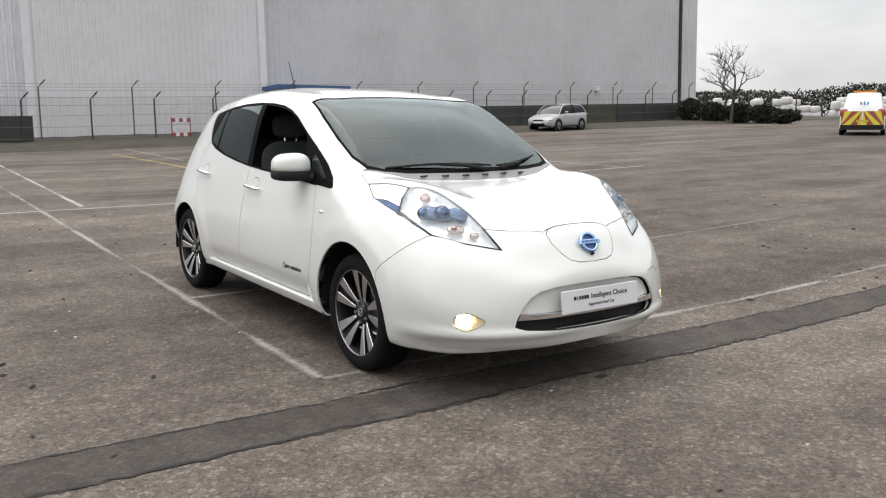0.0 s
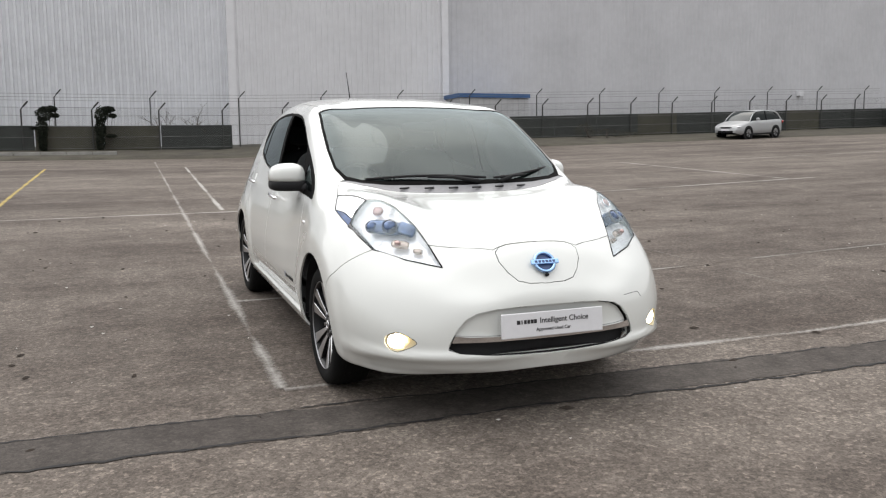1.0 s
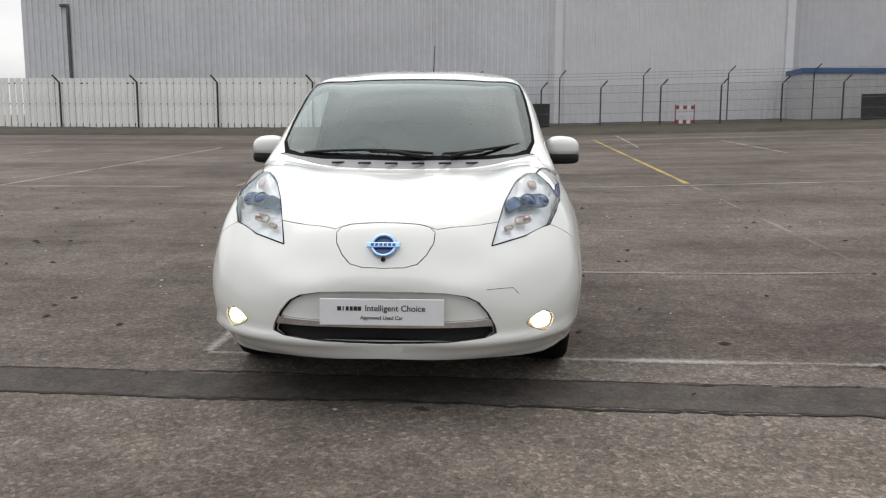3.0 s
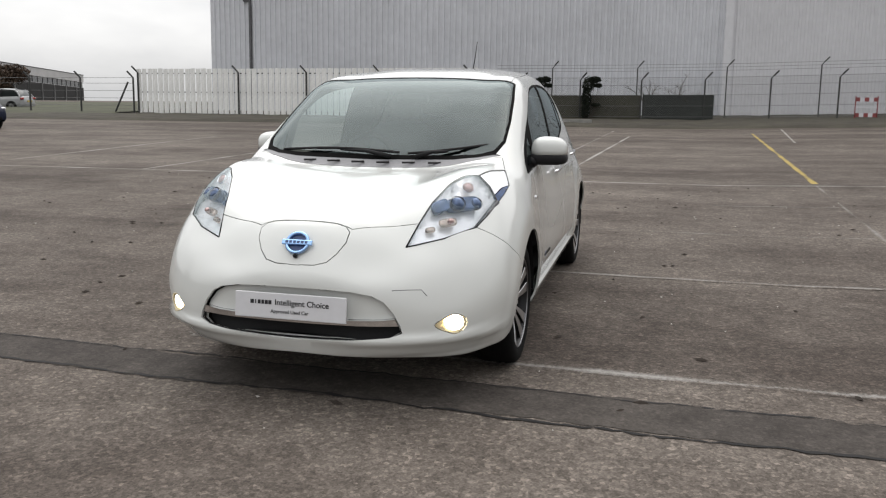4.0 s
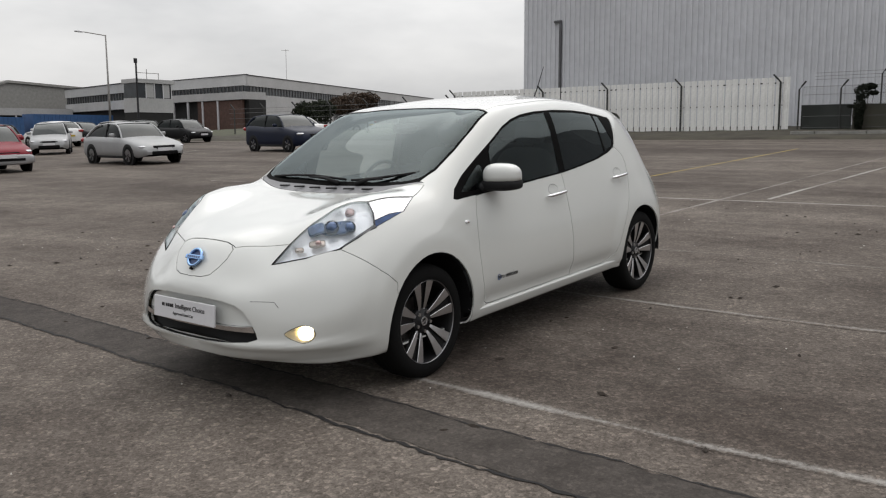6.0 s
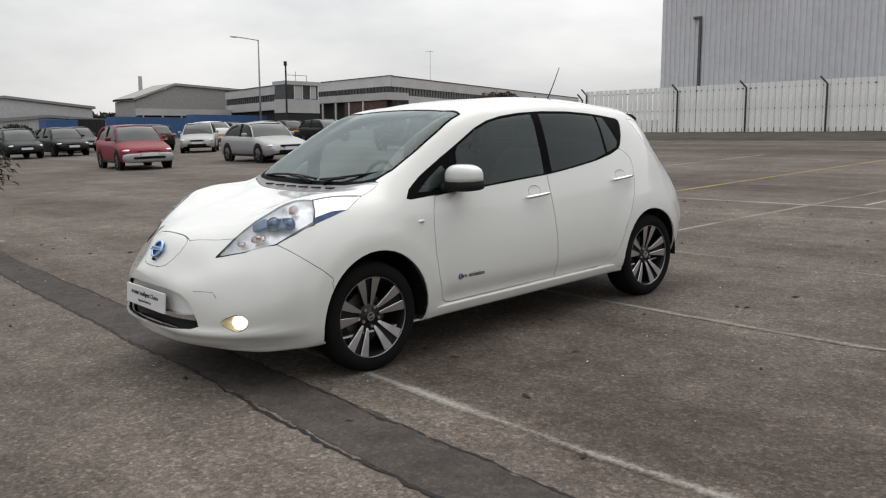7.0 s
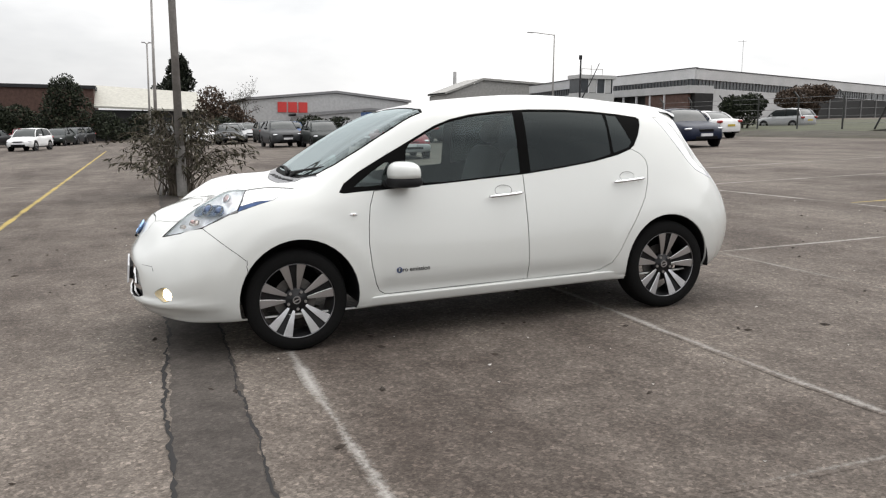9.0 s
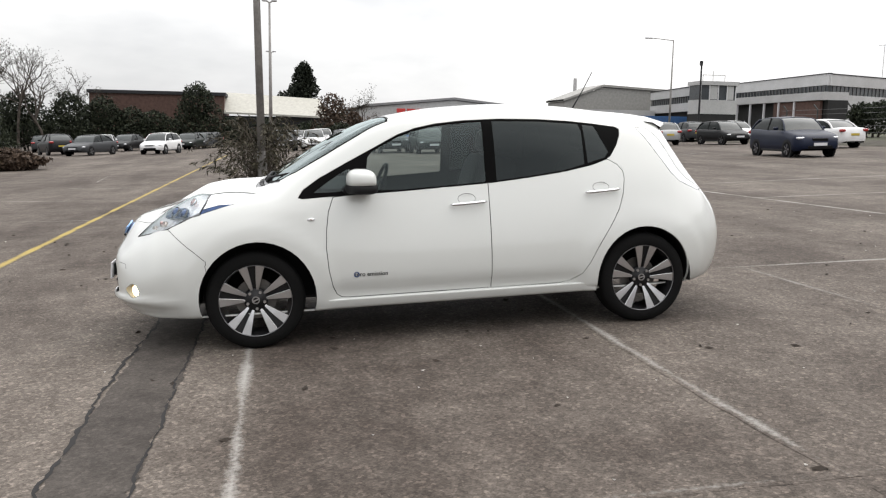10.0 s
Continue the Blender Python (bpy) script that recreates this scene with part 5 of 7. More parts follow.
superell(bm, (0, -0.062, 0.006), (0.010, 0.008, 0.010), 0.8, 8)
part("camera_eye", bm, M_TRIM, badge, "small black camera eye", smooth=True)

# wipers and cowl slots
for tip, root, mid in (((-0.56, 0.170, 1.092), (0.10, 0.105, 1.062), (-0.2, 0.145, 1.090)), ((0.61, 0.345, 1.165), (0.24, 0.108, 1.060), (0.42, 0.152, 1.092))):
    w = new("wiper")
    w.parent = car
    w["label"] = "black windscreen wiper"
    bm = bmesh.new()
    rod(bm, [root, tuple((a + b) / 2 + (0, 0, 0.012)[i] for i, (a, b) in enumerate(zip(root, mid))), mid], [0.013, 0.010, 0.006], 8)
    part("wiper_arm", bm, M_PLASTIC, w, smooth=True)
    bm = bmesh.new()
    if tip[0] < 0:
        blade = [(0.15 - 0.71 * k / 12, 0.120 + 0.050 * (k / 12) ** 2 + 0.012 * math.sin(math.pi * k / 12), 1.082 + 0.016 * math.sin(math.pi * k / 12)) for k in range(13)]
    else:
        blade = [(0.20 + 0.415 * k / 12, 0.116 + 0.145 * (k / 12) ** 1.7, 1.080 + 0.046 * (k / 12) ** 1.8 + 0.006 * math.sin(math.pi * k / 12)) for k in range(13)]
    rod(bm, blade, 0.0078, 6)
    part("wiper_blade", bm, M_PLASTIC, w, smooth=True)
for k in range(6):
    x = -0.36 + 0.144 * k
    bm = bmesh.new()
    y = 0.045 + 0.10 * x * x
    box(bm, -0.035, 0.035, -0.004, 0.004, -0.004, 0.003, m=pose(x, y + 0.022, 1.0315 + 0.01 * abs(x), 38, 0, 24))
    part("cowl_slot", bm, M_TRIM, cowl)

# mirrors, handles, lamps and lettering on the sides
for s in (1, -1):
    flip_m = Matrix.Diagonal((s, 1, 1, 1))
    mir = new("door_mirror")
    mir.parent = car
    mir["label"] = "door mirror with white cap and black base"

    def bit(name, fill, material, label="", smooth=True, owner=mir):
        bm = bmesh.new()
        fill(bm)
        bmesh.ops.transform(bm, matrix=flip_m, verts=bm.verts)
        bmesh.ops.recalc_face_normals(bm, faces=bm.faces)
        return part(name, bm, material, owner, label, smooth)

    def cap(bm):
        superell(bm, (0.892, 0.685, 1.074), (0.104, 0.088, 0.086), 0.74, 18)
        for v in bm.verts:
            # the cap narrows towards the outside and leans back
            k = (v.co.x - 0.80) / 0.19
            v.co.y += 0.045 * k
            v.co.z = 1.08 + (v.co.z - 1.08) * (1.0 - 0.14 * k) if v.co.z > 1.08 else v.co.z
        low = [v for v in bm.verts if v.co.z < 1.050]
        for v in low:
            v.co.z = 1.050

    def base(bm):
        superell(bm, (0.888, 0.686, 1.026), (0.106, 0.089, 0.038), 0.55, 14)
        for v in bm.verts:
            v.co.y += 0.045 * (v.co.x - 0.80) / 0.19

    bit("mirror_cap", cap, M_PAINT, "glossy white mirror cap")
    bit("mirror_base", base, M_PLASTIC, "black mirror base")
    bit("mirror_arm", lambda bm: rod(bm, [(0.775, 0.61, 1.005), (0.81, 0.635, 1.012), (0.85, 0.67, 1.02)], [0.036, 0.030, 0.022], 10), M_PLASTIC)
    bit("mirror_glass", lambda bm: box(bm, 0.815, 0.965, 0.775, 0.781, 1.03, 1.12), M_CHROME, smooth=False)
    for (y0, y1, z0, z1, x0, x1) in ((1.305, 1.560, 0.893, 0.907, 0.848, 0.846), (2.270, 2.530, 0.941, 0.957, 0.835, 0.830)):
        h = new("door_handle")
        h.parent = car
        h["label"] = "bright chrome door handle"
        n = 10
        line = [(x0 + (x1 - x0) * k / n + 0.016 * math.sin(math.pi * k / n) ** 0.5, y0 + (y1 - y0) * k / n, z0 + (z1 - z0) * k / n) for k in range(n + 1)]
        bit("grip", lambda bm: rod(bm, line, [0.006] + [0.0115] * (n - 1) + [0.006], 8), M_CHROME, owner=h)
    rep = new("side_repeater")
    rep.parent = car
    spot = skin_tree.find_nearest(Vector((0.86, 0.376, 0.835)))[0]
    bit("repeater_lens", lambda bm: superell(bm, (spot.x, 0.376, 0.835), (0.010, 0.026, 0.011), 0.9, 8), M_REAR_LAMP, "small clear side repeater", owner=rep)
    bit("repeater_bulb", lambda bm: superell(bm, (spot.x + 0.008, 0.376, 0.835), (0.005, 0.008, 0.005), 0.9, 6), M_AMBER, owner=rep)
    # sill line and mud flap
    words = new("door_wording")
    words.parent = car
    turn = pose(0.8905 * s, 0.735, 0.462, 90, 0, 90 * s)
    lettering("wording", "zero emission", 0.040, M_INK, words, turn @ pose(0.018, 0, 0), "small grey wording on the door")
    bm = bmesh.new()
    for k in range(24):
        a = 2 * math.pi * k / 24
        b = 2 * math.pi * (k + 1) / 24
        q = [bm.verts.new((r * math.cos(c), r * math.sin(c), 0.0012)) for r, c in ((0.012, a), (0.019, a), (0.019, b), (0.012, b))]
        bm.faces.new(q)
    part("mark_ring", bm, M_BADGE_DARK, words, m=turn @ pose(-0.078 if s > 0 else -0.105, 0, 0))

# roof aerial
aerial = new("aerial")
aerial.parent = car
bm = bmesh.new()
superell(bm, (0, 2.475, 1.520), (0.020, 0.045, 0.016), 0.9, 8)
part("aerial_base", bm, M_PLASTIC, aerial, smooth=True)
bm = bmesh.new()
rod(bm, [(0, 2.48, 1.53), (0.004, 2.56, 1.66), (0.006, 2.645, 1.815)], [0.006, 0.004, 0.003], 6)
part("aerial_rod", bm, M_PLASTIC, aerial, smooth=True)

# rear spoiler over the tailgate
bm = bmesh.new()
rows = []
for k in range(13):
    x = -0.55 + 1.10 * k / 12
    c = abs(x) / 0.55
    yr = 3.125 - 0.16 * c**3
    zr = 1.452 - 0.055 * c**2
    rows.append([bm.verts.new(p) for p in ((x, 2.84, 1.478 - 0.055 * c**2.5), (x, (2.84 + yr) / 2, 1.470 - 0.056 * c**2.5), (x, yr, zr - 0.018), (x, yr - 0.01, zr - 0.036), (x, 2.90, 1.40 - 0.06 * c**2))])
for a, b in zip(rows, rows[1:]):
    for j in range(4):
        bm.faces.new((a[j], b[j], b[j + 1], a[j + 1]))
bmesh.ops.recalc_face_normals(bm, faces=bm.faces)
part("rear_spoiler", bm, M_PAINT, car, smooth=True)

# wheels, arch liners and floor pan
for s in (1, -1):
    for y, turn in ((0.0, 22.5 if s > 0 else 9), (2.70, 12 if s > 0 else 20)):
        make_wheel(car, pose(0.758 * s, y, 0.319, 0, 0, 0 if s > 0 else 180), turn)
        bm = bmesh.new()
        prev = None
        cy, cz, r = (0.018, 0.330, 0.380) if y == 0 else (2.70, 0.325, 0.362)
        for k in range(25):
            a = math.radians(-7 + 194 * k / 24)
            q = [bm.verts.new((x * s, cy + r * math.cos(a), cz + r * math.sin(a))) for x in (0.862, 0.845, 0.45)]
            if prev:
                for j in (0, 1):
                    bm.faces.new((prev[j], q[j], q[j + 1], prev[j + 1]))
            prev = q
        part("arch_liner", bm, M_PLASTIC, car, smooth=True)
        boxed("arch_wall", (min(0.44 * s, 0.45 * s), max(0.44 * s, 0.45 * s), cy - 0.4, cy + 0.4, 0.26, 0.72), M_PLASTIC, car)
bm = bmesh.new()
box(bm, -0.78, 0.78, 0.42, 2.30, 0.24, 0.30)
box(bm, -0.44, 0.44, -0.80, 0.42, 0.24, 0.30)
box(bm, -0.44, 0.44, 2.30, 3.25, 0.24, 0.34)
part("floor_pan", bm, M_CABIN, car)

# cabin
bm = bmesh.new()
box(bm, -0.70, 0.70, 0.42, 3.0, 0.34, 0.36)
part("cabin_floor", bm, M_CABIN, car)
bm = bmesh.new()
rows = []
for k in range(17):
    x = -0.66 + 1.32 * k / 16
    hump = 0.05 * math.exp(-((x + 0.36) / 0.16) ** 2)
    rows.append([bm.verts.new(p) for p in ((x, 0.12, 1.035), (x, 0.45, 1.02 + hump * 0.4), (x, 0.72, 1.00 + hump), (x, 0.82, 0.94 + hump), (x, 0.80, 0.72), (x, 0.68, 0.55))])
for a, b in zip(rows, rows[1:]):
    for j in range(5):
        bm.faces.new((a[j], b[j], b[j + 1], a[j + 1]))
part("dashboard", bm, M_CABIN, car, smooth=True)
wheel_m = pose(-0.36, 0.98, 0.96, 68, 0, 0)
sw = new("steering_wheel")
sw.parent, sw.matrix_basis = car, wheel_m
bm = bmesh.new()
rows = []
for k in range(32):
    a = 2 * math.pi * k / 32
    rows.append([bm.verts.new(((0.178 + 0.015 * math.cos(b)) * math.cos(a), (0.178 + 0.015 * math.cos(b)) * math.sin(a), 0.015 * math.sin(b))) for b in (2 * math.pi * j / 8 for j in range(8))])
for k in range(32):
    a, b = rows[k], rows[(k + 1) % 32]
    for j in range(8):
        bm.faces.new((a[j], b[j], b[(j + 1) % 8], a[(j + 1) % 8]))
part("steering_rim", bm, M_PLASTIC, sw, smooth=True)
bm = bmesh.new()
superell(bm, (0, 0, -0.02), (0.075, 0.065, 0.035), 0.7, 10)
box(bm, -0.17, 0.17, -0.018, 0.018, -0.015, 0.005)
box(bm, -0.02, 0.02, -0.17, 0.0, -0.015, 0.005)
part("steering_boss", bm, M_PLASTIC, sw, smooth=False)


def seat(x, y, wide, rear=False):
    st = new("seat")
    st.parent, st.matrix_basis = car, pose(x, y, 0.36)
    st["label"] = "dark grey cloth car seat"
    bm = bmesh.new()
    superell(bm, (0, 0, 0.20), (wide / 2, 0.27, 0.11), 0.45, 12)
    part("cushion", bm, M_SEAT, st, smooth=True)
    bm = bmesh.new()
    superell(bm, (0, 0, 0), (wide / 2, 0.075, 0.32), 0.5, 14)
    part("backrest", bm, M_SEAT, st, smooth=True, m=pose(0, 0.31, 0.52, -16))
    for hx in ((0,) if not rear else (-0.36, 0.36)):
        bm = bmesh.new()
        superell(bm, (0, 0, 0), (0.125, 0.05, 0.085), 0.6, 10)
        part("headrest", bm, M_SEAT, st, smooth=True, m=pose(hx, 0.43, 0.935, -10))
        bm = bmesh.new()
        for dx in (-0.045, 0.045):
            rod(bm, [(hx + dx, 0.40, 0.80), (hx + dx, 0.42, 0.88)], 0.006, 6)
        part("headrest_posts", bm, M_CHROME, st)


seat(-0.37, 1.42, 0.50)
seat(0.37, 1.42, 0.50)
seat(0, 2.25, 1.24, True)
bm = bmesh.new()
superell(bm, (0, 0, 0), (0.11, 0.02, 0.035), 0.6, 10)
part("rear_view_mirror", bm, M_PLASTIC, car, smooth=True, m=pose(0, 0.86, 1.365, 10))
skin.free()
skin_base.free()

# ---- plants ----
M_BARK = mat("dull_bark", (0.060, 0.050, 0.042), 0.95, var=0.35, fine=30, bump=0.01)
M_TWIG = mat("dry_twig", (0.085, 0.070, 0.055), 0.95, var=0.35)


def leaf_mat(name, a, b):
    """Leaves whose colour changes from one leaf to the next."""
    m = bpy.data.materials.new(name)
    m.use_nodes = True
    t = m.node_tree
    bs = t.nodes["Principled BSDF"]
    bs.inputs["Roughness"].default_value, bs.inputs["Specular IOR Level"].default_value = 0.7, 0.2
    g, r = t.nodes.new("ShaderNodeNewGeometry"), t.nodes.new("ShaderNodeValToRGB")
    r.color_ramp.elements[0].color, r.color_ramp.elements[1].color = (*a, 1), (*b, 1)
    t.links.new(g.outputs["Random Per Island"], r.inputs["Fac"])
    t.links.new(r.outputs["Color"], bs.inputs["Base Color"])
    return m


M_EVERGREEN = leaf_mat("evergreen_leaf", (0.010, 0.014, 0.009), (0.035, 0.042, 0.024))
M_IVY = leaf_mat("ivy_leaf", (0.006, 0.009, 0.006), (0.020, 0.025, 0.015))
M_DRY = leaf_mat("dry_leaf", (0.022, 0.022, 0.014), (0.075, 0.066, 0.044))
M_BROWN = leaf_mat("brown_scrub", (0.035, 0.024, 0.018), (0.10, 0.07, 0.05))
M_GRASS = leaf_mat("rough_grass", (0.030, 0.040, 0.014), (0.085, 0.085, 0.038))


def leaves(verts, polys, c, n, size, rnd, flat=1.0):
    """One small leaf, bent along its middle."""
    d = Vector((rnd.gauss(0, 1), rnd.gauss(0, 1), rnd.gauss(0, flat))).normalized()
    u = d.cross(Vector((rnd.gauss(0, 1), rnd.gauss(0, 1), rnd.gauss(0, 1)))).normalized()
    s = size * rnd.uniform(0.6, 1.3)
    k = len(verts)
    verts += [c - d * s * 0.5, c + u * s * 0.22, c + d * s * 0.5, c - u * s * 0.22]
    polys.append((k, k + 1, k + 2, k + 3))


def leaf_mesh(name, verts, polys, material, parent, label=""):
    me = bpy.data.meshes.new(name)
    me.from_pydata(verts, [], polys)
    me.materials.append(material)
    ob = new(name, me)
    ob.parent = parent
    if label:
        ob["label"] = label
    return ob


def bush(name, label, category, x, y, blobs, n, size, material, seed, trunk=0.0):
    """A dense bush or evergreen: stems and a crown of separate leaves round several centres."""
    rnd = random.Random(seed)
    th = thing(name, label, category, upright(x, y))
    verts, polys = [], []
    for i in range(n):
        cx, cy, cz, rx, ry, rz = blobs[rnd.randrange(len(blobs))]
        while True:
            v = Vector((rnd.uniform(-1, 1), rnd.uniform(-1, 1), rnd.uniform(-1, 1)))
            if v.length <= 1:
                break
        v *= v.length ** -0.45 if v.length > 0.05 else 1
        v *= 0.86 + 0.28 * noise.noise(Vector((v.x * 2.3 + seed, v.y * 2.3, v.z * 2.3)))
        p = Vector((cx + v.x * rx, cy + v.y * ry, max(0.03, cz + v.z * rz)))
        leaves(verts, polys, p, None, size, rnd)
    leaf_mesh("crown", verts, polys, material, th)
    bm = bmesh.new()
    for cx, cy, cz, rx, ry, rz in blobs:
        rod(bm, [(cx * 0.4, cy * 0.4, 0), (cx * 0.8, cy * 0.8, cz * 0.5), (cx, cy, cz + rz * 0.5)], [max(0.012, 0.09 + trunk), max(0.010, 0.06 + trunk), 0.01 if trunk < 0 else 0.02], 6)
    part("stem", bm, M_BARK, th)
    return th


def bare_tree(name, label, x, y, h, seed, depth=5, spread=0.55, r=0.10, twig=M_BARK, crown=0):
    """A leafless tree: a tapered trunk that forks into ever finer limbs."""
    rnd = random.Random(seed)
    th = thing(name, label, "tree", upright(x, y))
    trunk, limb = bmesh.new(), bmesh.new()
    verts, polys = [], []

    def grow(p, d, length, rad, level):
        bend = Vector((rnd.gauss(0, 0.12), rnd.gauss(0, 0.12), 0.05))
        mid = p + d * length * 0.5 + bend * length * 0.3
        end = p + (d + bend).normalized() * length
        rod(trunk if level == 0 else limb, [p, mid, end], [rad, rad * 0.8, rad * 0.6], 6 if level < 2 else 4)
        if crown and level >= depth - 2:
            for _ in range(crown):
                leaves(verts, polys, end + Vector((rnd.gauss(0, 0.2), rnd.gauss(0, 0.2), rnd.gauss(0, 0.2))), None, 0.16, rnd)
        if level >= depth:
            return
        for _ in range(rnd.choice((2, 3, 3)) if level else 4):
            nd = (d + Vector((rnd.gauss(0, spread), rnd.gauss(0, spread), rnd.gauss(0.12, 0.25)))).normalized()
            q = p.lerp(end, rnd.uniform(0.55, 1.0))
            grow(q, nd, length * rnd.uniform(0.58, 0.82), rad * 0.58, level + 1)

    grow(Vector((0, 0, -0.05)), Vector((rnd.gauss(0, 0.05), 0, 1)).normalized(), h * 0.33, r, 0)
    part("trunk", trunk, twig, th)
    part("limb", limb, twig, th)
    if crown:
        leaf_mesh("crown", verts, polys, M_DRY, th)
    return th


# two ivy-grown posts, bare shrubs at the warehouse fence
for x, seed in ((-4.65, 1), (-2.3, 2)):
    rnd = random.Random(seed)
    bush("ivy_post", "fence post overgrown with dark ivy", "ivy", x, FY - 0.15, [(0, 0, 0.6, 0.22, 0.22, 0.6), (0.02, 0, 1.2, 0.26, 0.24, 0.55), (0.1, 0, 1.8, 0.36, 0.28, 0.38), (0.36, 0, 2.02, 0.34, 0.2, 0.16), (0.55, 0, 1.75, 0.18, 0.14, 0.10)] + ([(0.45, 0, 0.85, 0.25, 0.1, 0.06)] if seed == 2 else [(-0.3, 0, 1.2, 0.2, 0.1, 0.06)]), 5200, 0.10, M_IVY, seed, -0.075)
bare_tree("bare_shrub", "leafless shrub at the fence", 0.6, FY + 0.6, 2.9, 11, 4, 0.6, 0.035, M_TWIG)
bare_tree("bare_shrub", "leafless shrub at the fence", 2.0, FY + 0.6, 2.8, 12, 4, 0.6, 0.035, M_TWIG)
bush("scrub", "dead brown scrub on the verge", "bush", 23.0, 34.5, [(0, 0, 0.35, 1.2, 0.6, 0.4), (1.5, 0, 0.25, 1.0, 0.5, 0.3), (-1.4, 0, 0.5, 0.7, 0.4, 0.55)], 1100, 0.075, M_DRY, 13)

# shrub round the pole beside the trench
rnd = random.Random(21)
shrub = thing("buddleia_shrub", "straggling shrub with arching twigs and grey-green leaves", "bush", upright(-12.0, -0.05))
bm = bmesh.new()
verts, polys = [], []
for i in range(125):
    a, reach, top = rnd.uniform(0, 2 * math.pi), rnd.uniform(0.25, 1.75), rnd.uniform(0.7, 1.9)
    top = min(1.75 if i % 9 else 2.15, top * (1.12 - 0.24 * reach))
    base = Vector((rnd.gauss(0, 0.17), rnd.gauss(0, 0.17), 0))
    line = []
    for k in range(9):
        f = k / 8
        line.append(base * (1 - f) + Vector((math.cos(a) * reach * f**1.15, math.sin(a) * reach * f**1.15, top * math.sin(f * math.pi * 0.63) + 0.01)) + Vector((rnd.gauss(0, 0.02), rnd.gauss(0, 0.02), 0)))
    line[0] = base
    rod(bm, line, [0.012 - 0.0012 * k for k in range(9)], 4)
    for k in range(4, 9):
        for _ in range(5):
            p = line[k - 1].lerp(line[k], rnd.random())
            d = Vector((rnd.gauss(0, 0.5) + math.cos(a) * 0.5, rnd.gauss(0, 0.5) + math.sin(a) * 0.5, rnd.gauss(-0.5, 0.35))).normalized()
            u = d.cross(Vector((rnd.gauss(0, 1), rnd.gauss(0, 1), rnd.gauss(0, 1)))).normalized() * rnd.uniform(0.011, 0.021)
            n_ = rnd.uniform(0.08, 0.18)
            q = len(verts)
            verts += [p, p + d * n_ * 0.45 + u, p + d * n_, p + d * n_ * 0.45 - u]
            polys.append((q, q + 1, q + 2, q + 3))
part("stem", bm, M_TWIG, shrub)
leaf_mesh("leaves", verts, polys, M_DRY, shrub)
bm = bmesh.new()
for _ in range(500):
    p = Vector((rnd.gauss(0, 0.8), rnd.gauss(0, 0.5), 0))
    h_ = rnd.uniform(0.05, 0.22)
    v = [bm.verts.new(p + q) for q in (Vector((-0.012, 0, 0)), Vector((0.012, 0, 0)), Vector((rnd.gauss(0, 0.04), rnd.gauss(0, 0.04), h_)))]
    bm.faces.new(v)
tagged(mesh_ob("weeds", bm, M_GRASS, m=upright(-12.0, -0.05)), "weeds and dead grass at the foot of the pole", "grass", kind="stuff")
M_POLE = mat("grey_steel_pole", (0.26, 0.25, 0.24), 0.6, 0.2, var=0.25, fine=20)
pole = thing("steel_pole", "tall grey steel pole standing in the shrub", "pole", upright(-11.7, -0.03) @ pose(0, 0, 0, 1.2, 0, 0))
bm = bmesh.new()
tube(bm, (0, 0, 0), (0, 0, 1.0), 0.10, 0.10, 12)
part("pole_base", bm, M_POLE, pole)
bm = bmesh.new()
tube(bm, (0, 0, 1.0), (0, 0, 9.0), 0.082, 0.055, 12)
part("shaft", bm, M_POLE, pole, smooth=True)

# ---- lamp posts ----


def lamp_post(x, y, h, arm, label, double=False):
    th = thing("street_lamp", label, "street lamp", upright(x, y))
    bm = bmesh.new()
    tube(bm, (0, 0, 0), (0, 0, h), 0.10, 0.055, 8)
    part("shaft", bm, M_POLE, th, smooth=True)
    for s in ((1, -1) if double else (1,)):
        bm = bmesh.new()
        rod(bm, [(0, 0, h - 0.05), (0, arm * s * 0.6, h + 0.03), (0, arm * s, h + 0.08)], 0.04, 6)
        part("arm", bm, M_POLE, th)
        bm = bmesh.new()
        superell(bm, (0, arm * s * 1.18, h + 0.08), (0.14, 0.38 if abs(arm) > 0.5 else 0.16, 0.07), 0.6, 8)
        part("lantern", bm, M_FLASH, th, smooth=True)
    return th


lamp_post(-60.1, 33.7, 8.35, -1.9, "tall grey street lamp with one arm")
lamp_post(-66.0, 0.42, 7.95, 0.22, "slender grey lamp post with a small double head", True)
lamp_post(-41.0, 0.25, 8.35, 0.22, "grey lamp post with a small double head", True)
post = thing("mast", "dark wooden telegraph mast beside the gatehouse", "pole", upright(-61.9, 37.4))
bm = bmesh.new()
tube(bm, (0, 0, 0), (0, 0, 6.6), 0.10, 0.075, 8)
part("shaft", bm, M_DARK, post)
boxed("mast_head", (-0.07, 0.07, -0.16, 0.10, 6.35, 6.75), M_DARK, post)

# ---- office block with gatehouse ----
M_PANE = mat("dull_window_pane", (0.035, 0.040, 0.045), 0.15, var=0.5, scale=0.8)
M_BRICK = mat("red_brown_brick", (0.085, 0.048, 0.038), 0.9, var=0.3, fine=8)
M_PALE_ROOF = mat("pale_sheet_roof", (0.36, 0.35, 0.31), 0.7, var=0.15, fine=4)
M_PALE_WALL = mat("pale_sheet_wall", (0.40, 0.40, 0.40), 0.7, var=0.12, fine=4)
M_SHED_WALL = mat("stone_grey_sheet", (0.27, 0.265, 0.25), 0.7, var=0.14, fine=4)
M_GREY_WALL = mat("grey_sheet_wall", (0.20, 0.20, 0.205), 0.7, var=0.12, fine=4)
M_REDSIGN = mat("red_sign", (0.50, 0.035, 0.030), 0.6, var=0.08)
M_MULLION = mat("dull_grey_mullion", (0.13, 0.13, 0.13), 0.7, var=0.2)
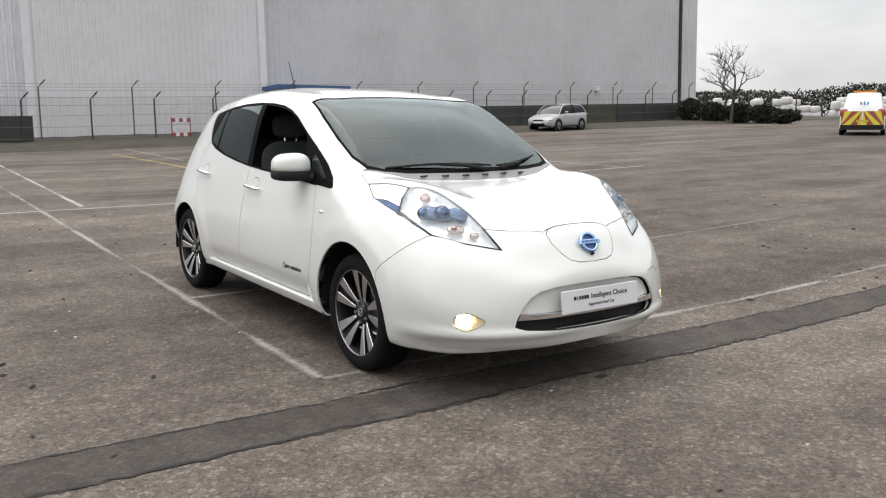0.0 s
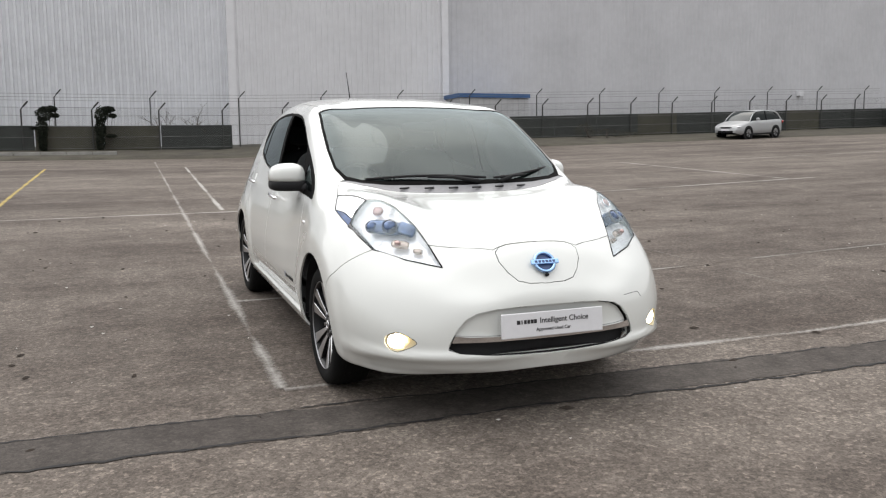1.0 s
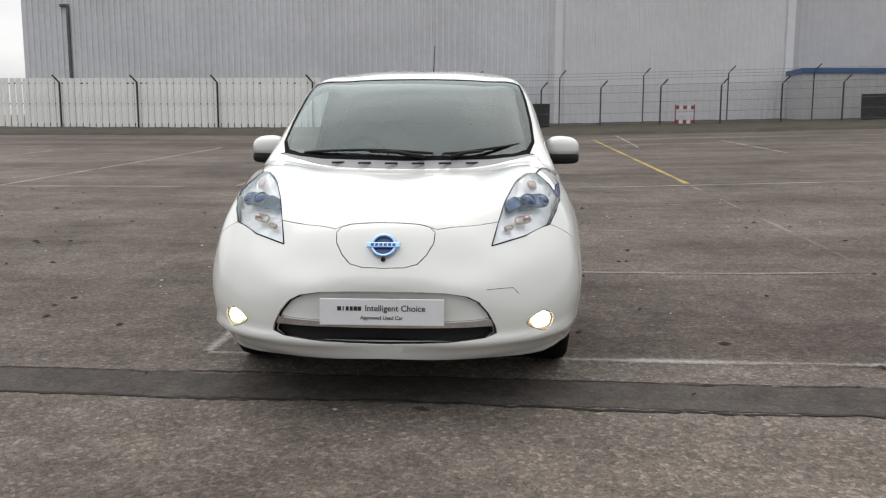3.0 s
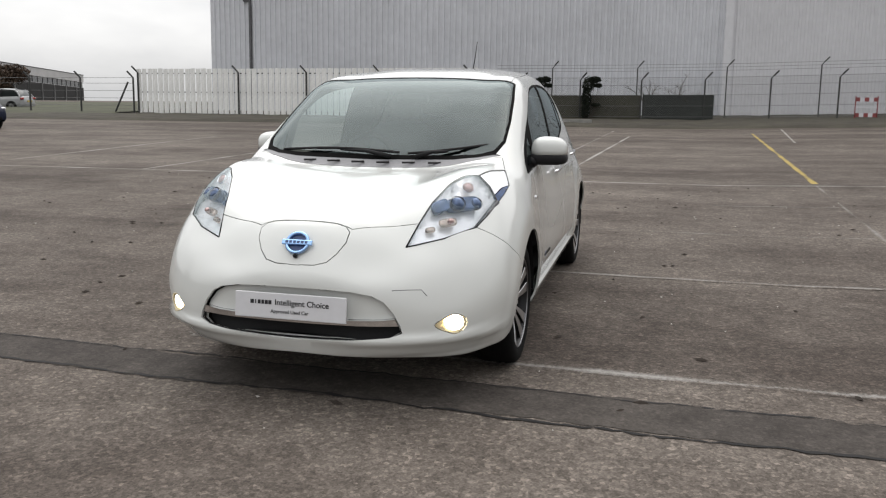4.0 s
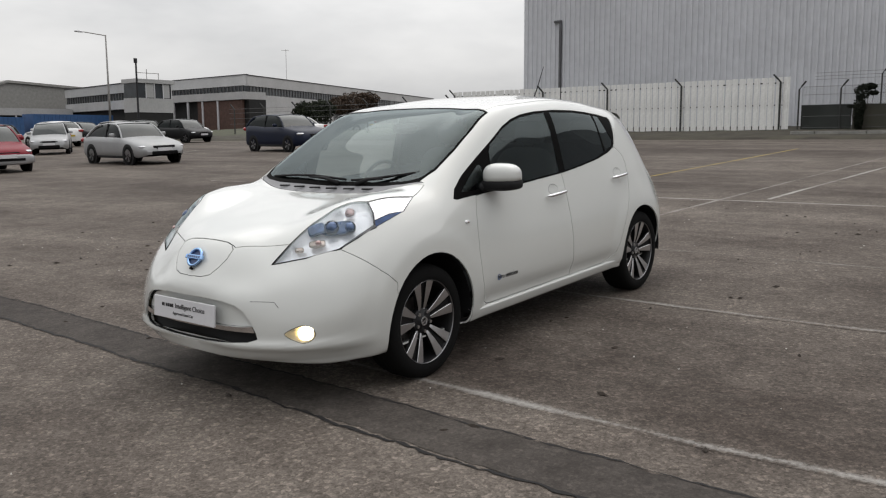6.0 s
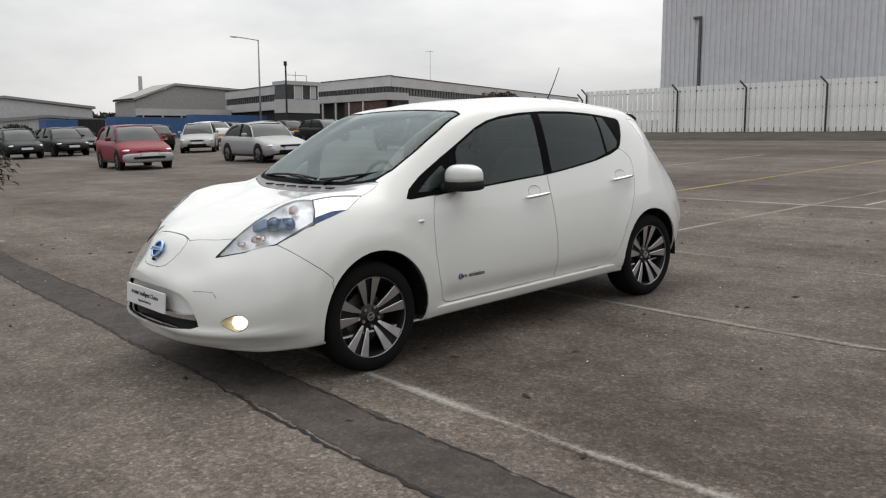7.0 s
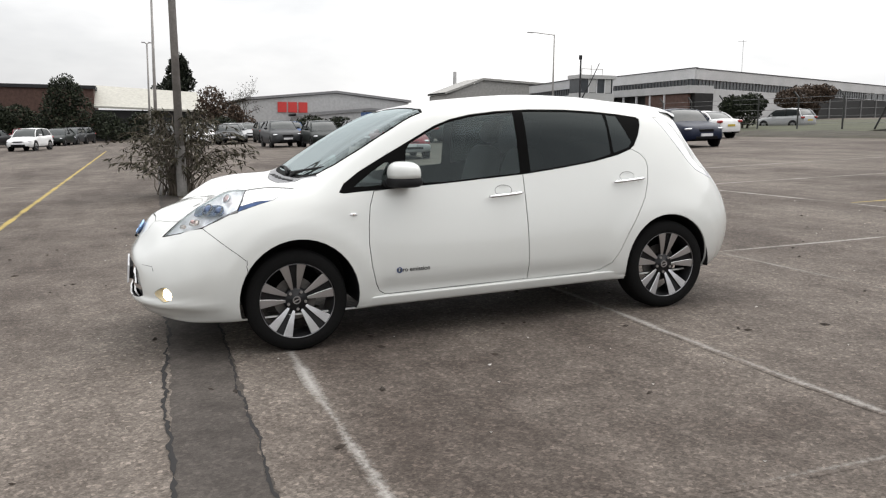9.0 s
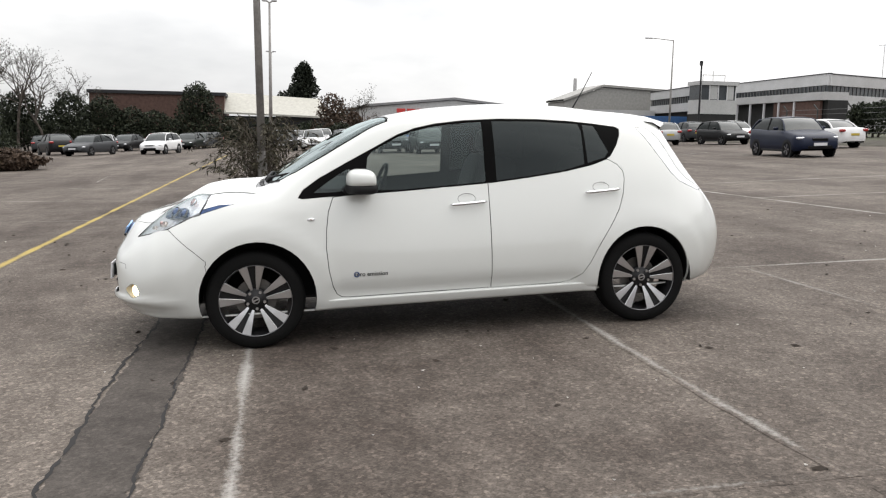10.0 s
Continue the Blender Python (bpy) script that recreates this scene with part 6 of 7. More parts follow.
# near-black: shade painted under canopies and roofs, and plain dark walls and container
M_SHADE_AND_DARK = mat("shade_and_dark_paint", (0.018, 0.018, 0.018), 0.9, var=0.2)


def face(parent, a, b, spans, windows=0, thick=0.3):
    """Wall bands of one facade from a to b: spans of (name, z0, z1, material, proud)."""
    a, b = Vector((*a, 0)), Vector((*b, 0))
    length = (b - a).length
    turn = math.degrees(math.atan2((b - a).y, (b - a).x))
    base = P(a.x, a.y)
    frame_m = Matrix.Translation(base) @ pose(0, 0, 0, 0, 0, turn)
    for name, z0, z1, material, proud in spans:
        bm = bmesh.new()
        box(bm, 0, length, -proud, thick, z0, z1)
        part(name, bm, material, parent, m=frame_m)
    return frame_m, length


office = thing("office_block", "long low white office block with a ribbon window", "building")
C, A, B = (-76.6, 61.0), (-112.0, 62.5), (-99.0, 124.0)
bands = [("wall", -1.5, 2.3, M_BRICK, 0.0), ("wall", 2.3, 4.25, M_WALL_WHITE, 0.05), ("ribbon_window", 4.25, 5.2, M_PANE, -0.1), ("fascia", 5.2, 6.4, M_WALL_WHITE, 0.12), ("roof_edge", 6.4, 6.5, M_DARK, 0.18)]
for a, b in ((A, C), (C, B)):
    fm, ln = face(office, a, b, bands)
    if a == C:
        boxed("wall", (0, 23, -0.06, 0, -1.5, 2.3), M_WALL_WHITE, office, m=None).matrix_basis = fm
        # flat dark sheet over the wall paints the bay's shade; no opening behind it
        boxed("loading_bay", (23, ln, -0.08, 0, -1.5, 4.2), M_SHADE_AND_DARK, office, "dark open loading bay under the ribbon window", m=None).matrix_basis = fm
        for k in range(9):
            boxed("bay_post", (23 + 5 * k, 23.25 + 5 * k, -0.2, -0.08, -1.5, 4.2), M_MULLION, office, m=None).matrix_basis = fm
    k = 0.8
    while k < ln:
        bm = bmesh.new()
        box(bm, k - 0.04, k + 0.04, 0.02, 0.12, 4.25, 5.2)
        part("mullion", bm, M_MULLION, office, m=fm)
        k += 0.75 if k < 45 else 2.0
bm = bmesh.new()
ring_ = [bm.verts.new((x, y, P(-77, 61).z + 6.3)) for x, y in ((-112.0, 62.6), (-77.0, 61.3), (-99.2, 123.8), (-112.0, 124.0))]
bm.faces.new(ring_)
part("roof", bm, M_DARK, office)
# below the canopy a set-back dark panel carries the porch's shade in its colour
fm, ln = face(office, (-112.0, 58.3), (-72.8, 57.6), [("canopy", 3.5, 4.35, M_WALL_WHITE, 0.1), ("porch_shade", -1, 3.5, M_SHADE_AND_DARK, -0.6)], thick=3.0)
for k in range(12):
    boxed("porch_post", (1 + 3 * k, 1.2 + 3 * k, -0.05, 0.15, -1, 3.5), M_FLASH, office).matrix_basis = fm
boxed("brick_wall", (30, 38.6, 0.1, 0.4, -1, 3.45), M_BRICK, office).matrix_basis = fm
wing = thing("office_wing", "low white wing of the office block with a ribbon window", "building")
# both stretches of the wing have the porch shade painted as a dark panel
fm, ln = face(wing, (-98.0, 38.3), (-97.0, 50.2), [("porch_shade", -1.0, 2.7, M_SHADE_AND_DARK, -0.5), ("canopy", 2.7, 3.55, M_WALL_WHITE, 0.1)], thick=1.5)
for k in range(5):
    boxed("porch_post", (0.4 + 2.4 * k, 0.55 + 2.4 * k, -0.05, 0.12, -1, 2.7), M_FLASH, wing).matrix_basis = fm
fm, ln = face(wing, (-99.5, 50.8), (-80.0, 48.3), [("porch_shade", -1.0, 2.7, M_SHADE_AND_DARK, -0.5), ("canopy", 2.7, 3.7, M_WALL_WHITE, 0.1), ("ribbon_window", 3.7, 4.5, M_PANE, -0.1), ("fascia", 4.5, 5.5, M_WALL_WHITE, 0.08), ("roof_edge", 5.5, 5.6, M_DARK, 0.14)], thick=2.0)
for k in range(25):
    boxed("mullion", (0.5 + 0.75 * k, 0.58 + 0.75 * k, 0.02, 0.12, 3.7, 4.5), M_MULLION, wing).matrix_basis = fm
antenna = thing("roof_aerial", "thin roof aerial on the office block", "aerial", upright(-82.0, 72.0))
bm = bmesh.new()
rod(bm, [(0, 0, 6.0), (0, 0, 10.2)], 0.025, 5)
rod(bm, [(0, -0.8, 10.0), (0, 0.5, 10.1)], 0.025, 5)
part("rods", bm, M_POLE, antenna)
gate = thing("gatehouse", "white gatehouse with a dark window band on its upper floor", "building", upright(-63.0, 38.0, 0))
boxed("wall", (-2.0, 0, 0, 3.6, 0, 2.2), M_SHADE_AND_DARK, gate)
boxed("wall", (-2.0, 0.05, -0.05, 3.65, 2.2, 3.45), M_WALL_WHITE, gate)
boxed("window_band", (-1.95, 0.0, 0.0, 3.55, 3.45, 4.75), M_PANE, gate)
boxed("parapet", (-2.1, 0.15, -0.15, 3.75, 4.75, 5.1), M_WALL_WHITE, gate)
for k in range(5):
    boxed("mullion", (0.0, 0.04, 0.02 + 0.86 * k, 0.10 + 0.86 * k, 3.45, 4.75), M_FLASH, gate)
for y0, y1 in ((0.95, 1.7), (2.6, 3.3)):
    boxed("blind", (0.0, 0.02, y0, y1, 3.5, 4.7), M_WALL_WHITE, gate)
boxed("gate_roof_frame", (-1.5, -1.4, 1.0, 3.2, 5.1, 5.2), M_POLE, gate)
bm = bmesh.new()
for y in (1.0, 2.0, 3.2):
    tube(bm, (-1.45, y, 5.1), (-1.45, y, 6.1 if y == 2.0 else 5.8), 0.03, n=5)
tube(bm, (-1.45, 1.0, 5.75), (-1.45, 3.2, 5.75), 0.03, n=5)
part("roof_rail", bm, M_POLE, gate)


def gable_shed(label, x, y0, y1, zl, zp, zr, yp, depth, wall, roof, sign=None):
    """A shed whose gable faces +x, with its eaves at zl and zr and its ridge at yp, zp."""
    th = thing("shed", label, "building", upright(x, 0))
    base = sheet_z(0)
    zz = [P(x, y).z - P(x, 0).z for y in (y0, yp, y1)]
    bm = bmesh.new()
    front = [bm.verts.new(p) for p in ((0, y0, zz[0] - 1), (0, y1, zz[2] - 1), (0, y1, zz[2] + zr), (0, yp, zz[1] + zp), (0, y0, zz[0] + zl))]
    back = [bm.verts.new((v.co.x - depth, v.co.y, v.co.z)) for v in front]
    bm.faces.new(front), bm.faces.new(back[::-1])
    for i in (0, 1, 4):
        j = (i + 1) % 5
        bm.faces.new((front[i], back[i], back[j], front[j]))
    part("wall", bm, wall, th)
    bm = bmesh.new()
    for (ya, za), (yb, zb) in (((y0 - 0.3, zz[0] + zl), (yp, zz[1] + zp)), ((yp, zz[1] + zp), (y1 + 0.3, zz[2] + zr))):
        v = [bm.verts.new(p) for p in ((0.3, ya, za + 0.05), (0.3, yb, zb + 0.05), (-depth, yb, zb + 0.05), (-depth, ya, za + 0.05), (0.3, ya, za + 0.35), (0.3, yb, zb + 0.35), (-depth, yb, zb + 0.35), (-depth, ya, za + 0.35))]
        for q in ((0, 1, 2, 3), (4, 7, 6, 5), (0, 4, 5, 1), (2, 6, 7, 3)):
            bm.faces.new([v[i] for i in q])
    part("roof", bm, roof, th)
    if sign:
        for k in range(3):
            w_ = (sign[1] - sign[0]) / 3
            boxed("sign", (0.05, 0.15, sign[0] + w_ * k + 0.1, sign[0] + w_ * (k + 1) - 0.1, zz[0] + sign[2], zz[0] + sign[3]), M_REDSIGN, th, "red sign panel")
    return th


gable_shed("grey warehouse with a red sign under a shallow gable", -102, 12.8, 34.0, 4.3, 5.0, 3.6, 24.1, 30, M_PALE_WALL, M_GREY_WALL, (16.4, 20.4, 2.9, 4.2))
gable_shed("white low shed with a grey roof", -96, 18.0, 34.0, 2.1, 2.6, 1.9, 27.0, 5, M_PALE_WALL, M_GREY_WALL)
gable_shed("long grey shed with a pale gable", -103, 39.8, 58.0, 4.6, 6.5, 5.4, 45.2, 7, M_SHED_WALL, M_SHED_WALL)
for x, y, ln, c in ((-88, 26.0, 3.2, M_BLUE_TRIM), (-90, 29.5, 3.4, M_SHADE_AND_DARK), (-84, 34.0, 8.0, M_BLUE_TRIM), (-84, 43.5, 9.0, M_BLUE_TRIM)):
    box_ = thing("container", "dark blue steel container in the yard", "container", upright(x, y), group="yard containers")
    boxed("body", (-2.4, 0, -ln / 2, ln / 2, 0, 2.3), c, box_)
    for k in range(int(ln / 0.4)):
        boxed("rib", (0, 0.04, -ln / 2 + 0.4 * k, -ln / 2 + 0.4 * k + 0.15, 0.1, 2.25), c, box_)
chimney = thing("chimney", "slender pale chimney in the distance", "chimney", upright(-125, 49.5))
bm = bmesh.new()
tube(bm, (0, 0, 0), (0, 0, 9.0), 0.42, 0.28, 10)
part("stack", bm, M_WALL_WHITE, chimney)
hall = thing("brick_hall", "long brick hall with a pale sloping sheet roof", "building", upright(-90, 0))
boxed("brick_wall", (-12, 0, -18.6, -4.6, -1.5, 5.25), M_BRICK, hall)
boxed("roof_edge", (-12.2, 0.2, -18.8, -4.4, 5.25, 5.6), M_DARK, hall)
bm = bmesh.new()
v = [bm.verts.new(p) for p in ((0.4, -4.6, 3.5), (0.4, 7.0, 3.2), (-6, 6.2, 5.4), (-6, -4.6, 5.9), (0.4, -4.6, 3.3), (0.4, 7.0, 3.0), (-6, 6.2, 5.2), (-6, -4.6, 5.7))]
for q in ((0, 1, 2, 3), (4, 7, 6, 5), (0, 4, 5, 1), (1, 5, 6, 2), (3, 2, 6, 7), (0, 3, 7, 4)):
    bm.faces.new([v[i] for i in q])
part("sheet_roof", bm, M_PALE_ROOF, hall, "pale cream sheet roof")
# wall below the sheet roof, with the roof's shade put into its dark colour
boxed("wall", (-5.6, 0.0, -4.55, 6.6, -1, 3.1), M_SHADE_AND_DARK, hall)

# ---- trees and hedges round the yard ----
rnd = random.Random(31)
for i, (x, y, h, w_, m_, n_) in enumerate((
    (-86, -27.5, 6.9, 3.6, M_EVERGREEN, 5200), (-85, -23.6, 6.3, 3.4, M_EVERGREEN, 5000), (-86, -20.2, 6.2, 3.2, M_EVERGREEN, 5000), (-85, -16.6, 5.6, 3.0, M_EVERGREEN, 4600), (-85, -13.6, 4.4, 2.8, M_EVERGREEN, 3600), (-85, -10.6, 4.0, 3.0, M_EVERGREEN, 3600), (-86, -6.9, 7.0, 3.0, M_EVERGREEN, 5600), (-85, -3.4, 3.2, 2.6, M_EVERGREEN, 2400),
    (-86, 0.4, 3.0, 2.2, M_EVERGREEN, 1600), (-84, 3.8, 2.6, 2.4, M_EVERGREEN, 1500), (-80, 7.0, 5.4, 2.7, M_BROWN, 3000), (-80, 9.6, 3.4, 1.3, M_BROWN, 1200), (-78, 7.0, 2.2, 2.6, M_EVERGREEN, 1500), (-78, 15.5, 2.2, 2.6, M_EVERGREEN, 1500), (-79, 19.5, 2.0, 2.6, M_EVERGREEN, 1300),
    (-32.0, -10.6, 0.95, 1.7, M_BROWN, 3200), (-34.5, -13.6, 1.9, 2.2, M_BROWN, 1800), (-48.0, -17.5, 3.4, 3.0, M_EVERGREEN, 2200), (-44.0, -19.5, 3.2, 3.0, M_EVERGREEN, 2000),
)):
    bush("evergreen_bush" if m_ is M_EVERGREEN else "scrub_bush", "dense dark evergreen bush" if m_ is M_EVERGREEN else "brown leafless scrub bush", "bush", x, y, [(0, 0, h * 0.42, w_ * 0.7, w_, h * 0.45), (rnd.uniform(-0.6, 0.6), rnd.uniform(-0.8, 0.8), h * 0.66, w_ * 0.5, w_ * 0.62, h * 0.34), (0, rnd.uniform(-1, 1), h * 0.3, w_ * 0.8, w_ * 0.9, h * 0.3)], n_ if x < -60 else int(n_ * 2.4), 0.34 if x < -60 else 0.22, m_, 40 + i)
bush("evergreen_bush", "rounded dark evergreen bush behind the wire fence", "bush", -39.8, 37.3, [(0, 0, 1.35, 1.3, 1.45, 1.1), (0.3, 0.5, 1.9, 1.0, 1.1, 0.75), (-0.3, -0.6, 1.7, 0.9, 1.0, 0.8)], 6500, 0.20, M_EVERGREEN, 60)
bush("scrub_tree", "dark spreading scrub tree before the office block", "tree", -55.6, 57.5, [(0, 0, 2.6, 1.8, 2.3, 1.2), (0.5, 1.4, 2.9, 1.3, 1.5, 0.9), (-0.4, -1.7, 2.3, 1.2, 1.3, 1.0), (0, 0.4, 1.4, 1.0, 1.2, 0.8)], 7000, 0.26, M_BROWN, 61)
con = [(0, -0.25 * k * (k < 5), 1.2 + 1.05 * k, 4.5 - 0.47 * k, 4.5 - 0.47 * k, 1.45) for k in range(8)]
bush("conifer", "tall dark cone-shaped conifer", "tree", -100, 4.5, con, 12000, 0.40, M_IVY, 71, 0.1)
for x, y, h, seed in ((-83, -26.4, 15.0, 81), (-83, -24.0, 13.5, 86), (-83, -21.4, 11.5, 82), (-87, -19.0, 9.0, 84)):
    bare_tree("bare_tree", "tall leafless tree behind the parked cars", x, y, h, seed, 5, 0.5, 0.16, M_BARK, 2)
bare_tree("bare_tree", "slim leafless tree beside the hall", -81, 9.3, 5.8, 85, 5, 0.45, 0.10, M_BARK, 3)

# grass field with a wire fence beyond the lot
bm = bmesh.new()
prev = None
for i in range(41):
    x = -27.5 - 0.9 * i
    row = [bm.verts.new(P(x, y + 0.15 * math.sin(i * 1.7 + y), z)) for y, z in ((32.0, -0.02), (32.6, 0.10), (36, 0.25), (44, 0.35), (56, 0.45))]
    if prev:
        for j in range(4):
            bm.faces.new((prev[j], prev[j + 1], row[j + 1], row[j]))
    prev = row
M_FIELD = mat("rough_grass_field", (0.048, 0.050, 0.026), 0.95, scale=0.5, fine=12, var=0.4, bump=0.02)
tagged(mesh_ob("grass_field", bm, M_FIELD, smooth=True), "rough grass field beyond the lot", "grass", kind="structure")
field_fence = thing("wire_fence", "wire fence on dark posts along the grass", "fence")
for k in range(7):
    x = -27.0 - 3.4 * k
    cranked_post(field_fence, x, 36.3, 2.35, -1, 0.05)
for z in (0.5, 0.9, 1.3, 1.7, 2.0):
    bm = bmesh.new()
    tube(bm, P(-27, 36.3, z + 0.1), P(-48, 36.3, z + 0.1), 0.010, n=4, cap=False)
    part("wire", bm, M_WIRE, field_fence)
bm = bmesh.new()
rod(bm, [(0, 0, 0.0), (0, 0, 2.0)], 0.05, 6)
brace = part("brace", bm, M_POST, field_fence, m=upright(-28.2, 36.2, 0, 0.1) @ pose(0, 0, 0, 0, 28, 0))

# ---- far right: hedge, bare tree, wrapped stacks, wooded ridge ----
bare_tree("bare_tree", "leafless tree at the corner of the warehouse", 45.0, 30.9, 6.4, 91, 5, 0.62, 0.13, M_BARK)
for i, (y, h) in enumerate(((34.9, 1.9), (33.0, 1.6), (31.0, 1.5), (29.2, 1.35), (27.6, 1.0))):
    bush("hedge_bush", "low dark bush at the lot's edge", "bush", 46.0, y, [(0, 0, h * 0.45, 1.1, 1.3, h * 0.5), (0.4, 0.5, h * 0.6, 0.8, 0.9, h * 0.36)], 3400, 0.20, M_IVY, 95 + i)
M_WRAP = mat("white_wrapped_goods", (0.50, 0.49, 0.49), 0.5, scale=0.8, fine=6, var=0.15)
rnd = random.Random(77)
for i in range(52):
    y = 38 + 0.88 * i
    hgt = rnd.choice((1.5, 1.9, 2.3, 2.5))
    st = thing("wrapped_stack", "white film-wrapped pallet stack in a far yard", "pallet", upright(90 + rnd.uniform(-5, 3), y, rnd.uniform(-9, 9)), group="wrapped stacks in the yard")
    tiers = 2 if hgt < 2 else 3
    for k in range(tiers):
        bm = bmesh.new()
        tall = hgt / tiers
        superell(bm, (rnd.uniform(-0.1, 0.1), rnd.uniform(-0.12, 0.12), tall * (k + 0.5)), (0.52, rnd.uniform(0.40, 0.58), tall * 0.53), 0.4, 8)
        part("bale", bm, M_WRAP, st, smooth=True)
yard_fence = thing("yard_fence", "dark post fence before the far yard", "fence")
for k in range(12):
    cranked_post(yard_fence, 62.0, 30 + 2.3 * k, 2.4, 1, 0.06)
verts, polys = [], []
rnd = random.Random(55)
for i in range(42000):
    y = rnd.uniform(-40, 118)
    top = 4.9 + 1.6 * noise.noise(Vector((y * 0.07, 3, 0))) + 0.8 * noise.noise(Vector((y * 0.3, 7, 0)))
    p = P(128 + rnd.uniform(-5, 5), y, 0) + Vector((0, 0, rnd.uniform(0, 1) ** 0.6 * max(1.0, top)))
    leaves(verts, polys, p, None, 0.52, rnd)
ridge = thing("wooded_ridge", "distant wooded ridge", "trees", kind="stuff")
leaf_mesh("tree_crowns", verts, polys, M_EVERGREEN, ridge)
verts, polys = [], []
for i in range(9000):
    y = rnd.uniform(-150, 60)
    top = 3.6 + 1.6 * noise.noise(Vector((y * 0.06, 13, 0))) + 0.9 * noise.noise(Vector((y * 0.3, 17, 0)))
    p = P(-150 + rnd.uniform(-6, 6), y, 0) + Vector((0, 0, rnd.uniform(0, 1) ** 0.6 * max(1.0, top)))
    leaves(verts, polys, p, None, 1.5, rnd)
ridge2 = thing("far_trees", "far line of dark trees", "trees", kind="stuff")
leaf_mesh("tree_crowns", verts, polys, M_EVERGREEN, ridge2)

# ---- parked vehicles ----
M_CAR_GLASS = mat("dark_car_glass", (0.012, 0.018, 0.018), 0.06, var=0.2, spec=0.5)
M_CAR_SIDE = mat("dark_side_glass", (0.008, 0.011, 0.011), 0.10, var=0.2, spec=0.08)
M_HEAD = mat("clear_headlamp", (0.62, 0.63, 0.66), 0.12, 0.4, var=0.15, scale=12, coat=1.0)
M_TAIL = mat("red_tail_lamp", (0.30, 0.012, 0.012), 0.15, var=0.2, coat=1.0)
M_YPLATE = mat("yellow_plate", (0.50, 0.38, 0.05), 0.4, var=0.06)
PAINTS = {}


def paint(name, color, metal=0.0):
    if name not in PAINTS:
        PAINTS[name] = mat(name + "_car_paint", color, 0.42, metal, var=0.06, fine=200, coat=0.12, spec=0.16)
    return PAINTS[name]


SILVER, NAVY, BLACK = ("silver", (0.34, 0.345, 0.35), 0.3), ("navy", (0.006, 0.010, 0.026)), ("black", (0.006, 0.006, 0.007))
WHITE, RED, GREY = ("white", (0.66, 0.66, 0.66)), ("red", (0.19, 0.014, 0.026)), ("grey", (0.035, 0.037, 0.040))
BLUE, GREEN_BLACK = ("blue", (0.02, 0.06, 0.17)), ("green_black", (0.006, 0.010, 0.008))

# side shapes: length, width, height; deck line and glass line as (share of length, height)
SHAPES = {
    "hatch": (3.95, 1.70, 1.47, [(0, 0.55), (0.02, 0.66), (0.08, 0.76), (0.27, 0.93), (0.30, 0.95), (0.60, 0.97), (0.92, 1.0), (0.975, 0.92), (1.0, 0.62)], (0.24, 0.44, 0.84, 0.96)),
    "saloon": (4.62, 1.80, 1.43, [(0, 0.52), (0.02, 0.64), (0.08, 0.74), (0.29, 0.92), (0.32, 0.94), (0.60, 0.97), (0.80, 1.0), (0.95, 0.99), (0.985, 0.88), (1.0, 0.60)], (0.29, 0.45, 0.70, 0.86)),
    "coupe": (4.37, 1.76, 1.41, [(0, 0.50), (0.02, 0.62), (0.08, 0.72), (0.31, 0.90), (0.34, 0.92), (0.60, 0.95), (0.84, 0.97), (0.95, 0.95), (0.985, 0.84), (1.0, 0.58)], (0.31, 0.47, 0.72, 0.90)),
    "suv": (4.28, 1.79, 1.55, [(0, 0.60), (0.02, 0.74), (0.07, 0.86), (0.28, 1.02), (0.31, 1.04), (0.60, 1.06), (0.92, 1.12), (0.975, 1.02), (1.0, 0.68)], (0.28, 0.45, 0.82, 0.955)),
    "van": (5.0, 1.95, 1.98, [(0, 0.62), (0.02, 0.80), (0.06, 0.95), (0.18, 1.10), (0.22, 1.14), (0.60, 1.16), (0.96, 1.16), (0.99, 1.16), (1.0, 1.1)], (0.16, 0.31, 0.975, 0.998)),
}


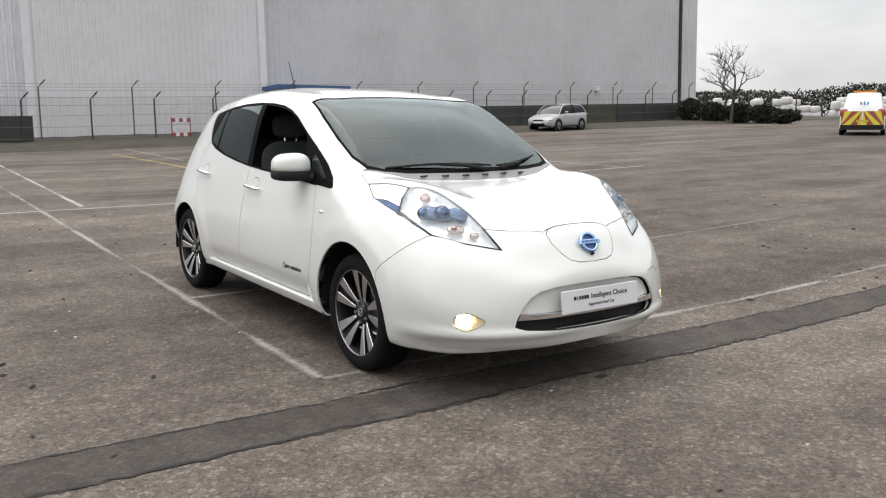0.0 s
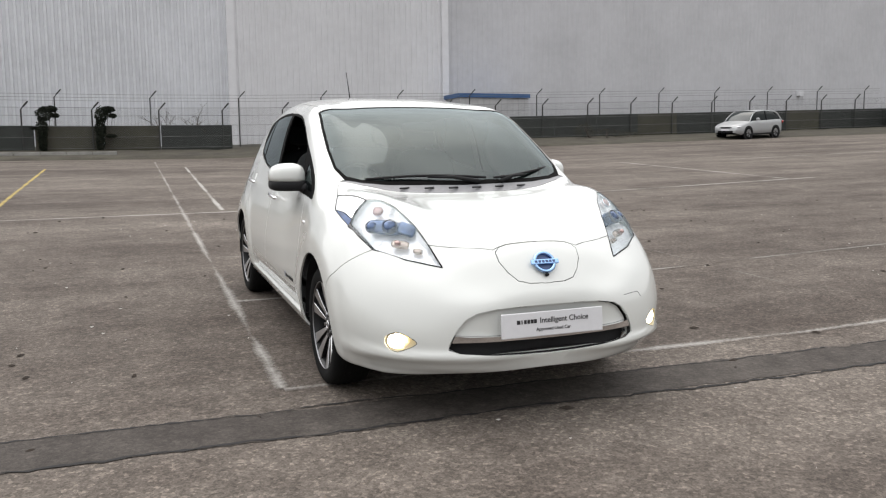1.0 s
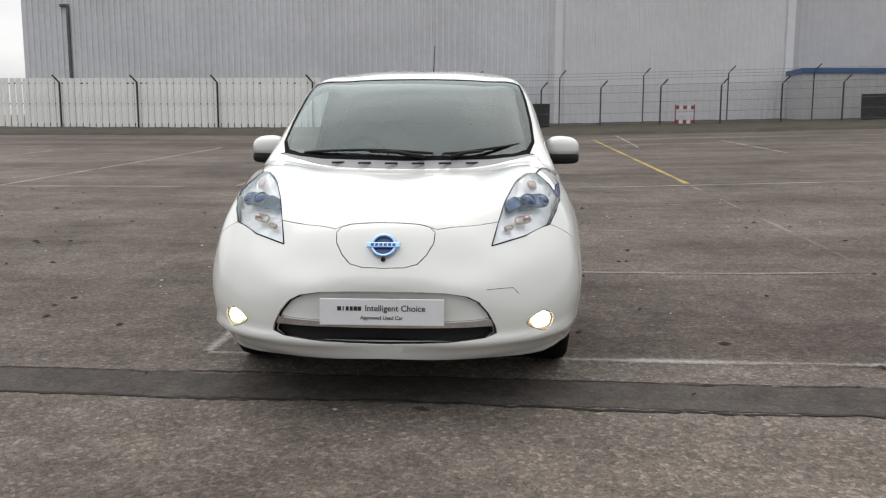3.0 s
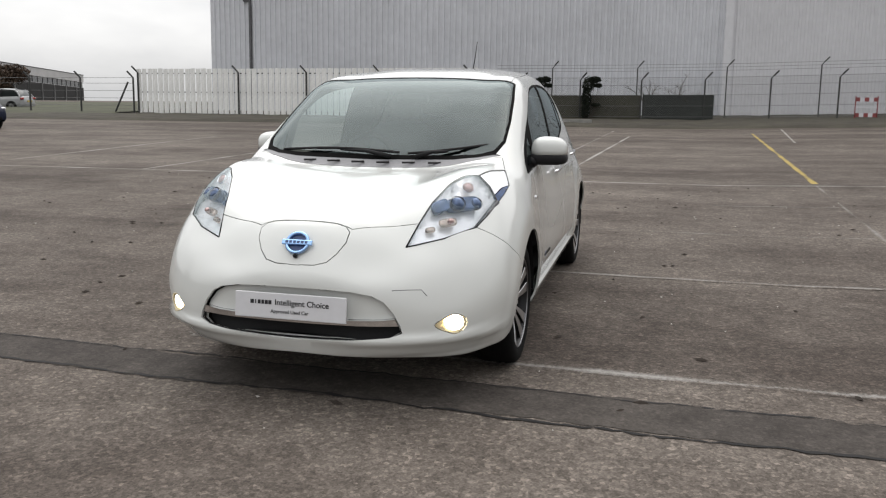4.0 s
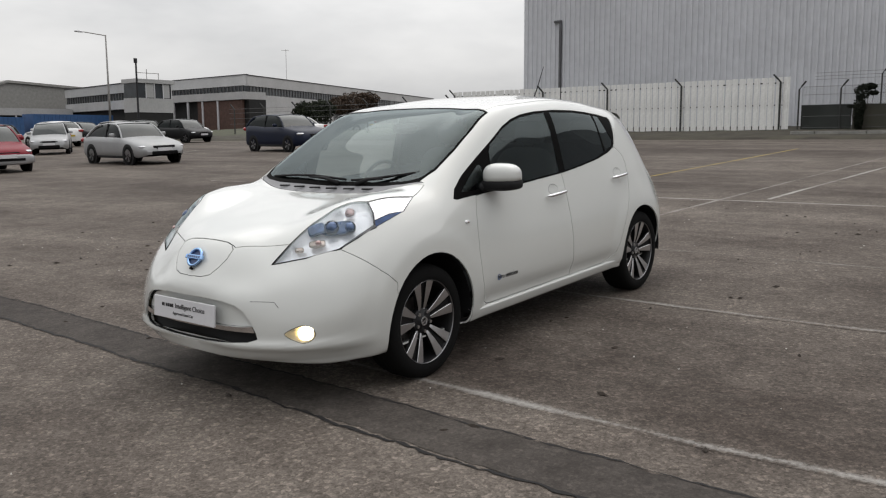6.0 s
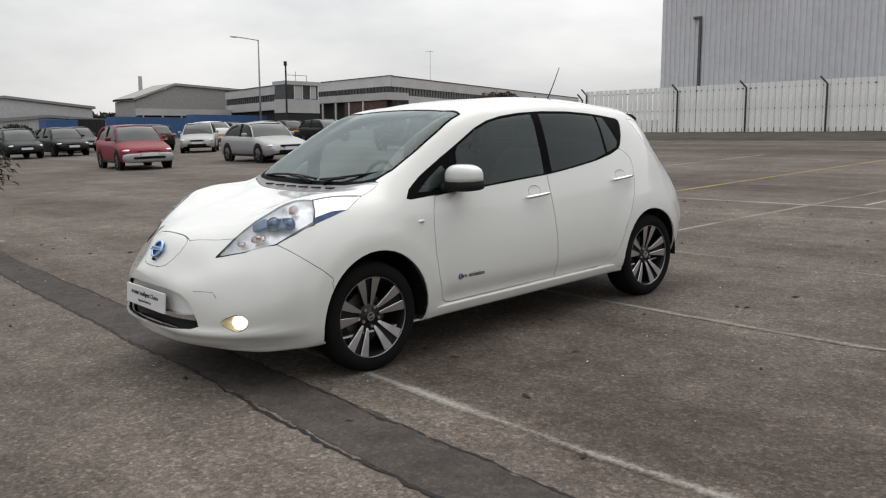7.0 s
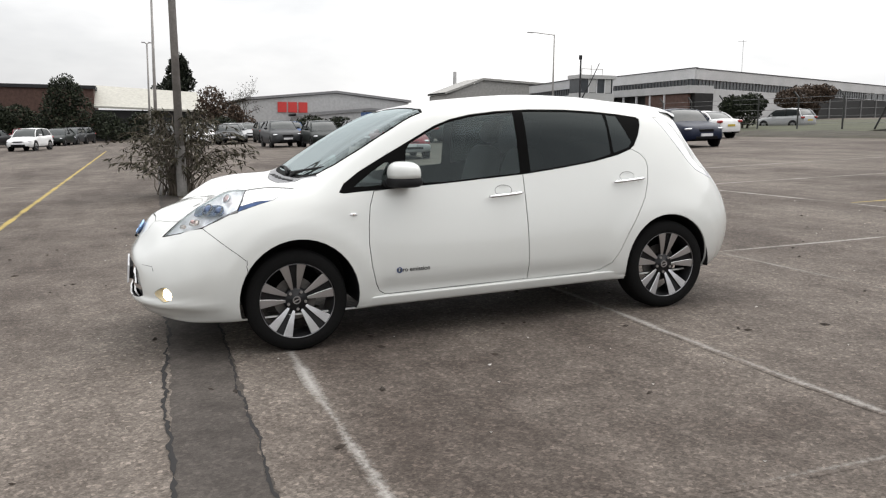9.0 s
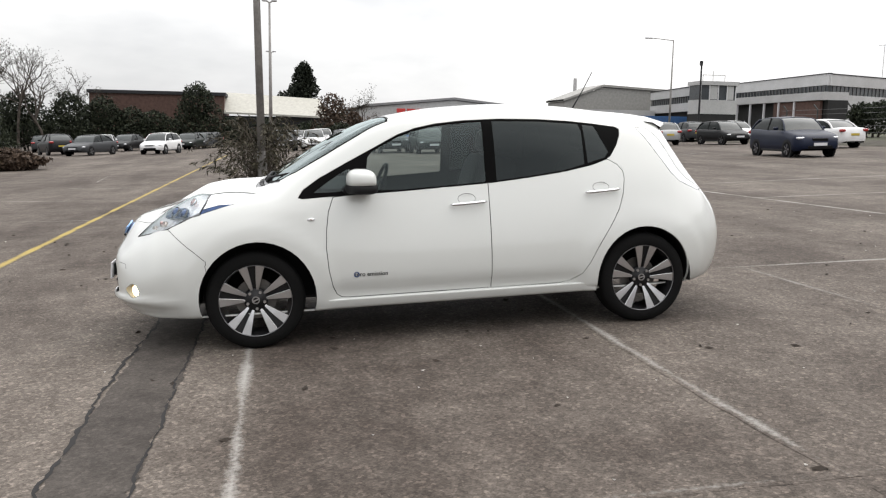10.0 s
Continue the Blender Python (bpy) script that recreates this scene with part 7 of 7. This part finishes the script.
def road_car(kind, color, m, label, lower=None, rear_first=False):
    L, W, Hh, deck, (ga, gb, gc, gd) = SHAPES[kind]
    th = thing("parked_" + ("van" if kind == "van" else "car"), label, "van" if kind == "van" else "car", m)
    body_m = paint(*color)
    y_of = lambda f: -L / 2 + L * f  # noqa: E731
    fs, zs = [d[0] for d in deck], [d[1] for d in deck]
    bm = bmesh.new()
    rows = []
    for k in range(33):
        f = 0.5 - 0.5 * math.cos(math.pi * k / 32)
        f = 0.5 * f + 0.5 * k / 32
        z = spline(fs, zs, f)
        nose = min(1.0, (f / 0.10)) if f < 0.5 else min(1.0, (1 - f) / 0.07)
        w = W / 2 * (0.74 + 0.26 * math.sin(nose * math.pi / 2))
        zb = 0.24 + 0.10 * (1 - math.sin(nose * math.pi / 2))
        sec = [(w * 0.90, zb), (w * 0.985, zb + 0.07), (w, 0.48), (w * 0.985, 0.62 * z + 0.16), (w * 0.955, z - 0.06), (w * 0.88, z - 0.005), (w * 0.5, z + 0.022), (0, z + 0.03)]
        row = [bm.verts.new((x, y_of(f), zz)) for x, zz in sec] + [bm.verts.new((-x, y_of(f), zz)) for x, zz in sec[-2::-1]]
        rows.append(row)
    for a, b in zip(rows, rows[1:]):
        for j in range(len(a) - 1):
            bm.faces.new((a[j], b[j], b[j + 1], a[j + 1]))
    bm.faces.new(rows[0][::-1]), bm.faces.new(rows[-1])
    bmesh.ops.recalc_face_normals(bm, faces=bm.faces)
    part("body", bm, body_m, th, smooth=True)
    # glasshouse
    bm = bmesh.new()
    roof = Hh

    def glass_row(f, z, w, inset=0.0):
        return [bm.verts.new((x, y_of(f), zz)) for x, zz in ((w, z), (w * 0.55, z + (0.02 if z > 1.2 else 0.0)), (0, z + (0.03 if z > 1.2 else 0.0)), (-w * 0.55, z + (0.02 if z > 1.2 else 0.0)), (-w, z))]

    base_z = [spline(fs, zs, f) - 0.03 for f in (ga, gd)]
    steps = 12
    side_top = []
    wt, wb = W / 2 * 0.70, W / 2 * 0.90
    loops = []
    for k in range(steps + 1):
        f = ga + (gd - ga) * k / steps
        if f < gb:
            t = (f - ga) / (gb - ga)
            zt = base_z[0] + (roof - 0.04 - base_z[0]) * max(0.0, math.sin(t * math.pi / 2)) ** 0.92
        elif f > gc:
            t = max(0.0, (gd - f) / (gd - gc))
            zt = base_z[1] + (roof - 0.05 - base_z[1]) * max(0.0, math.sin(t * math.pi / 2)) ** 0.9
        else:
            t = (f - gb) / (gc - gb)
            zt = roof - 0.04 + 0.04 * math.sin(math.pi * t) - 0.01 * t
        zb = spline(fs, zs, f) - 0.03
        share = max(0.0, (zt - zb) / (roof - zb))
        w_here = wb + (wt - wb) * share
        loops.append((f, zb, zt, w_here))
    rows = []
    for f, zb, zt, w in loops:
        rows.append([bm.verts.new(p) for p in ((wb, y_of(f), zb), ((wb + w) / 2 + 0.012, y_of(f), (zb + zt) / 2), (w, y_of(f), zt - 0.015), (w * 0.92, y_of(f), zt), (0, y_of(f), zt + 0.025), (-w * 0.92, y_of(f), zt), (-w, y_of(f), zt - 0.015), (-(wb + w) / 2 - 0.012, y_of(f), (zb + zt) / 2), (-wb, y_of(f), zb))])
    for a, b in zip(rows, rows[1:]):
        for j in range(8):
            bm.faces.new((a[j], b[j], b[j + 1], a[j + 1])).material_index = int(j in (0, 1, 6, 7) and kind != "van")
    bmesh.ops.recalc_face_normals(bm, faces=bm.faces)
    part("glasshouse", bm, body_m if kind == "van" else [M_CAR_GLASS, M_CAR_SIDE], th, "dark car windows", smooth=True)
    # roof skin and pillars, a little proud of the glass
    bm = bmesh.new()
    top = [(f, zt, w) for f, zb, zt, w in loops if gb - 0.03 <= f <= gc + 0.05]
    rows = [[bm.verts.new((x, y_of(f), z)) for x, z in ((w + 0.006, zt - 0.05), (w + 0.004, zt - 0.008), (w * 0.92, zt + 0.012), (0, zt + 0.037), (-w * 0.92, zt + 0.012), (-w - 0.004, zt - 0.008), (-w - 0.006, zt - 0.05))] for f, zt, w in top]
    for a, b in zip(rows, rows[1:]):
        for j in range(6):
            bm.faces.new((a[j], b[j], b[j + 1], a[j + 1]))
    bmesh.ops.recalc_face_normals(bm, faces=bm.faces)
    part("roof", bm, body_m, th, smooth=True)
    for s in (1, -1):
        bm = bmesh.new()
        a = [(f, zb, zt, w) for f, zb, zt, w in loops if f <= gb + 0.02]
        rod(bm, [(s * (w + 0.004), y_of(f), zt - 0.02) for f, zb, zt, w in a], 0.028, 6)
        part("front_pillar", bm, body_m, th)
        bm = bmesh.new()
        c = [(f, zb, zt, w) for f, zb, zt, w in loops if f >= gc - 0.02]
        if len(c) > 1:
            rod(bm, [(s * (w + 0.004), y_of(f), zt - 0.02) for f, zb, zt, w in c], 0.05, 6)
            part("rear_pillar", bm, body_m, th)
        if kind != "van":
            f = (gb + gc) / 2 - 0.02
            zt, zb = roof, spline(fs, zs, f) - 0.02
            bm = bmesh.new()
            rod(bm, [(s * (wb + 0.004), y_of(f), zb), (s * ((wb + wt) / 2 + 0.016), y_of(f), (zt + zb) / 2), (s * (wt + 0.004), y_of(f + 0.01), zt - 0.03)], 0.035, 6)
            part("middle_pillar", bm, M_TRIM, th)
        bm = bmesh.new()
        superell(bm, (s * (W / 2 + 0.07), y_of(gb - 0.07), spline(fs, zs, gb) + 0.06), (0.10, 0.06, 0.065), 0.6, 8)
        part("mirror", bm, body_m, th, smooth=True)
        bm = bmesh.new()
        superell(bm, (s * W / 2 * 0.74, y_of(0.060), spline(fs, zs, 0.05) - 0.085), (W * 0.098, 0.17, 0.055), 0.85, 8)
        part("headlamp", bm, M_HEAD, th, smooth=True)
        bm = bmesh.new()
        superell(bm, (s * W / 2 * 0.80, y_of(0.978), spline(fs, zs, 0.96) - 0.10), (W * 0.10, 0.10, 0.085 if kind != "van" else 0.2), 0.7, 8)
        part("tail_lamp", bm, M_TAIL, th, smooth=True)
        for f in (0.20, 0.805):
            wl = new("wheel")
            wl.parent, wl.matrix_basis = th, pose(s * (W / 2 - 0.085), y_of(f), 0.315, 0, 0, 0 if s > 0 else 180)
            # the body has no opening: a flat black ring paints the shaded arch gap
            bm = bmesh.new()
            lathe(bm, [(0.0, 0.385), (0.088, 0.385), (0.091, 0.30)], 24)
            part("arch", bm, M_PLASTIC, wl)
            bm = bmesh.new()
            lathe(bm, [(-0.1, 0.22), (-0.1, 0.30), (-0.07, 0.315), (0.07, 0.315), (0.095, 0.30), (0.10, 0.215)], 24)
            part("tyre", bm, M_TYRE, wl, smooth=True)
            bm = bmesh.new()
            lathe(bm, [(0.10, 0.218), (0.075, 0.205), (0.07, 0.06), (0.085, 0.05), (0.085, 0.001)], 24)
            part("rim", bm, M_ALLOY_DARK, wl)
            bm = bmesh.new()
            for k in range(5):
                q = 2 * math.pi * k / 5
                u = Vector((0, math.cos(q), math.sin(q)))
                t_ = Vector((0, -math.sin(q), math.cos(q)))
                vs = [bm.verts.new(Vector((x, 0, 0)) + u * r + t_ * o) for x, r, o in ((0.088, 0.04, -0.022), (0.088, 0.04, 0.022), (0.098, 0.205, 0.038), (0.098, 0.205, -0.038))]
                bm.faces.new(vs)
            part("spokes", bm, M_RIM, wl)
    bm = bmesh.new()
    box(bm, -W * 0.26, W * 0.26, y_of(0) - 0.012, y_of(0.03), 0.33, 0.45, 0.01)
    box(bm, -W * 0.22, W * 0.22, y_of(0.006) - 0.01, y_of(0.04), 0.55, 0.63, 0.01)
    part("grille", bm, M_TRIM, th)
    if lower:
        bm = bmesh.new()
        superell(bm, (0, y_of(0.03), 0.40), (W * 0.485, 0.17, 0.16), 0.45, 10)
        part("front_bumper", bm, paint(*lower), th, "silver-grey bumper", smooth=True)
        bm = bmesh.new()
        box(bm, -W * 0.30, W * 0.30, y_of(0) - 0.06, y_of(0), 0.36, 0.44, 0.01)
        part("bumper_mouth", bm, M_TRIM, th)
    if not lower:
        boxed("lower_intake", (-W * 0.27, W * 0.27, y_of(0) - 0.015, y_of(0) + 0.05, 0.33, 0.42), M_TRIM, th, bevel=0.01)
        boxed("grille", (-W * 0.17, W * 0.17, y_of(0.004) - 0.02, y_of(0.02), zs[0] + 0.015, zs[1] - 0.01), M_TRIM, th, bevel=0.01)
    boxed("sill", (-W / 2 * 0.99, W / 2 * 0.99, y_of(0.29), y_of(0.71), 0.22, 0.31), M_PLASTIC, th, bevel=0.02)
    boxed("front_plate", (-0.26, 0.26, y_of(0) - (0.10 if lower else 0.03), y_of(0) - 0.005, 0.45, 0.56), M_FLASH, th)
    boxed("rear_plate", (-0.26, 0.26, y_of(1) + 0.0, y_of(1) + 0.02, 0.62, 0.73), M_YPLATE, th)
    return th


CARS = [
    ("coupe", SILVER, -23.2, 13.0, 86, "silver two-door coupe parked in the lot", None),
    ("suv", NAVY, -23.9, 20.8, 83, "dark navy compact SUV parked in the lot", None),
    ("saloon", WHITE, -32.4, 28.2, -82, "white saloon with red tail lamps", None),
    ("hatch", BLACK, -42.6, 28.6, 92, "black hatchback by the gatehouse", None),
    ("hatch", GREY, -52.0, 31.2, -95, "grey hatchback by the gatehouse", None),
    ("hatch", WHITE, -49.5, 33.5, 92, "white hatchback by the gatehouse", None),
    ("hatch", BLACK, -55.5, 28.8, 100, "black hatchback at the edge of the lot", None),
    ("hatch", SILVER, -41.5, 42.5, -80, "silver estate beyond the grass", None),
    ("hatch", RED, -24.3, 8.5, 83, "dark red hatchback with a grey bumper", ("bumper_grey", (0.33, 0.33, 0.34), 0.3)),
    ("hatch", GREEN_BLACK, -41.0, 9.1, 90, "dark green hatchback facing the lot", None),
    ("hatch", BLACK, -41.9, 11.6, 90, "black hatchback facing the lot", None),
    ("suv", GREY, -44.5, 7.4, 92, "dark grey car behind the front row", None),
    ("hatch", BLACK, -42.8, 16.6, -88, "black hatchback seen from behind", None),
    ("suv", WHITE, -47.8, 22.6, -88, "white SUV seen from behind", None),
    ("hatch", SILVER, -45.5, 25.4, -88, "silver estate in the second row", None),
    ("hatch", GREY, -47.0, 14.0, 90, "grey hatchback in the second row", None),
    ("hatch", SILVER, -36.5, 16.8, 60, "silver hatchback between the rows", None),
    ("hatch", WHITE, -56.6, -7.4, 74, "white hatchback facing the lot", None),
    ("saloon", GREY, -57.4, -12.3, 70, "dark grey saloon facing the lot", None),
    ("suv", BLACK, -61.5, -15.6, -64, "black SUV parked tail first", None),
    ("hatch", GREY, -74.5, -19.6, -80, "dark hatchback near the trees", None),
    ("saloon", WHITE, -70.0, -13.6, 96, "white saloon partly hidden in the row", None),
    ("saloon", BLACK, -70.5, -11.8, 74, "black saloon near the trees", None),
    ("hatch", RED, -75.0, -9.9, 96, "red hatchback near the trees", None),
    ("saloon", GREEN_BLACK, -71.0, -6.7, 78, "dark saloon near the trees", None),
    ("hatch", GREY, -74.0, -5.9, 78, "dark grey hatchback near the trees", None),
    ("hatch", BLACK, -76.5, -5.3, 78, "black hatchback near the trees", None),
    ("hatch", SILVER, -66.0, 2.6, 85, "silver hatchback behind the shrub", None),
    ("suv", WHITE, -62.0, 4.4, 88, "white car behind the shrub", None),
    ("hatch", SILVER, -60.0, 6.3, 92, "silver hatchback behind the shrub", None),
    ("suv", BLACK, -57.5, 8.6, 90, "black car in the far row", None),
    ("hatch", BLUE, -60.5, 10.9, 90, "blue hatchback in the far row", None),
    ("hatch", WHITE, -61.0, 13.2, 90, "white hatchback in the far row", None),
    ("suv", BLACK, -55.0, 1.2, 84, "black SUV facing the lot behind the shrub", None),
    ("hatch", WHITE, -55.5, 3.4, 86, "white hatchback facing the lot behind the shrub", None),
    ("saloon", GREY, -56.0, 5.6, 88, "dark grey saloon in the row behind the shrub", None),
    ("hatch", SILVER, -66.5, 8.2, 90, "silver hatchback in the far row", None),
    ("suv", SILVER, -66.0, 11.4, 90, "silver people carrier in the far row", None),
    ("hatch", BLACK, -66.5, 14.8, 90, "black hatchback in the far row", None),
    ("hatch", SILVER, 29.8, 31.4, -76, "silver hatchback beside the warehouse fence", None),
]
for kind, color, x, y, turn, label, low in CARS:
    road_car(kind, color, on_lot(x, y, turn), label, low)

# works van with chevrons
M_CHEV_Y = mat("yellow_reflective", (0.62, 0.55, 0.05), 0.4, var=0.06)
M_CHEV_R = mat("red_brown_reflective", (0.30, 0.06, 0.05), 0.4, var=0.06)
van = road_car("van", WHITE, on_lot(33.2, 15.6, 117) @ Matrix.Scale(0.88, 4), "white works van with yellow and red chevrons on its rear")
for s in (1, -1):
    for k in range(7):
        # bands rising towards the middle of the doors, cut at the panel's edges
        lo, hi, wide = 0.50, 1.14, 0.30
        inner = 1.40 - wide * k
        q = []
        for z, outer in ((lo, 0), (hi, 0), (hi, 1), (lo, 1)):
            q.append((min(0.90, max(0.02, inner - (z - lo) + wide * outer)), z))
        if max(x for x, z in q) - min(x for x, z in q) < 0.03:
            continue
        bm = bmesh.new()
        ring_ = [bm.verts.new((s * x, dy, z)) for dy in (2.508, 2.518) for x, z in q]
        for f in ((0, 1, 2, 3), (4, 7, 6, 5), (0, 4, 5, 1), (1, 5, 6, 2), (2, 6, 7, 3), (3, 7, 4, 0)):
            bm.faces.new([ring_[i] for i in f])
        bmesh.ops.recalc_face_normals(bm, faces=bm.faces)
        part("chevron", bm, M_CHEV_Y if k % 2 else M_CHEV_R, van)
M_CREST = mat("blue_crest", (0.10, 0.36, 0.50), 0.5, var=0.15)
for dx, tall in ((-0.14, 0.16), (0.0, 0.20), (0.14, 0.16)):
    bm = bmesh.new()
    superell(bm, (0, 0, 0), (0.045, 0.006, tall / 2), 0.9, 8)
    part("crest", bm, M_CREST, van, "blue crest", m=pose(-0.05 + dx, 2.515, 1.50, 0, dx * 90, 0))
boxed("rear_bumper", (-0.92, 0.92, 2.45, 2.62, 0.28, 0.50), M_PLASTIC, van)
boxed("light_bar", (-0.5, 0.5, 0.6, 0.9, 1.98, 2.1), mat("amber_beacon", (0.45, 0.16, 0.02), 0.3, var=0.1), van)
